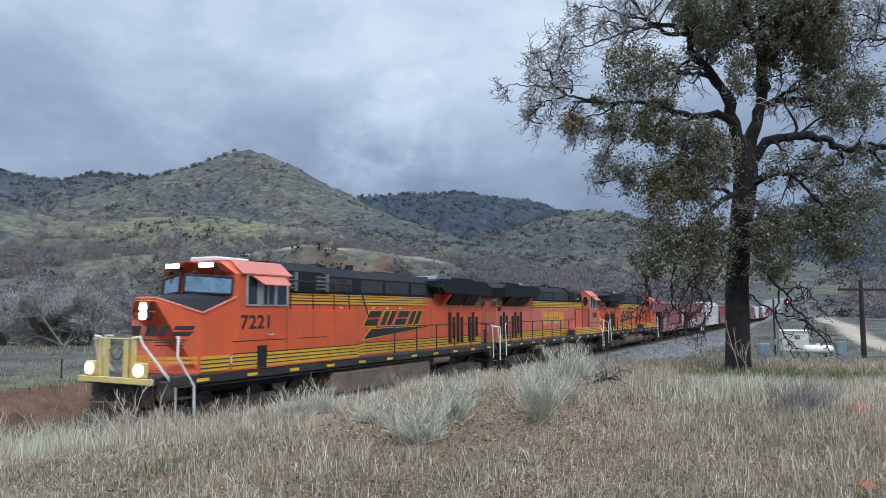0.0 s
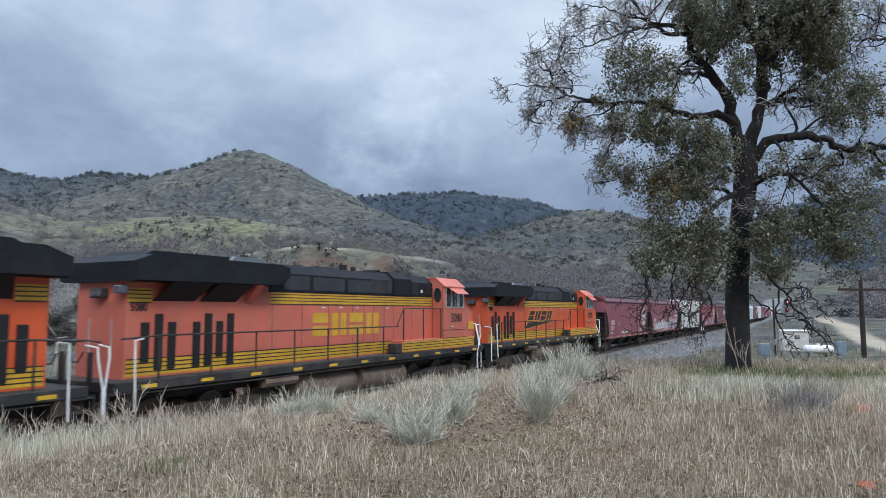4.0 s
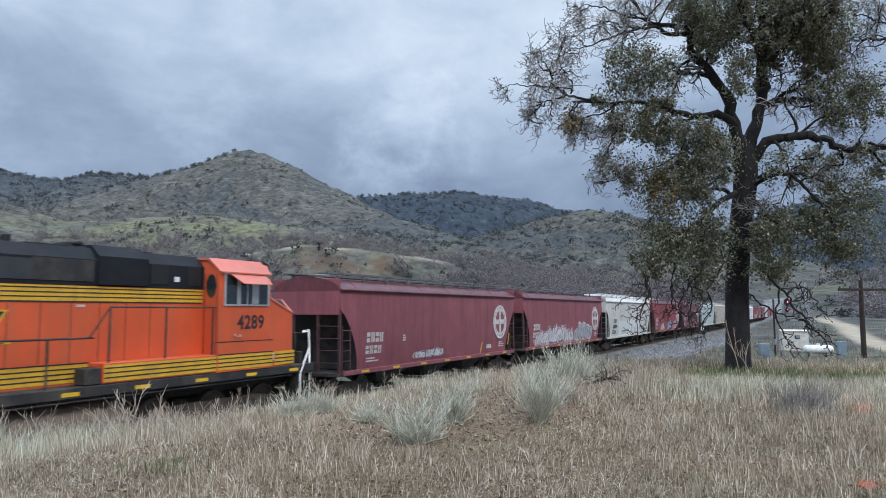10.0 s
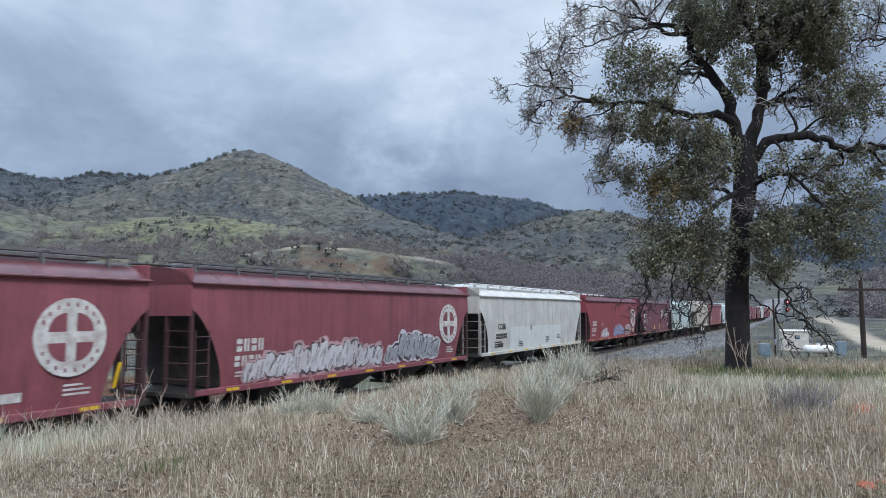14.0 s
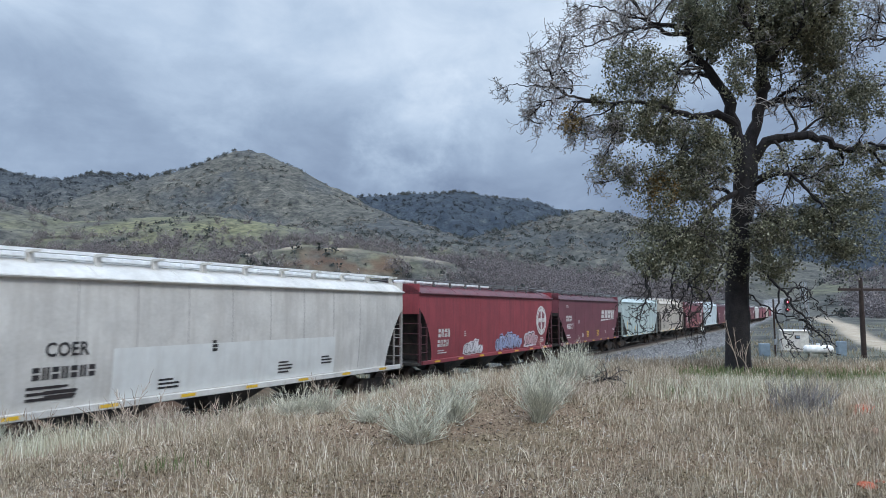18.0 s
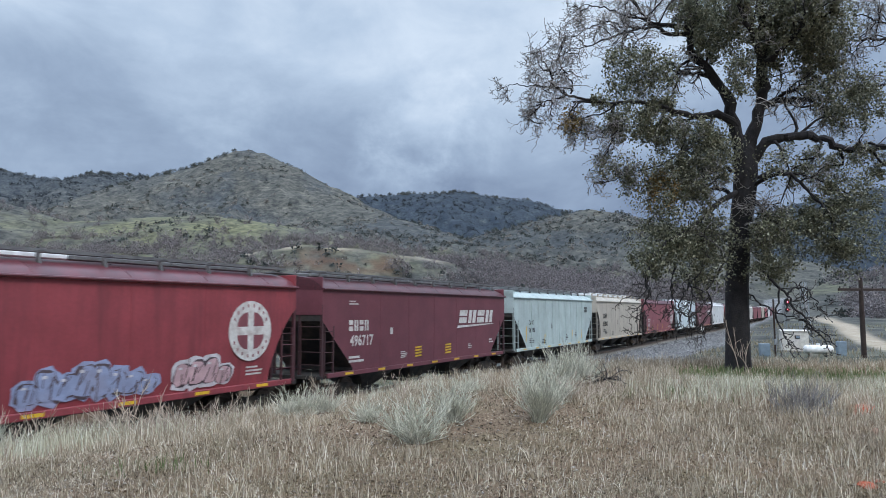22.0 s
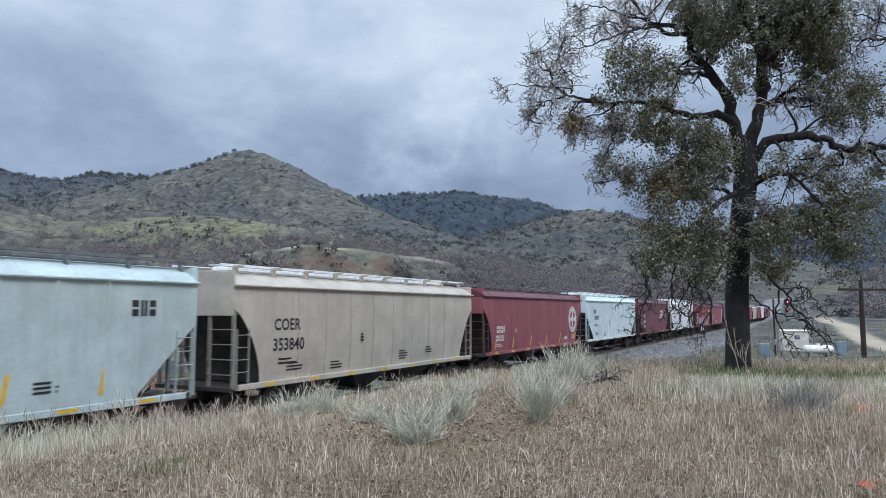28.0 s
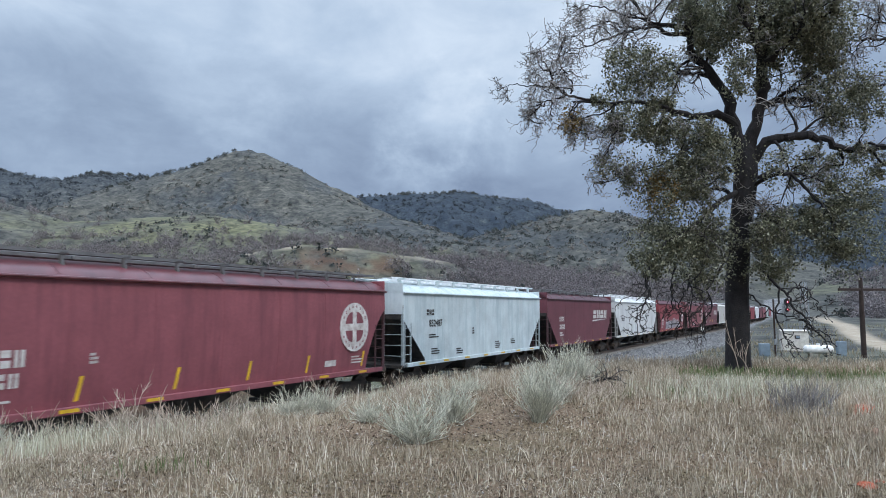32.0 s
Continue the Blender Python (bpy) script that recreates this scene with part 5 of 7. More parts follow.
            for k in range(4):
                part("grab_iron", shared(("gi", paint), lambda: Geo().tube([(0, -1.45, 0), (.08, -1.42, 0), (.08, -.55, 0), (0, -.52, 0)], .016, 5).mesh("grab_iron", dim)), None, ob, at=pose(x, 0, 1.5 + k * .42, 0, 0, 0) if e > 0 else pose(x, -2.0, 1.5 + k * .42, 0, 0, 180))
        truck(ob, e * (half - 2.15), .4572, (-.89, .89), 1.15, near)
        coupler(ob, e * half, M_TRUCK)
    if near:
        part("brake_wheel", Geo().tube([(end + .12, .7 + .28 * math.cos(a), 2.4 + .28 * math.sin(a)) for a in np.linspace(0, math.tau, 17)], .018, 5), M_FRAME, ob)
        part("brake_cylinder", Geo().cyl((end - 1.2, -.3, 1.35), (end - .5, -.3, 1.35), .18, 10), M_FRAME, ob)
    dec = Geo()
    yy = 1.534
    for kind, *a in decals:
        if kind == "bars":
            bars(dec, -1, yy + .004, *a)
        elif kind == "plate":
            plate(dec, -1, yy + .004, rect(*a), .004)
        elif kind == "emblem":
            emblem(ob, *a)
        elif kind == "graffiti":
            graffiti(ob, rounded, *a)
        elif kind == "number":
            writing(a[0], a[1], a[2], ob, a[3], a[4], -yy - .005 + 1.53 - side_y(a[4], rounded), -1, "stencilled car number", .9)
        elif kind == "wordmark":
            x0, x1, z0, z1 = a
            mark = part("wordmark", plate(Geo(), -1, yy, [(x0, z0), (x0 + .12, z0 + .12), (x1 - .1, z0 + .17), (x1 - .1, z0 + .14)], .005), M_MARK, ob, "white slanted wordmark shapes with a swoosh")
            for q in slant_blocks(-1, yy, x0 + .2, x1, z0 + .22, z1, .16):
                part("wordmark_block", q, M_MARK, mark)
        elif kind == "patch":
            part("paint_patch", patch_strip(rounded, *a), M_PATCH, ob, "fresh white repainted patch")
        elif kind == "ink":
            g = Geo()
            bars(g, -1, yy + .006, *a)
            tagged(part("stencilling", wrap(g, rounded), M_INK, ob), kind="stuff")
        elif kind == "ybar":
            part("yellow_strip", plate(Geo(), -1, yy + .004, [(a[0], a[1]), (a[0] + a[2], a[1] + .02), (a[0] + a[2], a[1] + .085), (a[0], a[1] + .065)], .005), M_REFLECT, ob)
        elif kind == "strip":
            g = Geo()
            x, z0, z1, lean = a
            plate(g, -1, yy, [(x, z0), (x + .1, z0), (x + .1 + lean, z1), (x + lean, z1)], .006)
            part("yellow_strip", wrap(g, rounded), M_REFLECT, ob)
    if dec.f:
        tagged(part("stencilling", wrap(dec, rounded), M_MARK, ob), kind="stuff")
    return ob


# ---- make up the train ----
JOINTS = [10.6, 33.0, 55.0, 76.7, 93.95, 111.9, 130.1, 148.1, 164.95, 181.55, 198.4, 216.2, 233.3, 250.1, 268.5, 286.5]
while len(JOINTS) < 28:
    JOINTS.append(JOINTS[-1] + 17.6)
GL = "locomotives of the train"
for i, (num, faded, back, lit, style) in enumerate((("7221", False, True, True, 0), ("5080", True, False, False, 1), ("4289", False, False, False, 1))):
    ob = locomotive(num, faded, back, lit, GL, style)
    TRAIN.append((ob, (JOINTS[i] + JOINTS[i + 1]) / 2 + (1.0, 0.17, 0.08)[i], back))
HG = "hopper cars of the train"


def red_marks(e, g=None):
    out = [("emblem", e - 2.0, 2.72, .86), ("bars", -e + 1.65, 2.5, 1.15, 1, .36), ("bars", -e + 1.6, 2.02, 1.1, 1, .30), ("bars", -e + 1.65, 1.58, .9, 2, .05, .05),
           ("bars", e - 2.1, 1.70, .7, 3, .05, .05), ("plate", e - 3.6, e - 3.0, 1.42, 1.62), ("bars", -e + 4.2, 2.35, .22, 3, .06, .03)]
    return out + (g or [])


def ink_marks(e):
    return [("ink", -e + 2.3, 1.7, .8, 3, .05, .05), ("ink", 1.2, 1.75, .7, 4, .05, .05), ("ink", 3.3, 1.8, .6, 3, .05, .05), ("ink", -1.5, 2.5, .2, 3, .08, .03), ("ink", -3.2, 1.6, .7, 3, .05, .05)]


CARS = [
    ("mauve", True, "dull mauve-red covered hopper car with round white emblem", lambda e: red_marks(e, [("strip", e - 4.3, 1.25, 1.75, .12), ("strip", e - .9, 1.5, 2.1, .12), ("graffiti", 3, -e + 5.2, -e + 7.6, 1.35, 1.75, (2, 1))]), {}),
    ("mauve", True, "mauve-red covered hopper car with grey graffiti and emblem", lambda e: red_marks(e, [("graffiti", 5, -e + 2.0, -e + 9.2, 1.24, 2.45, (2, 1)), ("graffiti", 6, -e + 9.5, e - 2.9, 1.3, 2.6, (1, 0))]), {}),
    ("grey", True, "pale grey covered hopper car with repainted white patch", lambda e: [("patch", -e + 3.9, e - 4.4, 1.22, 2.42), ("number", "COER", .30, M_INK, -e + 2.75, 2.45), ("ink", -e + 2.0, 2.1, 1.5, 1, .26), ("ink", -e + 1.9, 1.7, 1.2, 3, .06, .06), *ink_marks(e)], dict(stands=True, hatch="white")),
    ("red", True, "red covered hopper car with emblem and small graffiti", lambda e: red_marks(e, [("graffiti", 9, -e + 4.3, -e + 6.2, 1.25, 2.0, (1, 1)), ("graffiti", 10, -e + 8.0, -e + 11.4, 1.3, 2.2, (3, 3)), ("graffiti", 12, -e + 12.0, -e + 13.9, 1.3, 2.3, (1, 2))]), {"hatch": "half"}),
    ("brown", False, "brown-red covered hopper car with white slanted wordmark", lambda e: [("wordmark", e - 5.6, e - 1.35, 2.5, 3.32), ("bars", -e + 1.5, 2.96, 1.3, 1, .38), ("number", "496717", .37, M_MARK, -e + 2.3, 2.22), ("bars", -e + 1.5, 1.7, 1.0, 2, .08, .06), ("bars", -e + 1.5, 3.65, .6, 2, .05, .04), ("plate", -e + 4.2, -e + 4.4, 2.4, 2.65), ("bars", -e + 5.0, 1.7, .5, 4, .04, .03), ("bars", e - 4.4, 1.75, .4, 3, .04, .04), ("bars", e - 2.0, 1.9, .5, 2, .06, .06), *[("ybar", -e + x0, 1.42 + .115 * k, .55) for x0 in (6.1, 8.75) for k in range(4)]], {}),
    ("mint", False, "pale mint-green covered hopper car with ribbed sides", lambda e: [("ink", e - 2.0, 3.55, .75, 1, .38), ("number", "CAIX", .26, M_INK, -e + 2.6, 2.60), ("number", "540096", .26, M_INK, -e + 2.7, 2.15), ("strip", -e + 1.7, 1.5, 2.4, .14), ("strip", -e + 4.8, 1.3, 1.9, .1), ("strip", e - 5, 1.4, 2.0, .1), ("strip", e - 2.8, 1.4, 2.0, .1), *ink_marks(e)], dict(ribs=10)),
    ("beige", True, "dusty beige covered hopper car with black stencils", lambda e: [("number", "COER", .36, M_INK, -e + 2.25, 2.86), ("number", "353840", .38, M_INK, -e + 2.35, 2.25), ("ink", -e + 1.9, 1.85, .9, 2, .06, .06), *ink_marks(e)], dict(stands=True, hatch="white")),
    ("mauve", True, "worn mauve-red covered hopper car with emblem and yellow strips", lambda e: red_marks(e, [("strip", x, 1.3, 1.85, .1) for x in (-e + 1.5, -e + 3.9, -e + 6.6, -e + 9.2, e - 4.6, e - 1.5)]), {}),
    ("blue", False, "pale blue-white covered hopper car with washed-out streaks", lambda e: [("ink", -e + 1.9, 3.35, .7, 1, .25), ("number", "852487", .30, M_INK, -e + 2.7, 2.75), ("ink", -e + 2.1, 2.3, .9, 2, .05, .05), *ink_marks(e)], dict(stands=True, hatch="white")),
    ("brown", False, "brown-red covered hopper car with white slanted wordmark", lambda e: [("wordmark", e - 5.6, e - 1.35, 2.5, 3.32), ("bars", -e + 2.3, 2.9, 1.0, 1, .3), ("bars", -e + 2.3, 2.4, 1.1, 1, .3), ("bars", -e + 2.3, 1.9, .8, 2, .08, .06)], dict(ribs=0)),
    ("white", False, "dirty white covered hopper car with raised roof walk", lambda e: [("ink", -e + 2.0, 2.7, 1.2, 1, .3), *ink_marks(e)], dict(stands=True, hatch="white")),
    ("red", True, "faded red covered hopper car with graffiti", lambda e: red_marks(e, [("graffiti", 21, -e + 4, e - 4, 1.3, 2.4, (1, 0))]), {}),
]
ORDER = list(range(12)) + [0, 4, 2, 1, 7, 6, 3, 10, 9, 0, 5, 11]
for k, c in enumerate(ORDER):
    L = JOINTS[k + 4] - JOINTS[k + 3]
    if k >= 12:
        L = 17.6
    paint, rounded, label, marks, more = CARS[c]
    e = L / 2 - .68
    ob = hopper(L, paint, rounded, label, HG, marks(e) if k < 14 else [], near=k < 12, **more)
    TRAIN.append((ob, (JOINTS[k + 3] + JOINTS[k + 4]) / 2 + .13, False))


# ---- the oak on the terrace ----
M_BARK = material("dark_furrowed_oak_bark", (0.016, 0.0145, 0.0160), 0.95, vary=0.45, scale=5.0, bump=0.9, bump_scale=26.0, dirt=(0.060, 0.055, 0.052), dirt_amount=0.4, dirt_scale=4.0)
M_TWIG = leaf_material("grey_oak_twigs", (0.070, 0.064, 0.062), (0.30, 0.285, 0.275), 0.9, 0.0)
M_DARKTWIG = leaf_material("dark_oak_twigs", (0.022, 0.019, 0.018), (0.075, 0.066, 0.062), 0.9, 0.0)
M_OAKLEAF = leaf_material("olive_oak_leaves", (0.052, 0.058, 0.040), (0.200, 0.203, 0.126), 0.5, 0.3, (0.40, 0.395, 0.29))
M_RUSTLEAF = leaf_material("dead_rust_leaves", (0.13, 0.085, 0.03), (0.30, 0.20, 0.07), 0.7, 0.25)


def tubes(paths, sides=3):
    """Many tapering tubes at once: paths (n, k, 3) and radii (n, k)."""
    P, R = paths
    n, k, _ = P.shape
    d = np.gradient(P, axis=1)
    d /= np.linalg.norm(d, axis=2, keepdims=True) + 1e-9
    ref = np.where(np.abs(d[..., 2:3]) > .9, np.array([1.0, 0, 0]), np.array([0, 0, 1.0]))
    u = np.cross(d, ref)
    u /= np.linalg.norm(u, axis=2, keepdims=True) + 1e-9
    w = np.cross(d, u)
    a = np.arange(sides) * math.tau / sides
    V = P[:, :, None, :] + R[:, :, None, None] * (u[:, :, None, :] * np.cos(a)[:, None] + w[:, :, None, :] * np.sin(a)[:, None])
    base = (np.arange(n)[:, None, None] * k + np.arange(k - 1)[None, :, None]) * sides
    i = np.arange(sides)[None, None, :]
    j = (i + 1) % sides
    F = np.stack([base + i, base + j, base + sides + j, base + sides + i], -1).reshape(-1, 4)
    return V.reshape(-1, 3), F


def leaves(at, size, rng, droop=0.3):
    """Small folded leaves at the places given."""
    n = len(at)
    d = rng.normal(size=(n, 3))
    d[:, 2] -= droop
    d /= np.linalg.norm(d, axis=1, keepdims=True)
    e = np.cross(d, rng.normal(size=(n, 3)))
    e /= np.linalg.norm(e, axis=1, keepdims=True) + 1e-9
    s = size * rng.uniform(.6, 1.3, (n, 1))
    V = np.stack([at, at + d * s * .5 + e * s * .32, at + d * s, at + d * s * .5 - e * s * .32], 1)
    return V.reshape(-1, 3), np.arange(4 * n).reshape(-1, 4)


def grow(start, heading, length, bends, rng, wander, sag, radius, tip):
    """Polylines that wander from their starts: arrays of n."""
    n = len(start)
    P = np.zeros((n, bends, 3))
    P[:, 0] = start
    d = heading / (np.linalg.norm(heading, axis=1, keepdims=True) + 1e-9)
    for k in range(1, bends):
        d = d + rng.normal(scale=wander, size=(n, 3))
        d[:, 2] -= sag
        d /= np.linalg.norm(d, axis=1, keepdims=True) + 1e-9
        P[:, k] = P[:, k - 1] + d * (length / (bends - 1))[:, None]
    f = np.linspace(0, 1, bends)[None, :]
    return P, radius[:, None] * (1 - f) + tip * f


def sprout(P, R, each, rng, lo=0.25):
    """Starts and headings for side shoots along polylines."""
    n, k, _ = P.shape
    idx = np.repeat(np.arange(n), each)
    t = rng.uniform(lo, 1.0, len(idx)) * (k - 1.001)
    i = t.astype(int)
    f = (t - i)[:, None]
    at = P[idx, i] * (1 - f) + P[idx, i + 1] * f
    along = P[idx, i + 1] - P[idx, i]
    along /= np.linalg.norm(along, axis=1, keepdims=True) + 1e-9
    out = rng.normal(size=(len(idx), 3))
    out -= along * (out * along).sum(1, keepdims=True)
    out /= np.linalg.norm(out, axis=1, keepdims=True) + 1e-9
    rad = (R[idx, i] * (1 - f[:, 0]) + R[idx, i + 1] * f[:, 0])
    return at, along * .7 + out * .9, rad, t / (k - 1)


OAK_Y = 19.7
S = OAK_Y / 1230.0
OAK_X, OAK_Z = 8.27, 1.45


def oak():
    rng = np.random.default_rng(11)
    ob = holder("oak_tree", pose(OAK_X, OAK_Y, OAK_Z), "old half-bare oak with dark bark, olive leaf clumps and grey twigs", "tree")
    # trunk with a flared, furrowed foot
    g = Geo()
    rings, turns = [], 18
    for z, x, r in ((-.35, 0, .50), (0, 0, .42), (.25, .01, .365), (.7, .02, .335), (1.5, .03, .315), (2.6, .05, .305), (3.6, .14, .305), (4.4, .24, .31), (5.2, .36, .315), (5.8, .42, .325), (6.3, .42, .31), (6.6, .40, .22), (6.8, .40, .10), (6.9, .40, .03)):
        ring = []
        for k in range(turns):
            a = k * math.tau / turns
            q = r * (1 + .055 * math.sin(5 * a + z * .7) + .04 * math.sin(9 * a - z) + (.12 * max(0, .5 - z) * math.sin(4 * a)))
            ring.append((x + q * math.cos(a), q * math.sin(a), z))
        rings.append(ring)
    g.loft(rings)
    part("trunk", g, M_BARK, ob, smooth=True)
    # main limbs: girth at both ends, then bends as x, y, z from the foot
    P1, R1 = [], []

    def limb(r0, r1, *pts):
        pts = np.array(pts, dtype=float)
        # smooth resampling with crooked bends
        t = np.linspace(0, len(pts) - 1, 24)
        i = np.clip(t.astype(int), 0, len(pts) - 2)
        f = (t - i)[:, None]
        q = pts[i] * (1 - f) + pts[i + 1] * f
        q[1:-1] = (q[:-2] + 2 * q[1:-1] + q[2:]) / 4
        q[1:] += rng.normal(scale=.02 + .05 * r0, size=(23, 3))
        rr = (r0 + (r1 - r0) * np.linspace(0, 1, 24) ** .8) * .84 * (1 + .08 * rng.normal(size=24))
        part("limb", Geo().tube([tuple(p) for p in q], list(rr), 9), M_BARK, ob, smooth=True)
        P1.append(q)
        R1.append(rr)
    # the two stems of the fork, then the crown from the eye's side round to the back, then drooping dead wood
    limb(0.23, 0.07, (0.41, 0, 6.14), (0.21, 0.05, 6.9), (0.14, 0.1, 7.5), (0.09, 0.15, 8.07), (-0.18, 0.2, 8.51), (-0.38, 0.25, 8.9), (-0.65, 0.3, 9.17), (-0.91, 0.3, 9.4), (-1, 0.3, 9.73), (-0.91, 0.25, 10.05), (-0.94, 0.2, 10.51), (-0.74, 0.1, 11.16), (-0.67, 0, 11.98))
    limb(0.25, 0.08, (0.44, 0, 6.22), (0.64, -0.1, 6.94), (0.83, -0.15, 7.51), (0.91, -0.2, 7.96), (0.88, -0.25, 8.47), (0.85, -0.3, 9.12), (0.92, -0.35, 9.77), (0.85, -0.4, 10.59), (0.99, -0.4, 11.43), (1, -0.4, 12.29))
    limb(0.155, 0.035, (0.22, 0.05, 7.15), (-0.11, -0.1, 7.42), (-0.47, -0.2, 7.43), (-0.85, -0.3, 7.33), (-1.31, -0.45, 7.32), (-1.74, -0.6, 7.39), (-2.1, -0.7, 7.51), (-2.54, -0.85, 7.53), (-3.08, -1, 7.56), (-3.69, -1.1, 7.5), (-4.21, -1.2, 7.55), (-4.76, -1.2, 7.47))
    limb(0.045, 0.012, (-4.18, -1.2, 7.55), (-4.61, -1.2, 7.64), (-4.91, -1.2, 7.72), (-5.26, -1.25, 7.57), (-5.55, -1.3, 7.47), (-5.76, -1.3, 7.19), (-6.16, -1.3, 7.02))
    limb(0.035, 0.01, (-4.9, -1.2, 7.71), (-5.14, -1.2, 7.9), (-5.62, -1.1, 7.99), (-6.09, -1.1, 7.99), (-6.46, -1, 8.06))
    limb(0.035, 0.01, (-4.94, -1.2, 7.71), (-5.25, -1.2, 7.99), (-5.31, -1.1, 8.37), (-5.49, -1, 8.7), (-5.67, -1, 9.02))
    limb(0.03, 0.01, (-4.49, -1.2, 7.52), (-4.82, -1.3, 7.21), (-4.81, -1.4, 6.87), (-4.63, -1.4, 6.56))
    limb(0.03, 0.01, (-4.79, -1.2, 7.75), (-4.74, -1.1, 8.1), (-4.98, -1, 8.46), (-5.11, -0.9, 8.9), (-4.87, -0.9, 9.19))
    limb(0.09, 0.03, (-0.3, 0.2, 8.66), (-0.54, 0.4, 8.83), (-0.81, 0.7, 8.95), (-1.05, 0.9, 9.08), (-1.26, 1, 8.88), (-1.64, 1.1, 8.93), (-1.93, 1.2, 8.79))
    limb(0.1, 0.012, (-0.94, 0.25, 9.91), (-1.26, 0.1, 9.97), (-1.89, -0.1, 9.89), (-2.03, -0.2, 10.07), (-2.47, -0.3, 9.93), (-3.18, -0.5, 9.74), (-3.82, -0.6, 9.42), (-4.23, -0.7, 9.2), (-4.81, -0.8, 9.1))
    limb(0.11, 0.03, (-0.94, 0.25, 10.19), (-1.35, 0.3, 10.26), (-1.96, 0.3, 10.31), (-2.29, 0.3, 10.52), (-2.48, 0.3, 10.94), (-2.73, 0.3, 11.43))
    limb(0.045, 0.012, (-1.87, 0.3, 10.31), (-2.49, 0.2, 10.2), (-3.02, 0.1, 10.16), (-3.37, 0, 10.32), (-3.98, -0.1, 10.08), (-4.54, -0.2, 9.73))
    limb(0.045, 0.012, (-2.2, 0.3, 10.49), (-2.76, 0.4, 10.6), (-3.15, 0.5, 10.86), (-3.75, 0.5, 11.03), (-4.09, 0.5, 10.82))
    limb(0.12, 0.04, (0.83, -0.2, 7.53), (1.18, -0.1, 7.84), (1.64, 0.1, 8), (2.14, 0.3, 8.03), (2.56, 0.4, 8.13), (2.84, 0.5, 7.94), (3.2, 0.5, 7.76), (3.65, 0.5, 7.61))
    limb(0.07, 0.02, (1.36, 0, 7.92), (1.6, -0.3, 8.12), (2.06, -0.5, 8.14), (2.26, -0.6, 8.44), (2.69, -0.7, 8.65))
    limb(0.19, 0.09, (0.57, 0, 6.02), (0.77, -0.2, 6.46), (0.97, -0.35, 6.66), (1.28, -0.5, 6.76), (1.62, -0.6, 6.65), (1.92, -0.7, 6.71), (2.22, -0.8, 6.58), (2.48, -0.9, 6.37), (2.88, -0.9, 6.24), (3.29, -1, 6.28), (4.03, -1, 6.28))
    limb(0.06, 0.025, (5.41, 0.3, 9.86), (4.81, 0.2, 9.82), (4.34, 0.2, 9.82), (3.75, 0.2, 9.79), (3.41, 0.2, 9.62))
    limb(0.05, 0.02, (4.93, -0.2, 10.09), (4.51, -0.1, 10.21), (4.27, -0.1, 10.33), (3.84, 0, 10.53))
    limb(0.04, 0.03, (5.01, 0.2, 8.46), (4.35, 0.2, 8.42), (3.85, 0.2, 8.46))
    limb(0.12, 0.03, (0.88, -0.3, 8.79), (1.07, -0.8, 9.02), (1.44, -1.2, 9.42), (1.98, -1.4, 9.82), (2.39, -1.5, 9.93))
    limb(0.11, 0.04, (0.84, -0.35, 9.1), (0.3, -1, 9.5), (-0.3, -1.6, 10), (-0.5, -2, 10.6))
    limb(0.11, 0.04, (0.91, -0.2, 8.66), (1.7, 1.1, 9.4), (2.3, 2, 10.2), (2.8, 2.6, 10.9))
    limb(0.07, 0.025, (0.23, 0, 5.81), (-0.18, -0.3, 5.83), (-0.65, -0.6, 5.75), (-1.08, -0.8, 5.54), (-1.45, -0.9, 5.24))
    limb(0.1, 0.03, (0.16, 0, 5.24), (-0.33, -0.4, 4.97), (-0.82, -0.7, 4.71), (-1.25, -0.9, 4.36), (-1.72, -1.1, 3.97), (-2.04, -1.2, 3.75), (-2.48, -1.3, 3.49), (-2.78, -1.3, 3.16), (-2.86, -1.3, 2.59), (-2.78, -1.3, 2.22))
    limb(0.05, 0.03, (-1.22, -0.9, 4.38), (-1.28, -0.8, 4.08), (-1.39, -0.8, 3.77))
    limb(0.08, 0.025, (0.19, 0.2, 5.1), (-0.08, 0.8, 5.54), (-0.7, 1.2, 5.44), (-1.47, 1.5, 5.05), (-2.07, 1.6, 4.45))
    limb(0.085, 0.025, (0.54, 0, 5.32), (0.64, -0.4, 5.47), (1.01, -0.8, 5.63), (1.3, -0.9, 5.54), (1.54, -1, 5.28), (1.75, -1.1, 4.95), (1.99, -1.2, 4.6), (2.19, -1.2, 4.11), (2.23, -1.2, 3.5))
    limb(0.06, 0.02, (0.59, 0, 5.07), (0.61, -0.5, 4.7), (0.58, -0.8, 4.19), (0.42, -0.9, 3.76))
    limb(0.06, 0.02, (0.45, 0, 4.18), (0.51, -0.4, 4.24), (0.85, -0.7, 4.33), (1.12, -0.9, 4.07))
    limb(0.08, 0.03, (0.67, 0.2, 5.6), (1.71, 0.8, 6.06), (2.85, 1.2, 5.96), (3.86, 1.5, 5.67), (4.59, 1.6, 5.16))
    limb(0.032, 0.012, (0.33, 0, 2.41), (0.5, -0.4, 2.04), (0.77, -0.7, 1.8), (1.1, -0.9, 1.7), (1.42, -1, 1.52), (1.62, -1, 1.1))
    limb(0.05, 0.014, (0.45, -0.6, 3.09), (0.57, -1, 2.61), (0.93, -1.1, 2.3), (1.04, -1.1, 1.92), (1.44, -1.1, 1.61), (1.37, -1.1, 1.4), (1.82, -1.1, 1.31), (2.19, -1.1, 0.92))
    limb(0.04, 0.012, (0.96, -1.1, 2.27), (1.06, -1.1, 2.45), (1.41, -1.1, 2.45), (1.71, -1.1, 2.06), (1.73, -1.1, 1.85))
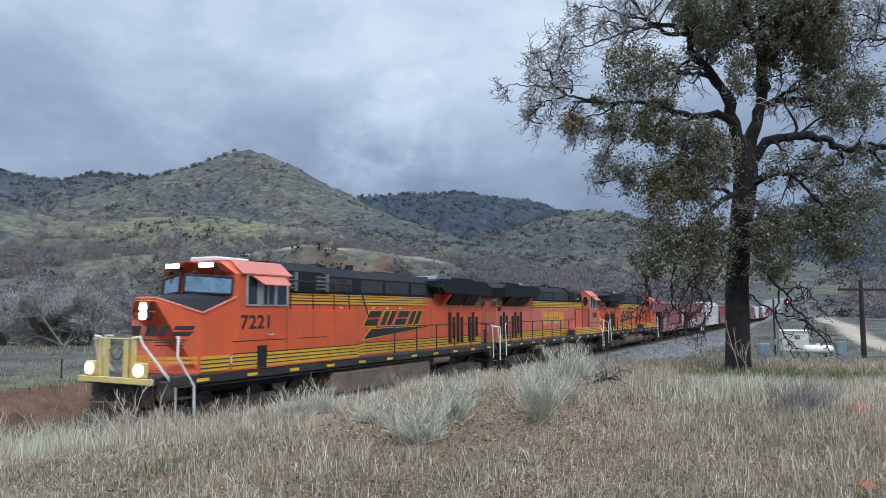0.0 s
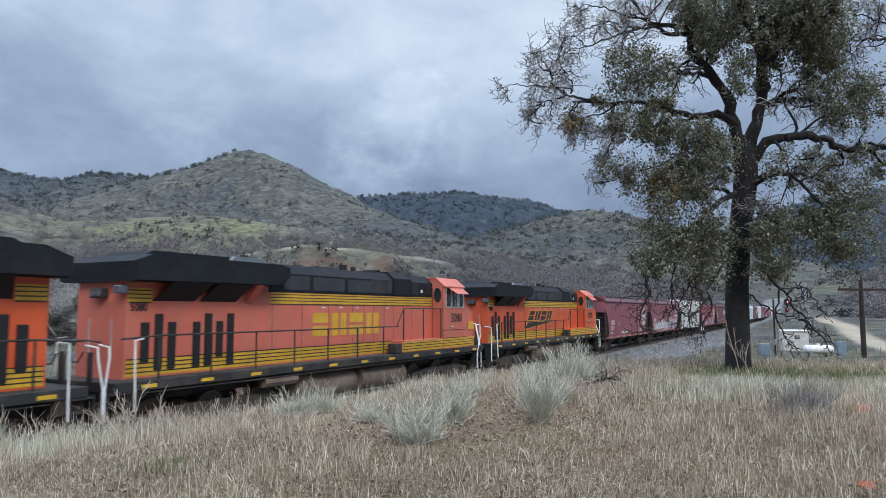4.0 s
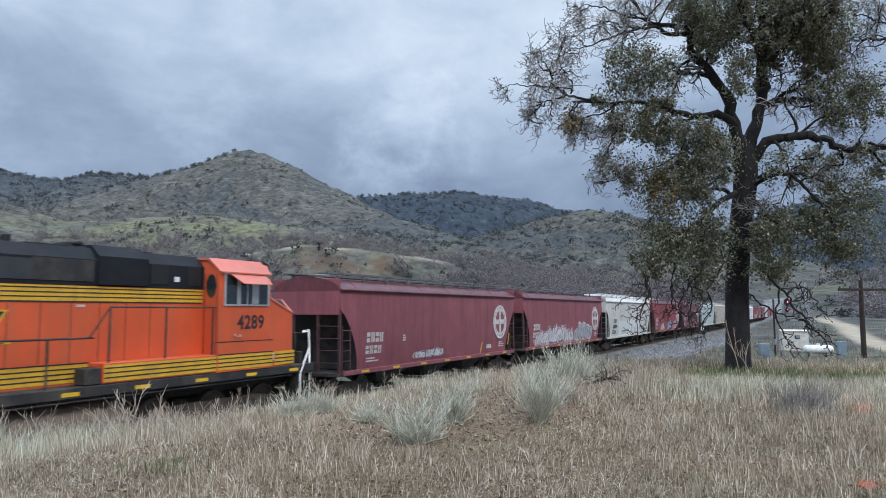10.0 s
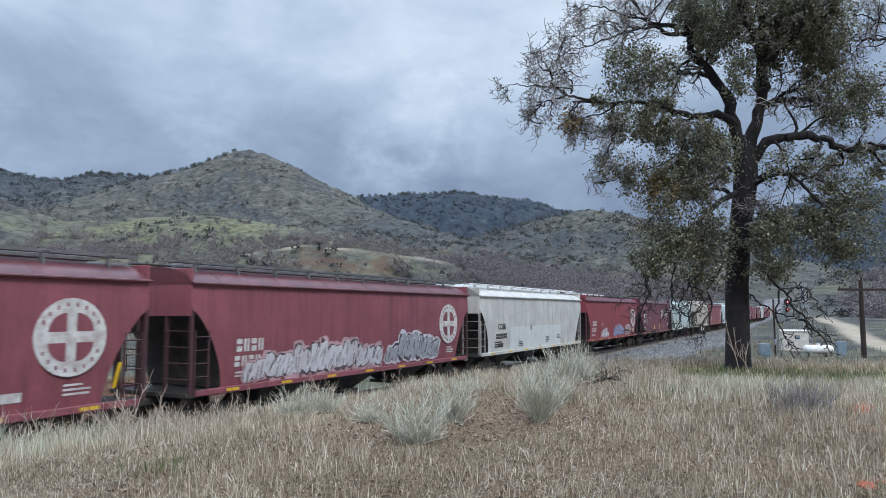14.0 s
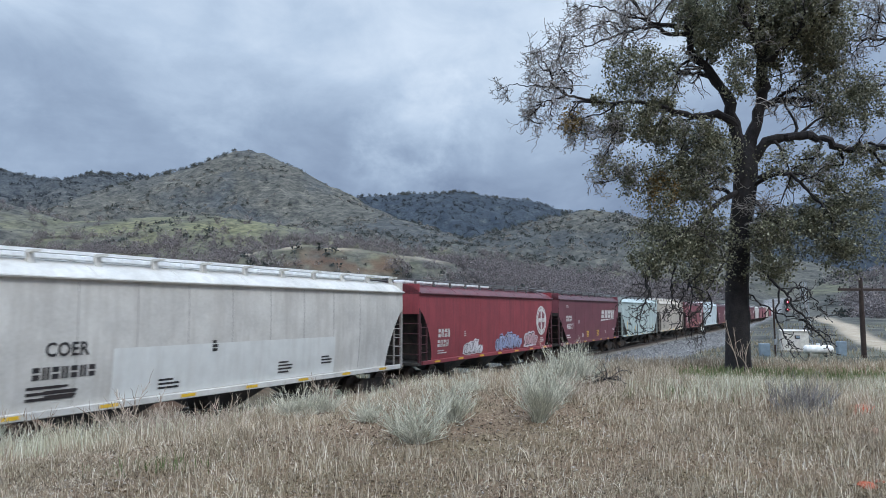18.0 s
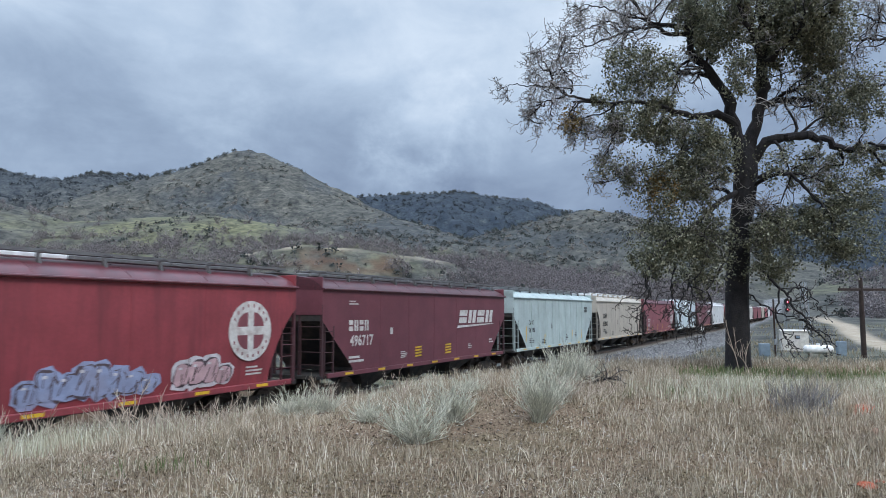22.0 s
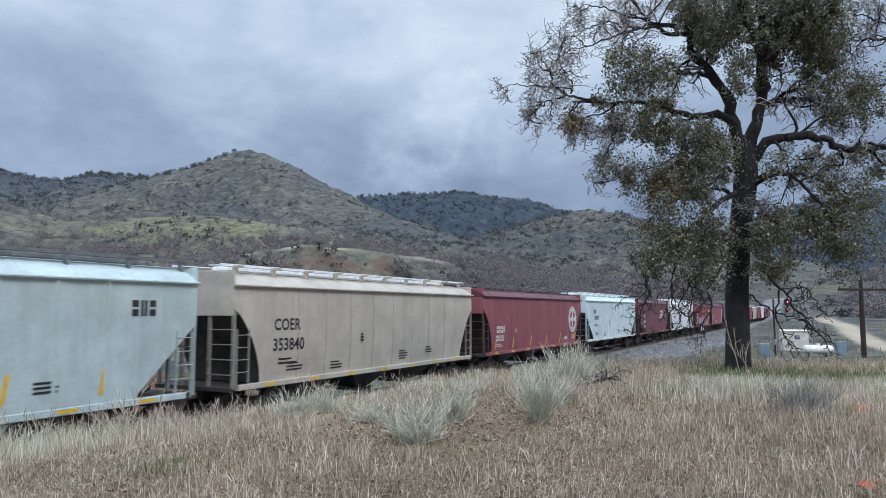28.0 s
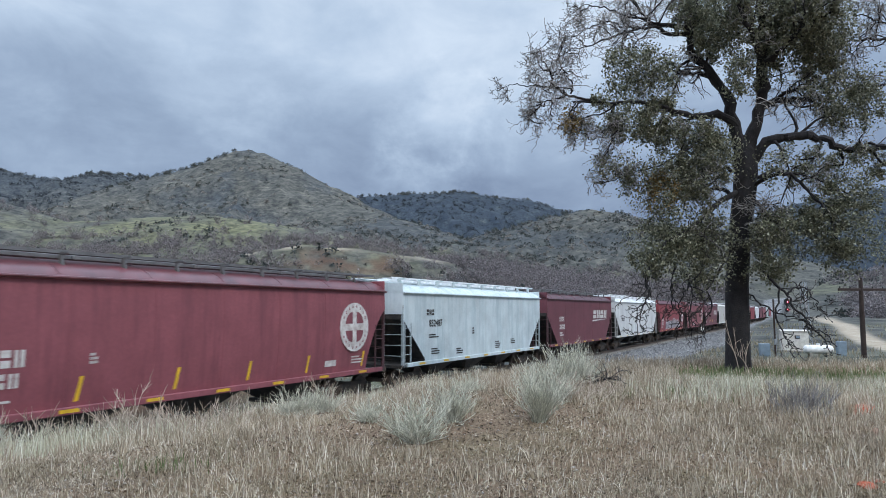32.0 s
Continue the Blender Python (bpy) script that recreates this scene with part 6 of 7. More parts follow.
    limb(0.032, 0.01, (0.73, -1.1, 2.45), (0.58, -1.1, 1.7), (0.82, -1.1, 1.13), (0.99, -1.1, 0.86), (1.32, -1.1, 0.8))
    limb(0.028, 0.01, (1.44, -1.1, 1.52), (1.87, -1.1, 1.1), (2, -1.1, 0.66))
    limb(0.042, 0.012, (-0.39, -0.4, 3.42), (-0.69, -0.6, 2.9), (-0.95, -0.7, 2.62), (-1.12, -0.8, 2.37), (-0.99, -0.9, 1.93), (-1.31, -0.9, 1.52), (-1.21, -0.9, 1.03))
    limb(0.036, 0.011, (-1.26, -0.8, 2.92), (-1.73, -1, 2.45), (-2, -1.1, 2), (-1.92, -1.1, 1.7), (-2.18, -1.1, 1.22))
    limb(0.036, 0.011, (-2.08, -1.2, 3.05), (-2.27, -1.3, 2.44), (-2.22, -1.3, 1.92), (-2.38, -1.3, 1.55))
    limb(0.036, 0.011, (-2.63, -1.3, 3.34), (-2.97, -1.4, 2.74), (-2.84, -1.4, 2.29), (-3.15, -1.4, 1.7), (-3.01, -1.4, 1.26))
    limb(0.03, 0.01, (-1.71, -1, 2.91), (-1.54, -1, 2.3), (-1.71, -1, 1.7), (-1.6, -1, 1.1))
    limb(0.05, 0.015, (-0.57, -0.2, 7.39), (-0.9, -0.6, 6.73), (-1.58, -0.9, 6.26), (-2.32, -1, 5.84), (-3.28, -1.1, 5.51), (-3.99, -1.2, 5.26))
    limb(0.035, 0.012, (-3.51, -1, 7.5), (-3.81, -1.2, 6.97), (-3.69, -1.3, 6.4), (-4.08, -1.3, 5.78))
    P1, R1 = np.array(P1), np.array(R1)
    # branches, twigs and twiglets
    at, way, rad, t = sprout(P1, R1, 10, rng, .22)
    low = at[:, 2] < 5.0
    P2, R2 = grow(at, way, rng.uniform(.6, 1.6, len(at)) * np.where(low, .55, 1) * np.clip(rad / .05, .42, 1), 8, rng, .34, .03, np.minimum(rad * .6, .050), .013)
    at, way, rad, t = sprout(P2, R2, 7, rng, .2)
    few = (at[:, 2] > 3.6) | (rng.uniform(0, 1, len(at)) < np.where(at[:, 0] > .3, .09, .20))
    at, way, rad = at[few], way[few], rad[few]
    P3, R3 = grow(at, way, rng.uniform(.35, 1.0, len(at)) * np.clip(rad / .018, .55, 1), 7, rng, .36, .04, np.minimum(rad * .65, .018), .008)
    at, way, rad, t = sprout(P3, R3, 3, rng, .2)
    P4, R4 = grow(at, way, rng.uniform(.12, .38, len(at)), 5, rng, .55, .05, np.full(len(at), .0075), .005)
    at, way, rad, t = sprout(P4, R4, 1, rng, .3)
    P5, R5 = grow(at, way, rng.uniform(.06, .16, len(at)), 3, rng, .5, .03, np.full(len(at), .0065), .0045)
    vs, fs = tubes((P2, R2), 5)
    tagged(part("branch_mass", raw_mesh("branch_mass", vs, fs, M_BARK, True), None, ob), kind="stuff")
    for low, mat, label in ((False, M_TWIG, "fine grey leafless twigs"), (True, M_DARKTWIG, "crooked dark drooping twigs")):
        allv, allf, o = [], [], 0
        for P, R in ((P3, R3), (P4, R4), (P5, R5)):
            mask = (P[:, 0, 2] < 3.9) == low
            v, f = tubes((P[mask], R[mask] * (1.25 if low else 1.0)), 3)
            allv.append(v)
            allf.append(f + o)
            o += len(v)
        tagged(part("twig_mass", raw_mesh("twig_mass", np.concatenate(allv), np.concatenate(allf), mat), None, ob, label), kind="stuff")
    # leaf clumps: number of leaves, living or dead, centre, half sizes
    twig = np.concatenate([P4[:, 1:].reshape(-1, 3), P5.reshape(-1, 3), P3[:, 2:].reshape(-1, 3)])

    def clump(count, dead, c, half):
        count = int(count * (1.9 if c[2] > 8.6 else 1.15 if c[0] > 1.1 else 1.45))
        u = (twig - np.array(c)) / np.array(half)
        inside = np.where((u ** 2).sum(1) < 1.25)[0]
        take = int(count * .6) if len(inside) > 40 else 0
        a = twig[rng.choice(inside, take)] + rng.normal(scale=.045, size=(take, 3)) if take else np.zeros((0, 3))
        # hanging tufts fill the heart of the clump
        k = max(8, count // 75)
        q = rng.normal(size=(k, 3))
        q *= (rng.uniform(0, 1, (k, 1)) ** .4) / np.linalg.norm(q, axis=1, keepdims=True)
        q = np.array(c) + q * np.array(half)
        b = np.repeat(q, max(1, (count - take) // k), axis=0)
        b = b + rng.normal(scale=(.10, .10, .12), size=b.shape)
        v, f = leaves(np.concatenate([a, b]), .076, rng)
        tagged(part("leaf_clump", raw_mesh("leaf_clump", v, f, M_RUSTLEAF if dead else M_OAKLEAF), None, ob, "rust-brown dead leaves" if dead else ""), kind="stuff")
    clump(14979, 0, (0.96, -0.3, 10.3), (2.48, 1.63, 1.4))
    clump(6020, 0, (2.13, -0.8, 9.59), (1.2, 0.92, 0.99))
    clump(3044, 0, (-0.64, 0.2, 10.69), (0.72, 0.61, 0.74))
    clump(1603, 0, (0.58, -0.3, 8.79), (0.96, 0.65, 0.59))
    clump(3092, 0, (-2.87, -1, 8.46), (1.12, 0.73, 0.63))
    clump(2147, 0, (-2.96, -1, 7.74), (1.25, 0.71, 0.43))
    clump(2834, 0, (-3.06, -1, 7.02), (0.99, 0.65, 0.56))
    clump(3141, 0, (-1.69, -0.6, 6.73), (1.36, 0.77, 0.46))
    clump(4965, 0, (-1.17, -0.4, 6.05), (1.28, 0.85, 0.74))
    clump(3998, 0, (-2.23, -0.9, 5.24), (1.15, 0.83, 0.83))
    clump(2486, 0, (-0.56, -0.5, 6.43), (0.72, 0.58, 0.66))
    clump(2726, 0, (-2.72, -1.1, 3.51), (0.77, 0.65, 0.79))
    clump(3921, 0, (-1.89, -1.1, 3.36), (1.04, 0.73, 0.69))
    clump(1965, 0, (-2.02, -0.9, 4.3), (0.88, 0.65, 0.66))
    clump(3281, 0, (-0.82, -0.6, 3.71), (0.61, 0.77, 1.24))
    clump(522, 0, (-1.08, -0.7, 2.62), (0.48, 0.5, 0.41))
    clump(2733, 0, (3.1, -0.6, 7.62), (0.83, 0.71, 0.86))
    clump(2559, 0, (3.54, -0.8, 7.8), (0.8, 0.75, 0.99))
    clump(1739, 0, (1.3, -0.7, 5.91), (1.12, 0.73, 0.63))
    clump(1764, 0, (2.98, -0.9, 5.71), (0.96, 0.68, 0.66))
    clump(8292, 0, (2.62, -1.1, 4.05), (1.2, 1.04, 1.29))
    clump(2664, 0, (3.04, -1, 4.99), (0.8, 0.65, 0.74))
    clump(4008, 0, (1.03, -0.9, 3.76), (0.99, 0.75, 0.79))
    clump(1375, 0, (0.67, -0.8, 3.0), (0.72, 0.52, 0.53))
    clump(926, 0, (-0.14, -0.8, 8.37), (0.45, 0.5, 0.66))
    clump(1243, 0, (2.34, -0.6, 8.35), (0.72, 0.58, 0.66))
    clump(588, 0, (-3.43, -1.1, 5.67), (0.96, 0.58, 0.41))
    clump(2600, 0, (-.35, -.4, 9.9), (.62, .6, .85))
    clump(1100, 1, (-2.4, -1.0, 5.1), (.5, .5, .5))
    clump(420, 1, (-4.8, -1.3, 6.95), (.30, .3, .42))
    clump(200, 0, (-4.6, -1.3, 6.7), (.30, .3, .4))
    return ob


oak()


# ---- grass, shrubs and litter on the terrace ----
M_STRAW = leaf_material("dry_straw_grass", (0.21, 0.155, 0.100), (0.56, 0.475, 0.36), 0.8, 0.12, (0.84, 0.77, 0.66))
M_STUBBLE = leaf_material("brown_dead_stems", (0.080, 0.055, 0.034), (0.37, 0.305, 0.205), 0.85, 0.1, (0.74, 0.68, 0.54))
M_SAGE = leaf_material("grey_green_shrub", (0.36, 0.355, 0.275), (0.76, 0.745, 0.62), 0.85, 0.15, (0.92, 0.90, 0.80))
M_PALEGRASS = leaf_material("pale_greenish_tall_grass", (0.32, 0.31, 0.21), (0.74, 0.72, 0.56), 0.8, 0.25, (0.95, 0.93, 0.84))
M_GREEN = leaf_material("fresh_green_grass", (0.075, 0.115, 0.035), (0.17, 0.215, 0.085), 0.7, 0.3)
M_DARKBUSH = leaf_material("dark_grey_dead_shrub", (0.11, 0.105, 0.105), (0.30, 0.285, 0.28), 0.9, 0.0)
M_THORN = leaf_material("tan_bare_weed_stems", (0.26, 0.19, 0.14), (0.58, 0.49, 0.40), 0.85, 0.0)
M_LITTER = leaf_material("dead_leaf_litter", (0.055, 0.034, 0.020), (0.27, 0.195, 0.125), 0.9, 0.0, (0.46, 0.385, 0.29))
GRNG = np.random.default_rng(5)


def blades(x, y, z, tall, wide, lean, rng):
    """Curved grass blades: arrays of places and heights."""
    n = len(x)
    a, b = rng.uniform(0, math.tau, n), rng.uniform(0, math.tau, n)
    base = np.stack([x, y, z], -1)
    side = np.stack([np.cos(a), np.sin(a), np.zeros(n)], -1) * wide[:, None]
    bend = np.stack([np.cos(b), np.sin(b), np.zeros(n)], -1) * (tall * lean)[:, None]
    up = np.stack([np.zeros(n), np.zeros(n), tall], -1)
    m = base + up * .55 + bend * .3
    tip = base + up * (1 - .25 * lean[:, None]) + bend
    V = np.stack([base - side, base + side, m + side * .7, m - side * .7, tip], 1)
    o = np.arange(n)[:, None] * 5
    F = np.concatenate([o + np.array([[0, 1, 2]]), o + np.array([[0, 2, 3]]), o + np.array([[3, 2, 4]])], 1).reshape(-1, 3)
    return V.reshape(-1, 3), F


def field(n, y0, y1, spread=0.74):
    """Places on the terrace, thicker close to the eye."""
    y = y0 * (y1 / y0) ** GRNG.uniform(0, 1, n)
    x = y * GRNG.uniform(-spread, spread, n)
    z, cover, road, k = terrain(x, y)
    s, q = x * DX + y * DY, -x * DY + y * DX - OFFSET
    ok = (k > .35) & (q < -3.0)
    return x[ok], y[ok], z[ok], k[ok], q[ok]


def lawn(x, y):
    """Share of short green grass in the shade of the oak."""
    return np.clip((x - 5.2) / 1.2, 0, 1) * np.clip((y - 15.6 + .5 * vnoise(x / 1.5, y / 1.5, 49)) / .8, 0, 1) * np.clip((21 - y) / 1.5, 0, 1)


def grass():
    # tall pale straw: single stems along the edge of the terrace and in drifts
    def wanted(x, y, q):
        drift = fbm(x / 2.4, y / 2.4, 41, 3)
        edge = np.clip((q + 8.0) / 3.2, 0, 1) * np.clip((y - 7) / 3, 0, 1)
        right = np.clip((x - 2.6) / 2.2, 0, 1) * np.clip((y - 8.5) / 2.5, 0, 1)
        back = np.clip((y - 14.5) / 3, 0, 1)
        open_ = np.exp(-((x - .9) / 2.2) ** 2 - ((y - 10.3) / 2.6) ** 2)
        w = np.maximum.reduce([edge * .9, right * (.6 + .5 * drift), back * .75, .09 + .28 * np.clip((x - .8) / 1.5, 0, 1) + .55 * np.clip(drift - .15, 0, 1)])
        near = np.clip((y - 5.0) / 4.0, .40, 1) * (1 - .9 * lawn(x, y))
        return np.clip(w * (1 - .9 * open_) * near, .012, 1)
    x, y, z, k, q = field(175000, 5.0, 29)
    want = wanted(x, y, q)
    keep = GRNG.uniform(0, 1, len(x)) < want * .6
    x, y, z, want = x[keep], y[keep], z[keep], want[keep]
    tall = GRNG.uniform(.10, .36, len(x)) * (.5 + .75 * want) * (1 + .4 * (GRNG.uniform(0, 1, len(x)) > .95))
    v, f = blades(x, y, z - .02, tall, .0024 + .00017 * y + GRNG.uniform(0, .0014, len(x)), GRNG.uniform(.05, .85, len(x)) ** 1.4, GRNG)
    tagged(part("dry_grass", raw_mesh("dry_grass", v, f, M_STRAW), None), "pale dry straw grass on the terrace", "grass", kind="stuff")
    # tussocks: blades that spring from one root and arch outwards
    x, y, z, k, q = field(9000, 5.4, 27)
    want = wanted(x, y, q)
    keep = GRNG.uniform(0, 1, len(x)) < (want * .7 + .01) * np.clip((y - 6) / 5, .1, 1)
    x, y, z, want = x[keep], y[keep], z[keep], want[keep]
    n = GRNG.integers(12, 34, len(x))
    idx = np.repeat(np.arange(len(x)), n)
    big = GRNG.uniform(.18, .46, len(x)) * (.6 + .6 * want)
    tall = big[idx] * GRNG.uniform(.5, 1.1, len(idx))
    r = .05 + .08 * big[idx]
    a = GRNG.uniform(0, math.tau, len(idx))
    q0 = GRNG.uniform(0, 1, len(idx)) ** .6
    bx, by = x[idx] + np.cos(a) * q0 * r, y[idx] + np.sin(a) * q0 * r
    v, f = blades(bx, by, z[idx] - .02, tall, .0026 + .00018 * by, GRNG.uniform(.1, .6, len(idx)), GRNG)
    v = v.reshape(-1, 5, 3)
    out = np.stack([np.cos(a), np.sin(a), np.zeros(len(a))], -1) * (q0 * tall * .55)[:, None]
    v[:, 2] += out * .4
    v[:, 3] += out * .4
    v[:, 4] += out
    tagged(part("grass_tussocks", raw_mesh("grass_tussocks", v.reshape(-1, 3), f, M_STRAW), None), "pale arching tussocks of dry grass", "grass", kind="stuff")
    # tall pale greenish grass before the oak and along the brink
    x, y, z, k, q = field(120000, 9.5, 24)
    brink = fbm(x / 1.8, y / 1.8, 45, 3)
    stand = np.clip((x - 2.9 + 1.2 * brink) / 1.6, 0, 1) * np.clip((y - 11.6 - 1.6 * brink) / 1.8, 0, 1) * np.clip((16.4 - y) / 1.5, .05, 1)
    stand = np.maximum(stand, np.clip((q + 7.4 + 1.5 * brink) / 2.0, 0, 1) * (.40 + .25 * np.clip((9 - x - y * .3) / 8, 0, 1) + .8 * brink))
    keep = GRNG.uniform(0, 1, len(x)) < np.clip(stand, 0, 1) * np.clip(.5 + 1.1 * fbm(x / .7, y / .7, 46, 2), .08, 1) * np.where(x > 2.8, .85, .58)
    x, y, z = x[keep], y[keep], z[keep]
    v, f = blades(x, y, z - .02, GRNG.uniform(.18, .50, len(x)) * np.where(x > 4, np.clip((19.5 - y) / 6, .45, 1), 1.15), .0034 + .00017 * y, GRNG.uniform(.05, .7, len(x)) ** 1.3, GRNG)
    tagged(part("tall_grass", raw_mesh("tall_grass", v, f, M_PALEGRASS), None), "tall pale greenish grass by the oak and the brink", "grass", kind="stuff")
    # short brown stubble everywhere
    x, y, z, k, q = field(130000, 5.0, 20)
    keep = GRNG.uniform(0, 1, len(x)) < np.clip(.35 + .6 * fbm(x / 1.3, y / 1.3, 51, 3), .05, 1)
    x, y, z = x[keep], y[keep], z[keep]
    v, f = blades(x, y, z - .01, GRNG.uniform(.03, .16, len(x)), .0018 + .00015 * y, GRNG.uniform(.2, 1.6, len(x)), GRNG)
    tagged(part("dead_stubble", raw_mesh("dead_stubble", v, f, M_STUBBLE), None), "short brown dead stems and stubble", "grass", kind="stuff")
    # flattened straw lying over the litter
    x, y, z, k, q = field(26000, 5.0, 18)
    keep = GRNG.uniform(0, 1, len(x)) < np.clip(.25 + .9 * fbm(x / 1.7, y / 1.7, 57, 3), .04, 1)
    x, y, z = x[keep], y[keep], z[keep]
    v, f = blades(x, y, z + .01, GRNG.uniform(.03, .09, len(x)), .0020 + .00016 * y, GRNG.uniform(1.6, 3.2, len(x)), GRNG)
    tagged(part("fallen_straw", raw_mesh("fallen_straw", v, f, M_STRAW), None), "flattened pale straw over dead leaves", "grass", kind="stuff")
    # green shoots under the oak and in a few tufts
    x, y, z, k, q = field(95000, 5.5, 24)
    under = lawn(x, y) + .22 * np.exp(-((x + 3.0) / .5) ** 2 - ((y - 7.7) / .35) ** 2) + .30 * np.exp(-((x - 4.5) / 1.4) ** 2 - ((y - 14) / 1.2) ** 2)
    keep = GRNG.uniform(0, 1, len(x)) < under
    x, y, z = x[keep], y[keep], z[keep]
    v, f = blades(x, y, z, GRNG.uniform(.07, .22, len(x)), .003 + .0003 * y, GRNG.uniform(.05, .6, len(x)), GRNG)
    tagged(part("green_grass", raw_mesh("green_grass", v, f, M_GREEN), None), "fresh green grass beneath the oak", "grass", kind="stuff")
    # leaf litter and small stones
    x, y, z, k, q = field(125000, 4.8, 18)
    at = np.stack([x, y, z + .006], -1)
    n = len(at)
    a = GRNG.uniform(0, math.tau, n)
    sz = (GRNG.uniform(.007, .024, n) * (.7 + y / 22))[:, None]
    d = np.stack([np.cos(a), np.sin(a), GRNG.normal(scale=.35, size=n)], -1) * sz
    e = np.stack([-np.sin(a), np.cos(a), GRNG.normal(scale=.35, size=n)], -1) * sz * .6
    V = np.stack([at - d, at + e, at + d, at - e], 1).reshape(-1, 3)
    tagged(part("leaf_litter", raw_mesh("leaf_litter", V, np.arange(4 * n).reshape(-1, 4), M_LITTER), None), "brown dead leaves and twigs on bare earth", "leaf litter", kind="stuff")
    # pebbles
    x, y, z, k, q = field(2600, 5.0, 13)
    V, F, o = [], [], 0
    octa = np.array([(1, 0, 0), (0, 1, 0), (-1, 0, 0), (0, -1, 0), (0, 0, .6), (0, 0, -.5)])
    of = np.array([(0, 1, 4), (1, 2, 4), (2, 3, 4), (3, 0, 4), (1, 0, 5), (2, 1, 5), (3, 2, 5), (0, 3, 5)])
    for i in range(len(x)):
        V.append(octa * GRNG.uniform(.6, 1.3, (6, 3)) * GRNG.uniform(.006, .026) + (x[i], y[i], z[i] + .004))
        F.append(of + o)
        o += 6
    m = leaf_material("pale_pebbles", (0.17, 0.14, 0.115), (0.42, 0.375, 0.33), 0.9, 0.0)
    tagged(part("pebbles", raw_mesh("pebbles", np.concatenate(V), np.concatenate(F), m), None), "small pale pebbles on bare earth", "pebbles", kind="stuff")


def foot(x, y):
    return float(height(np.array([x]), np.array([y]))[0])


def stem_shrub(name, x, y, tall, wide, n, mat, label, group, seed, thick=.0035, spread=1.0, twigs=3, root=.30):
    """A shrub of many upright stems that fan out from one root and fork at the top."""
    rng = np.random.default_rng(seed)
    start = np.stack([rng.normal(scale=wide * root, size=n), rng.normal(scale=wide * root * .8, size=n), np.full(n, -.03)], -1)
    a = rng.uniform(0, math.tau, n)
    q = rng.uniform(0, 1, n) ** .7 * spread
    way = np.stack([np.cos(a) * q * wide, np.sin(a) * q * wide, np.full(n, tall)], -1)
    length = tall * rng.uniform(.45, 1.1, n) * (1.05 - .10 * q)
    P, R = grow(start, way, length, 5, rng, .15, .0, np.full(n, thick), thick * .5)
    at, way2, rad, t = sprout(P, R, twigs, rng, .35)
    way2 = way2 + np.array([0, 0, .9])
    P2, R2 = grow(at, way2, rng.uniform(.12, .30, len(at)) * tall, 4, rng, .16, -.03, np.full(len(at), thick * .7), thick * .3)
    v1, f1 = tubes((P, R), 3)
    v2, f2 = tubes((P2, R2), 3)
    ob = holder(name, pose(x, y, foot(x, y)), label, "shrub", group)
    tagged(part("stem_mass", raw_mesh("stem_mass", v1, f1, mat), None, ob), kind="stuff")
    tagged(part("shoot_mass", raw_mesh("shoot_mass", v2, f2, mat), None, ob), kind="stuff")
    return ob


grass()
SG = "grey-green shrubs on the terrace"
for i, (x, y, tall, wide, n) in enumerate(((1.42, 10.5, .95, .36, 120), (1.95, 12.4, .6, .4, 70), (2.6, 15.3, 1.0, .6, 130), (3.2, 16.4, .95, .6, 110), (-.36, 8.9, .72, .62, 120), (.15, 10.3, .68, .42, 90), (-2.6, 12.7, .62, .6, 130), (-2.15, 13.0, .5, .4, 80), (.6, 15.6, .5, .5, 70), (2.0, 15.6, .6, .5, 80), (-7.1, 10.9, .85, .7, 110), (-7.9, 11.4, .7, .6, 90), (-1.1, 10.6, .45, .4, 60))):
    stem_shrub("sage_shrub", x, y, tall, wide, n, M_SAGE, "pale grey-green shrub with upright brushy stems", SG, 100 + i, .0066, 2.0, 5, .12)
stem_shrub("dead_shrub", 5.5, 10.8, .62, .6, 130, M_DARKBUSH, "dense dark grey leafless shrub in dry grass", "", 140, .004, 1.0, 5)
def fallen_branch():
    rng = np.random.default_rng(61)
    x, y = 3.05, 14.6
    ob = holder("fallen_branch", pose(x, y, foot(x, y) + .03), "dark crooked fallen branch lying in dry grass", "branch")
    main = [(-.65, 0, .02), (-.3, .05, .10), (.05, 0, .16), (.35, -.05, .26), (.6, -.1, .22)]
    part("stem", Geo().tube(main, [.035, .032, .028, .02, .012], 7), M_BARK, ob, smooth=True)
    P, R = np.array([main]), np.array([[.035, .032, .028, .02, .012]])
    at, way, rad, t = sprout(P, R, 16, rng, .1)
    way[:, 2] = np.abs(way[:, 2]) * .6
    P, R = grow(at, way, rng.uniform(.25, .6, len(at)), 6, rng, .35, .06, np.full(len(at), .011), .005)
    v1, f1 = tubes((P, R), 4)
    at, way, rad, t = sprout(P, R, 4, rng, .2)
    P, R = grow(at, way, rng.uniform(.1, .28, len(at)), 4, rng, .4, .05, np.full(len(at), .006), .004)
    v2, f2 = tubes((P, R), 3)
    tagged(part("twig_mass", raw_mesh("twig_mass", np.concatenate([v1, v2]), np.concatenate([f1, f2 + len(v1)]), M_DARKTWIG), None, ob), kind="stuff")


fallen_branch()
stem_shrub("bare_sapling", 8.2, 19.1, 1.5, .35, 4, M_THORN, "pale leafless sapling at the foot of the oak", "", 160, .012, 1.0, 4)
BG = "bare weeds by the track"
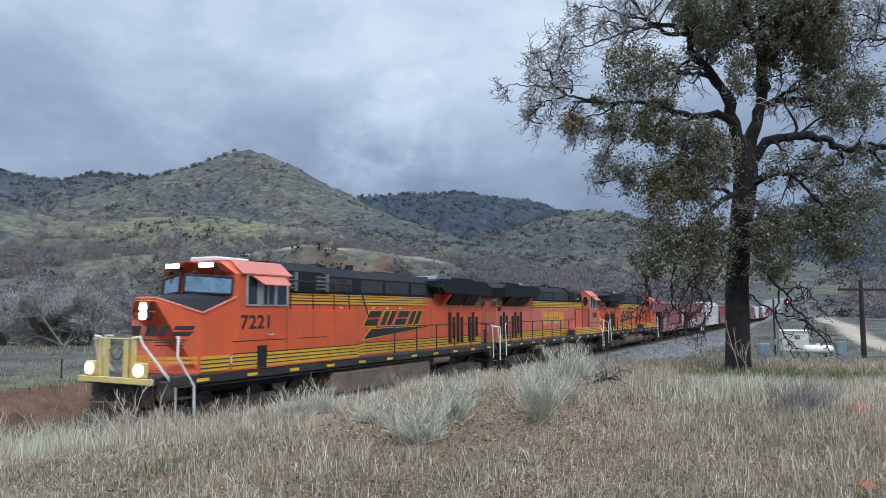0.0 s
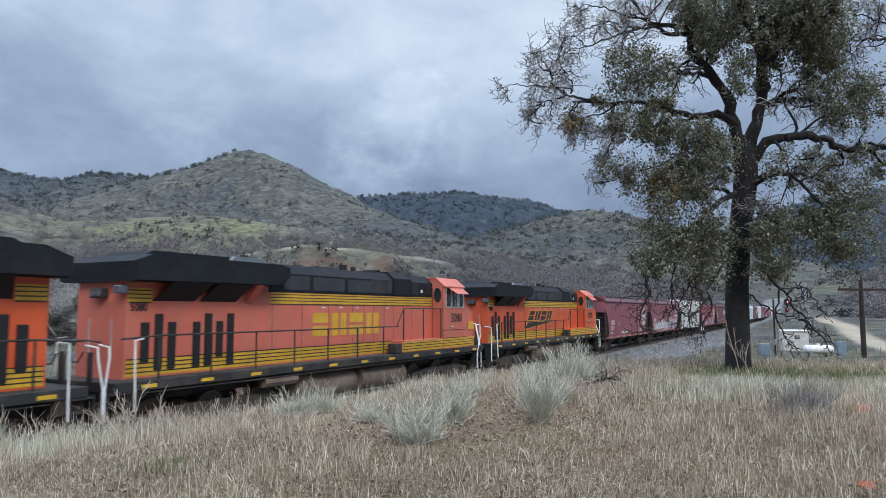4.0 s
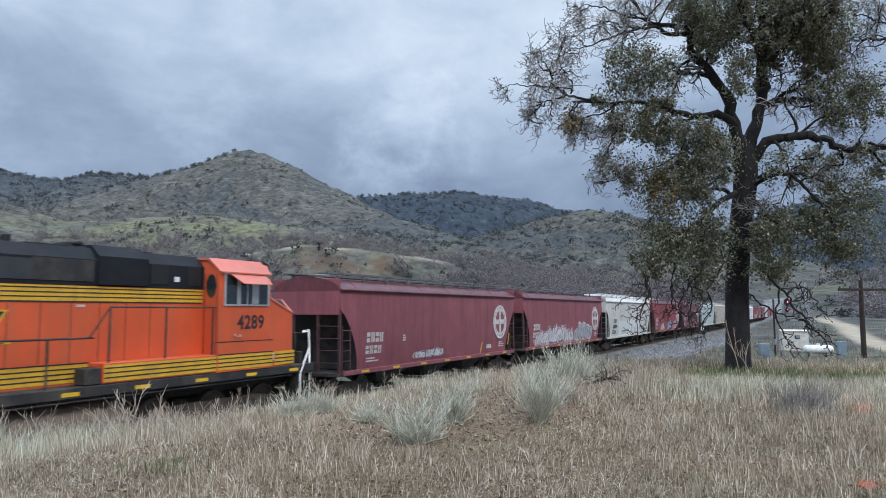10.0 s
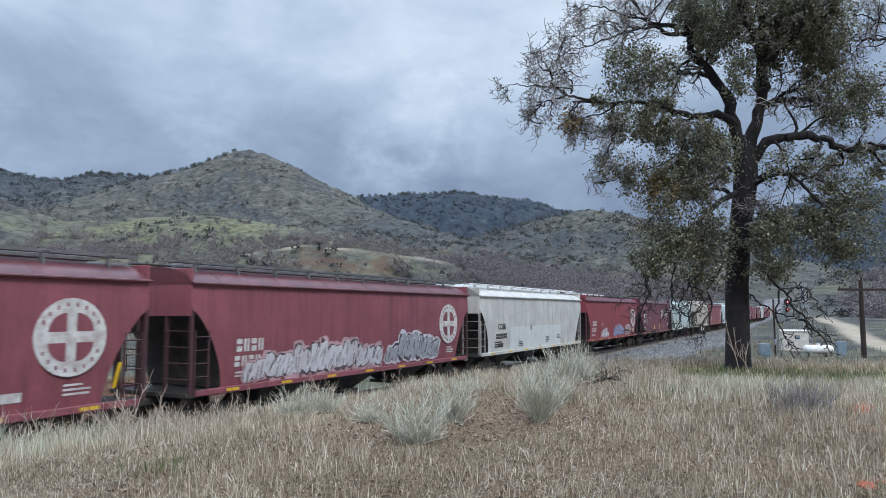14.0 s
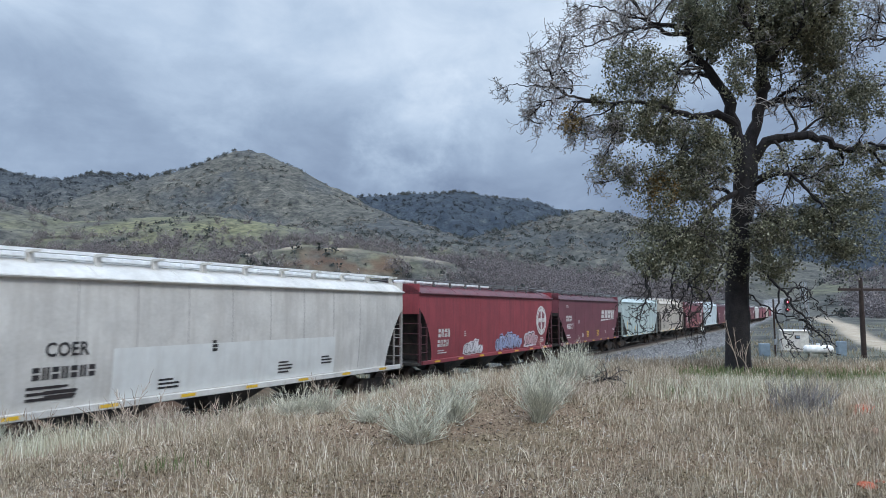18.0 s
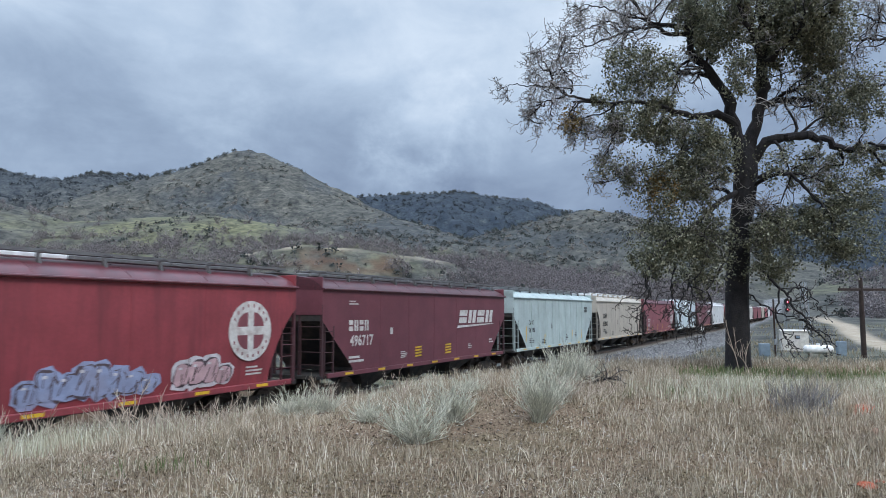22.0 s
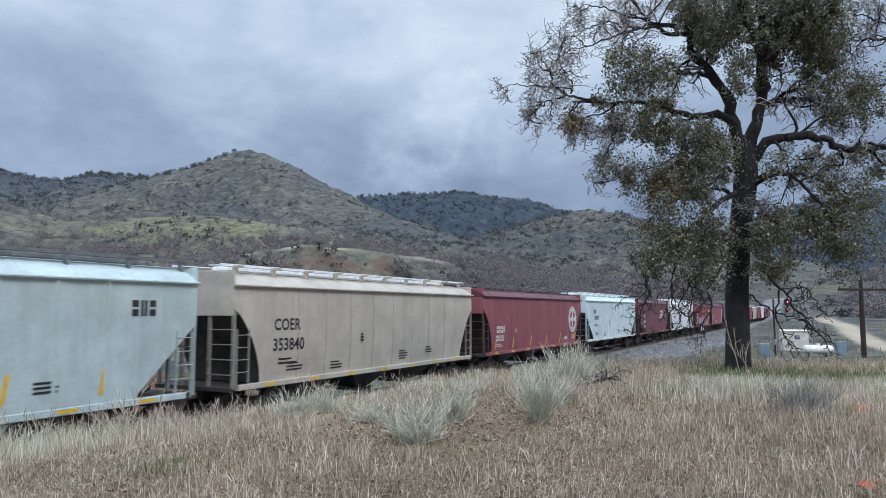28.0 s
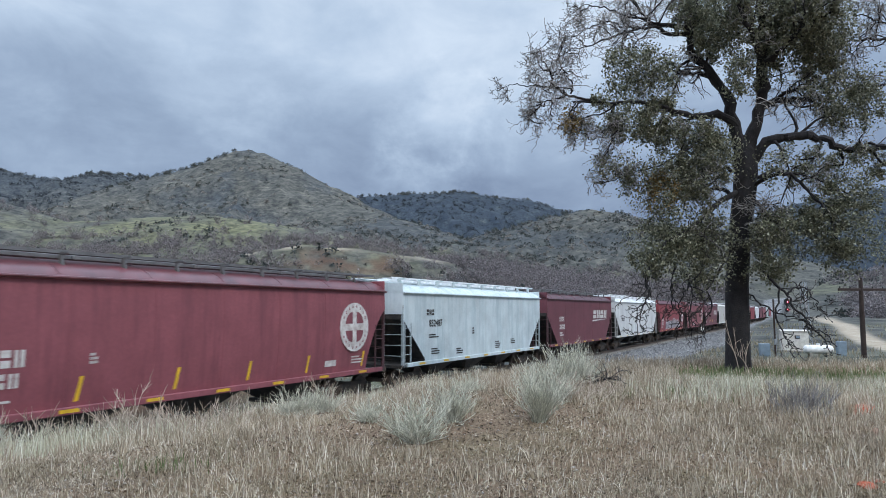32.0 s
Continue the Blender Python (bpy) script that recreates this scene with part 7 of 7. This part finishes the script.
for i, (x, y, tall, wide, n) in enumerate(((-5.2, 11.8, .85, .9, 26), (-4.6, 12.2, .7, .8, 24), (-6.0, 11.2, .6, .8, 22), (-3.9, 12.8, .7, .6, 20), (-2.4, 14.6, .9, .5, 12), (-7.2, 10.8, .85, .5, 20), (2.3, 12.6, .6, .8, 26), (2.9, 13.2, .5, .7, 24), (-.9, 15.4, .8, .3, 8), (-6.9, 10.2, .9, .4, 18), (-5.6, 12.6, 1.0, .9, 30), (-4.3, 11.6, .75, 1.0, 30), (-6.6, 11.6, .8, .9, 28))):
    stem_shrub("bare_weed", x, y, tall, wide, n, M_THORN, "tan leafless branching weed in dry grass", BG, 170 + i, .0080, 2.0, 9)



# ---- woods and scrub of the valley and hills ----
M_GREYTREE = leaf_material("grey_leafless_twigs", (0.10, 0.088, 0.092), (0.215, 0.192, 0.197), 0.9, 0.0, (0.27, 0.235, 0.22))
M_PALETREE = leaf_material("pale_willow_twigs", (0.19, 0.182, 0.17), (0.37, 0.355, 0.335), 0.9, 0.0)
M_SCRUB = leaf_material("dark_evergreen_scrub", (0.026, 0.034, 0.033), (0.064, 0.072, 0.066), 0.85, 0.0, (0.13, 0.128, 0.12))
# blue of the far scrub is distance haze put into its colour
M_FARSCRUB = leaf_material("haze_blue_far_scrub", (0.014, 0.021, 0.031), (0.042, 0.053, 0.066), 0.9, 0.0, (0.085, 0.09, 0.095))
M_BRUSH = leaf_material("grey_brown_brush", (0.10, 0.088, 0.080), (0.21, 0.19, 0.17), 0.9, 0.0, (0.27, 0.24, 0.20))
M_TUFT = leaf_material("field_grass_tufts", (0.13, 0.115, 0.062), (0.36, 0.305, 0.205), 0.85, 0.1)


def bare_tree_shape(seed, tall, fine, thick=1.0, haze=0, many=0):
    """Trunk, limbs and a cloud of twigs: vertices and quads about the root."""
    rng = np.random.default_rng(seed)
    stems = many or rng.integers(1, 4)
    st = np.stack([rng.normal(scale=.15, size=stems), rng.normal(scale=.15, size=stems), np.full(stems, -.3)], -1)
    hd = np.stack([rng.normal(scale=.3 + .04 * many, size=stems), rng.normal(scale=.3 + .04 * many, size=stems), np.ones(stems)], -1)
    P, R = grow(st, hd, np.full(stems, tall * .55), 5, rng, .2, -.02, np.full(stems, tall * .022), tall * .012)
    out = [tubes((P, R), 4)]
    at, way, rad, t = sprout(P, R, 7, rng, .35)
    way[:, 2] += .35
    P, R = grow(at, way, rng.uniform(.25, .55, len(at)) * tall, 5, rng, .28, .0, np.full(len(at), tall * .010), tall * .004)
    out.append(tubes((P, R), 3))
    at, way, rad, t = sprout(P, R, fine, rng, .2)
    way[:, 2] += .2
    P, R = grow(at, way, rng.uniform(.10, .26, len(at)) * tall, 3, rng, .3, .02, np.full(len(at), tall * .0042 * thick), tall * .002 * thick)
    out.append(tubes((P, R), 3))
    if fine > 8:
        at, way, rad, t = sprout(P, R, 3, rng, .2)
        P, R = grow(at, way, rng.uniform(.05, .13, len(at)) * tall, 2, rng, .3, .02, np.full(len(at), tall * .0028 * thick), tall * .0015 * thick)
        out.append(tubes((P, R), 3))
    if haze:
        tips = P[:, -1]
        at = tips[rng.integers(0, len(tips), haze)] + rng.normal(scale=tall * .05, size=(haze, 3))
        out.append(leaves(at, tall * .075, rng, .0))
    V, F, o = [], [], 0
    for v, f in out:
        V.append(v)
        F.append(f + o)
        o += len(v)
    return np.concatenate(V), np.concatenate(F)


def scatter(shapes, x, y, sizes, rng, sink=.1):
    """Joins turned and scaled copies of shapes at places on the ground."""
    z = height(x, y)
    V, F, o = [], [], 0
    pick = rng.integers(0, len(shapes), len(x))
    turn = rng.uniform(0, math.tau, len(x))
    for i in range(len(x)):
        v, f = shapes[pick[i]]
        c, s = math.cos(turn[i]), math.sin(turn[i])
        q = v * sizes[i]
        V.append(np.stack([q[:, 0] * c - q[:, 1] * s + x[i], q[:, 0] * s + q[:, 1] * c + y[i], q[:, 2] + z[i] - sink * sizes[i]], -1))
        F.append(f + o)
        o += len(v)
    return np.concatenate(V), np.concatenate(F)


def scrub_shape(seed, tufts, flat=.75, leaf=.5):
    """A ragged bush: many small leaf sprays over an uneven mound."""
    rng = np.random.default_rng(seed)
    d = rng.normal(size=(tufts, 3))
    d[:, 2] = np.abs(d[:, 2])
    d /= np.linalg.norm(d, axis=1, keepdims=True)
    lump = 1 + .35 * np.sin(3 * np.arctan2(d[:, 1], d[:, 0]) + seed) * rng.uniform(.3, 1, tufts)
    at = d * lump[:, None] * rng.uniform(.55, 1, (tufts, 1)) * np.array([1, 1, flat * 1.3])
    v, f = leaves(at, leaf, rng, -.1)
    return v, f


def view_places(n, lo, hi, rng, span=37):
    a = np.radians(rng.uniform(-span, span, n))
    r = lo * (hi / lo) ** rng.uniform(0, 1, n)
    return r * np.sin(a), r * np.cos(a)


def woods():
    rng = np.random.default_rng(23)
    # leafless oaks of the valley floor
    near_shapes = [bare_tree_shape(300 + k, 1.0, 9, 1.7) for k in range(6)]
    far_shapes = [bare_tree_shape(330 + k, 1.0, 3, 2.4, 190) for k in range(6)]
    x, y = view_places(9000, 130, 640, rng)
    s, n = x * DX + y * DY, -x * DY + y * DX - OFFSET
    z, cover, road, k = terrain(x, y)
    px = x / y
    clear = fbm(x / 55, y / 55, 61, 3)
    # open pasture on the knoll and the cut of the bench road
    thin = np.where((z > 50) & (px < .05), .13, 1.0)
    thin = np.where((y < 150) & (px < .3), .55, thin)
    thin = np.where((np.abs(y - 326) < 7) & (x > -86) & (x < 6), .02, thin)
    thin = np.where((y > 292) & (y < 321) & (x > -80) & (x < -8), .22, thin)
    thin = np.where((px > .42) & (y < 260), .16, thin)
    thin = np.where((px < -.33) & (y < 230) & (clear > -.2), .25, thin)
    ok = (n > 26) & (rng.uniform(0, 1, len(x)) < np.clip(.85 + 1.1 * clear, .38, 1) * thin) & (road < .1)
    ok |= (n < -30) & (px > .47) & (y > 210) & (rng.uniform(0, 1, len(x)) < .5)
    x, y = x[ok], y[ok]
    near = np.hypot(x, y) < 215
    size = rng.uniform(5.0, 11.0, len(x))
    v, f = scatter(near_shapes, x[near], y[near], size[near], rng, .02)
    tagged(part("valley_woods", raw_mesh("valley_woods", v, f, M_GREYTREE), None), "grey leafless oaks thick on the valley floor", "trees", kind="stuff")
    v, f = scatter(far_shapes, x[~near], y[~near], size[~near], rng, .02)
    tagged(part("slope_woods", raw_mesh("slope_woods", v, f, M_GREYTREE), None), "grey leafless oaks on the lower slopes", "trees", kind="stuff")
    # dark evergreen scrub over the hills
    shapes = [scrub_shape(400 + k, 30) for k in range(7)]
    for name, count, mat, small, label in (("hill_scrub", 25000, M_SCRUB, 1.25, "dark evergreen scrub dotted over grassy hills"), ("hill_brush", 18000, M_BRUSH, .95, "grey-brown leafless brush on the hills")):
        x, y = view_places(count, 260, 1500, rng)
        z, cover, road, k = terrain(x, y)
        px = x / y
        gully = fbm(x / 60, y / 60, 71, 4) + .35 * fbm(x / 220, y / 220, 77, 2)
        dens = np.clip(.40 + .95 * gully + .25 * (px < -.27) * (y > 640), .12, 1)
        dens = np.where((px > .02) & (y > 420), np.clip(dens + .18, 0, 1), dens)
        dens = np.where((y > 380) & (y < 640) & (px < -.1), dens * .24, dens)
        dens = np.where(y < 380, dens * .3, dens)
        s, n = x * DX + y * DY, -x * DY + y * DX - OFFSET
        ok = (rng.uniform(0, 1, len(x)) < dens) & (np.abs(n) > 22) & (road < .1) & (cover[..., 1] < .3)
        x, y = x[ok], y[ok]
        v, f = scatter(shapes, x, y, small * (.6 + 3.0 * rng.uniform(0, 1, len(x)) ** 2.2) * (.7 + y / 2200), rng, .12)
        tagged(part(name, raw_mesh(name, v, f, mat), None), label, "shrubs", kind="stuff")
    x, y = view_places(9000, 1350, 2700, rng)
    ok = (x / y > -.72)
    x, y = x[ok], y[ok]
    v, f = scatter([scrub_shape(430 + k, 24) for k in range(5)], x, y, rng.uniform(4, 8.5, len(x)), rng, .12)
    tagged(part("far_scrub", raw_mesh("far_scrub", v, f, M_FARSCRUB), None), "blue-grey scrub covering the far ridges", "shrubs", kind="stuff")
    # single trees along the crests
    cx, cy = [], []
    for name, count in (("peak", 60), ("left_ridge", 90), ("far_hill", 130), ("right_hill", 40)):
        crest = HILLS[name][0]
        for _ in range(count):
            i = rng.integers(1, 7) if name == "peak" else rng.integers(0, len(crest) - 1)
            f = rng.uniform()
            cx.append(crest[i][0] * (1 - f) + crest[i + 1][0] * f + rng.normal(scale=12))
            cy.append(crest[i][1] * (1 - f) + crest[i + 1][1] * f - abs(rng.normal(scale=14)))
    cx, cy = np.array(cx), np.array(cy)
    v, f = scatter([scrub_shape(460 + k, 110, 1.0, .34) for k in range(5)], cx, cy, rng.uniform(2.2, 4.6, len(cx)) * (.55 + cy / 2000), rng, .05)
    tagged(part("crest_trees", raw_mesh("crest_trees", v, f, M_SCRUB), None), "dark trees standing along the hill crests", "trees", kind="stuff")
    # meadow tufts beyond the track and around the huts
    x, y = view_places(60000, 24, 190, rng)
    s, n = x * DX + y * DY, -x * DY + y * DX - OFFSET
    z, cover, road, k = terrain(x, y)
    ok = (np.abs(n) > 5.2) & (k < .3) & (road < .2) & (rng.uniform(0, 1, len(x)) < np.clip(.55 + fbm(x / 9, y / 9, 81, 3), .1, 1))
    x, y, z = x[ok], y[ok], z[ok]
    v, f = blades(x, y, z - .03, rng.uniform(.15, .55, len(x)) * np.clip(y / 60, .6, 1.4), .006 + .0004 * y, rng.uniform(.1, .7, len(x)), rng)
    tagged(part("meadow_grass", raw_mesh("meadow_grass", v, f, M_TUFT), None), "rough tufted grass of the meadow", "grass", kind="stuff")
    # nearer trees and bushes across the line, each on its own
    for i, (tx, ty, tall, pale) in enumerate(((-47.5, 88, 9.0, 1), (-61, 92, 8.4, 1), (-53, 97, 7.0, 0), (-70, 99, 8.6, 1), (-39, 104, 6.5, 0), (-32, 108, 7.0, 0), (-58, 112, 7.5, 0), (-24, 118, 6.8, 0), (-70, 120, 8.0, 1), (-14, 130, 7.0, 0), (-4, 138, 7.0, 0), (-36, 126, 7.2, 0), (8, 150, 7.2, 0), (20, 165, 7.0, 0))):
        v, f = bare_tree_shape(500 + i, tall, 30 if pale else 14, 1.7 if pale else 1.5, 0, 9 if pale else 0)
        ob = holder("bare_tree", pose(tx, ty, foot(tx, ty) - .05, 0, 0, i * 47), ("pale willowy leafless tree across the track" if pale else "grey leafless oak across the track"), "tree", "leafless trees beyond the track")
        part("crown", raw_mesh("bare_tree", v, f, M_PALETREE if pale else M_GREYTREE), None, ob)


woods()


# ---- lineside things ----
M_POLE = material("creosoted_pole_wood", (0.035, 0.022, 0.018), 0.9, vary=0.3, bump=0.4, bump_scale=60.0)
M_HUT = material("off_white_steel_hut", (0.66, 0.63, 0.57), 0.5, dirt=(0.40, 0.34, 0.28), dirt_amount=0.4)
M_TANKWHITE = material("white_gas_tank_paint", (0.78, 0.78, 0.76), 0.35, dirt=(0.45, 0.40, 0.35), dirt_amount=0.3)
M_BLUEGREY = material("blue_grey_cabinet", (0.20, 0.26, 0.31), 0.5)
M_GALV = material("galvanised_lattice", (0.34, 0.36, 0.38), 0.4, 0.6)
M_REDLAMP = glow("red_signal_lamp", (1.0, 0.04, 0.06), 30.0)
M_BRICKRED = material("broken_red_clay", (0.42, 0.095, 0.045), 0.85, vary=0.25, bump=0.4)


def utility_pole():
    x, y = 40.8, 68.0
    ob = holder("utility_pole", pose(x, y, foot(x, y), 0, 0, 8), "dark wooden utility pole with a long crossarm", "pole")
    part("post", Geo().tube([(0, 0, -.4), (0, 0, 4), (.02, 0, 7.75)], [.25, .23, .18], 10), M_POLE, ob, smooth=True)
    part("crossarm", Geo().box(-2.5, 3.2, -.16, -.02, 6.50, 6.74, .02), M_POLE, ob)
    for k in (-2.3, -1.2, 1.2, 2.3):
        part("insulator", Geo().cyl((k, -.08, 6.72), (k, -.08, 6.92), .06, 8), M_SHADE, ob)
    for d in (-1, 1):
        part("brace", Geo().cyl((d * .9, -.08, 6.6), (d * .1, -.1, 5.9), .025, 5), M_FRAME, ob)


def signal_hut():
    x, y = 40.8, 81.5
    ob = holder("equipment_hut", pose(x, y, foot(x, y), 0, 0, -18), "off-white steel signal equipment hut on a slab", "hut")
    part("slab", Geo().box(-1.6, 1.6, -1.2, 1.2, -.3, .12, .02), M_TIE, ob)
    part("wall", Geo().box(-1.4, 1.4, -1.0, 1.0, .12, 2.32, .02), M_HUT, ob)
    part("roof", Geo().prism([(-1.12, 2.3), (1.12, 2.3), (1.12, 2.38), (0, 2.5), (-1.12, 2.38)], 0, -1.5, 1.5), M_HUT, ob)
    d = part("door", Geo().box(-1.25, -.45, -1.03, -1.0, .2, 2.1, .008), M_HUT, ob)
    part("handle", Geo().box(-.62, -.55, -1.06, -1.03, 1.1, 1.25), M_FRAME, d)
    part("vent", Geo().box(-.05, .5, -1.03, -1.0, 1.45, 1.85, .01), M_FRAME, ob, "dark louvred vent")
    part("air_conditioner", Geo().box(.1, .45, -1.14, -1.03, 1.52, 1.78, .01), M_BLUEGREY, ob)
    part("sign_plate", Geo().box(-1.05, -.85, -1.05, -1.03, 1.5, 1.75), M_FRAME, ob)


def gas_tank():
    x, y = 37.6, 70.3
    ob = holder("gas_tank", pose(x, y, foot(x, y), 0, 0, -8), "white horizontal gas tank on two cradles", "tank")
    prof = [(-1.42, .05), (-1.38, .22), (-1.28, .36), (-1.1, .44), (1.1, .44), (1.28, .36), (1.38, .22), (1.42, .05)]
    part("shell", Geo().tube([(a, 0, .72) for a, _ in prof], [b for _, b in prof], 18), M_TANKWHITE, ob, smooth=True)
    for k in (-.8, .8):
        part("cradle", Geo().box(k - .1, k + .1, -.35, .35, -.2, .4, .01), M_TIE, ob)
    part("valve_dome", Geo().cyl((0, 0, 1.1), (0, 0, 1.3), .16, 12), M_TANKWHITE, ob)


def signal():
    x, y = 43.2, 88.0
    ob = holder("railway_signal", pose(x, y, foot(x, y), 0, 0, 26), "red railway signal lit on a steel mast", "signal")
    part("mast", Geo().cyl((0, 0, -.3), (0, 0, 6.2), .07, 10), M_GALV, ob)
    for z, r in ((5.75, .48), (4.78, .32)):
        h = part("signal_head", Geo().cyl((0, -.22, z), (0, -.16, z), r, 24), M_SHADE, ob, "round black signal backing")
        part("hood", Geo().tube([(0, -.22, z + .02), (0, -.42, z + .02)], .16, 12, False), M_SHADE, h)
        part("lamp", Geo().cyl((0, -.225, z), (0, -.26, z), .125, 16), M_REDLAMP, h, "lit red lamp")
    part("ladder", Geo().box(-.2, -.17, .12, .15, 0, 5.4).box(.17, .2, .12, .15, 0, 5.4), M_GALV, ob)


def lattice_mast():
    x, y = 44.8, 86.5
    ob = holder("lattice_mast", pose(x, y, foot(x, y)), "grey steel lattice radio mast behind the hut", "mast")
    h, w = 8.2, .55
    legs = [(-w, -w), (w, -w), (w, w), (-w, w)]
    for lx, ly in legs:
        part("leg", Geo().tube([(lx, ly, -.2), (lx * .45, ly * .45, h)], .035, 5), M_GALV, ob)
    for k in range(9):
        z0, z1 = h * k / 9, h * (k + 1) / 9
        f0, f1 = 1 - .55 * k / 9, 1 - .55 * (k + 1) / 9
        for i in range(4):
            a, b = legs[i], legs[(i + 1) % 4]
            part("brace", Geo().cyl((a[0] * f0, a[1] * f0, z0), (b[0] * f1, b[1] * f1, z1), .02, 4), M_GALV, ob)


def meter_post():
    x, y = 32.4, 68.4
    ob = holder("meter_post", pose(x, y, foot(x, y)), "thin dark service post with a meter box", "post")
    part("post", Geo().cyl((0, 0, -.3), (0, 0, 5.6), .09, 8), M_POLE, ob)
    part("meter_box", Geo().box(-.14, .14, -.22, -.09, 1.2, 1.75, .015), M_GALV, ob)
    part("conduit", Geo().cyl((.1, -.08, 0), (.1, -.08, 4.8), .025, 6), M_GALV, ob)


def cabinets():
    for x, y, w, h in ((31.9, 69.6, .95, 1.25), (40.6, 71.5, .85, 1.5)):
        ob = holder("electrical_cabinet", pose(x, y, foot(x, y), 0, 0, -10), "blue-grey steel electrical cabinet on bare ground", "cabinet", "electrical cabinets")
        part("body", Geo().box(-w / 2, w / 2, -.3, .3, -.1, h, .02), M_BLUEGREY, ob)
        part("door", Geo().box(-w / 2 + .06, w / 2 - .06, -.325, -.3, .1, h - .08, .008), M_BLUEGREY, ob)


def marker():
    x, y = on_track(93, -3.6)
    ob = holder("track_marker", pose(x, y, foot(x, y), 0, 0, 20), "small white marker plate on a thin post", "sign")
    part("post", Geo().cyl((0, 0, -.3), (0, 0, 2.6), .035, 6), M_GALV, ob)
    part("plate", Geo().box(-.24, .24, -.06, -.035, 1.95, 2.65, .005), M_TANKWHITE, ob)


def fence():
    ob = holder("wire_fence", pose(0, 0, 0), "wire fence on thin steel posts across the meadow", "fence")
    pts = []
    for k in range(16):
        x, y = on_track(-26 + k * 5.0, 26 + .15 * k)
        z = foot(x, y)
        part("post", Geo().box(x - .035, x + .035, y - .035, y + .035, z - .3, z + 1.25), M_POLE, ob)
        pts.append((x, y, z))
    for h in (.45, .8, 1.15):
        part("wire", Geo().tube([(x, y, z + h) for x, y, z in pts], .012, 3), M_GALV, ob)


def clay_bits():
    for i, (x, y, r) in enumerate(((6.65, 11.2, .22), (6.45, 11.0, .11), (5.75, 9.4, .10), (4.05, 6.8, .10), (4.25, 6.95, .06))):
        rng = random.Random(i)
        g = Geo()
        rings = []
        for z, q in ((0, .9), (.25, 1.0), (.45, .7), (.55, .25)):
            rings.append([(r * q * math.cos(a) * rng.uniform(.7, 1.3), r * q * .7 * math.sin(a) * rng.uniform(.7, 1.3), z * r * rng.uniform(.8, 1.1)) for a in (k * math.tau / 9 for k in range(9))])
        g.loft(rings)
        ob = part("red_clay_lump", g, M_BRICKRED, at=pose(x, y, foot(x, y) - .01, 0, 0, i * 40))
        tagged(ob, "broken lump of red clay on dry ground", "stone", "red clay lumps")


def ballast():
    rng = np.random.default_rng(77)
    n = 15000
    s = 14 * (150 / 14) ** rng.uniform(0, 1, n)
    q = -rng.uniform(1.0, 5.2, n)
    x, y = s * DX - (OFFSET + q) * DY, s * DY + (OFFSET + q) * DX
    z = height(x, y)
    octa = np.array([(1, 0, 0), (0, 1, 0), (-1, 0, 0), (0, -1, 0), (0, 0, .75), (0, 0, -.6)])
    of = np.array([(0, 1, 4), (1, 2, 4), (2, 3, 4), (3, 0, 4), (1, 0, 5), (2, 1, 5), (3, 2, 5), (0, 3, 5)])
    V = octa[None] * rng.uniform(.55, 1.35, (n, 6, 3)) * (rng.uniform(.035, .075, n) * (.8 + s / 120))[:, None, None] + np.stack([x, y, z + .01], -1)[:, None, :]
    F = of[None] + 6 * np.arange(n)[:, None, None]
    m = leaf_material("grey_ballast_stones", (0.075, 0.075, 0.078), (0.26, 0.258, 0.255), 0.9, 0.0, (0.40, 0.39, 0.38))
    tagged(part("ballast_stones", raw_mesh("ballast_stones", V.reshape(-1, 3), F.reshape(-1, 3), m), None), "grey crushed-rock ballast beside the rails", "ballast", kind="stuff")


ballast()
utility_pole()
signal_hut()
gas_tank()
signal()
lattice_mast()
meter_post()
cabinets()
marker()
fence()
clay_bits()


# ---- motion ----
def gone(t):
    """Metres that the train has rolled by t seconds."""
    return 5.68 * t + 0.0105 * t * t + 0.00002 * t ** 3


def motions():
    turn = pose(0, 0, 0, 0, 0, TRACK_TURN)
    times = [k * 2.0 for k in range(17)]
    for ob, middle, back in TRAIN:
        rows = []
        for t in times:
            x, y = on_track(middle - gone(t))
            rows.append((t, pose(x, y, 0, 0, 0, TRACK_TURN + (180 if back else 0))))
        walk(ob, rows)
    ticks = [k * 0.1 for k in range(321)]
    for wheel, a, r in SPIN:
        back = wheel.parent.parent is TRAIN[0][0]
        walk(wheel, [(t, pose(a, 0, r, 0, math.degrees(gone(t) / r) * (1 if back else -1), 0)) for t in ticks])
    walk(SKY, [(0, pose(*EYE, 0, 0, 2.2)), (16, pose(*EYE, 0, 0, 0)), (32, pose(*EYE, 0, 0, -2.2))])


motions()
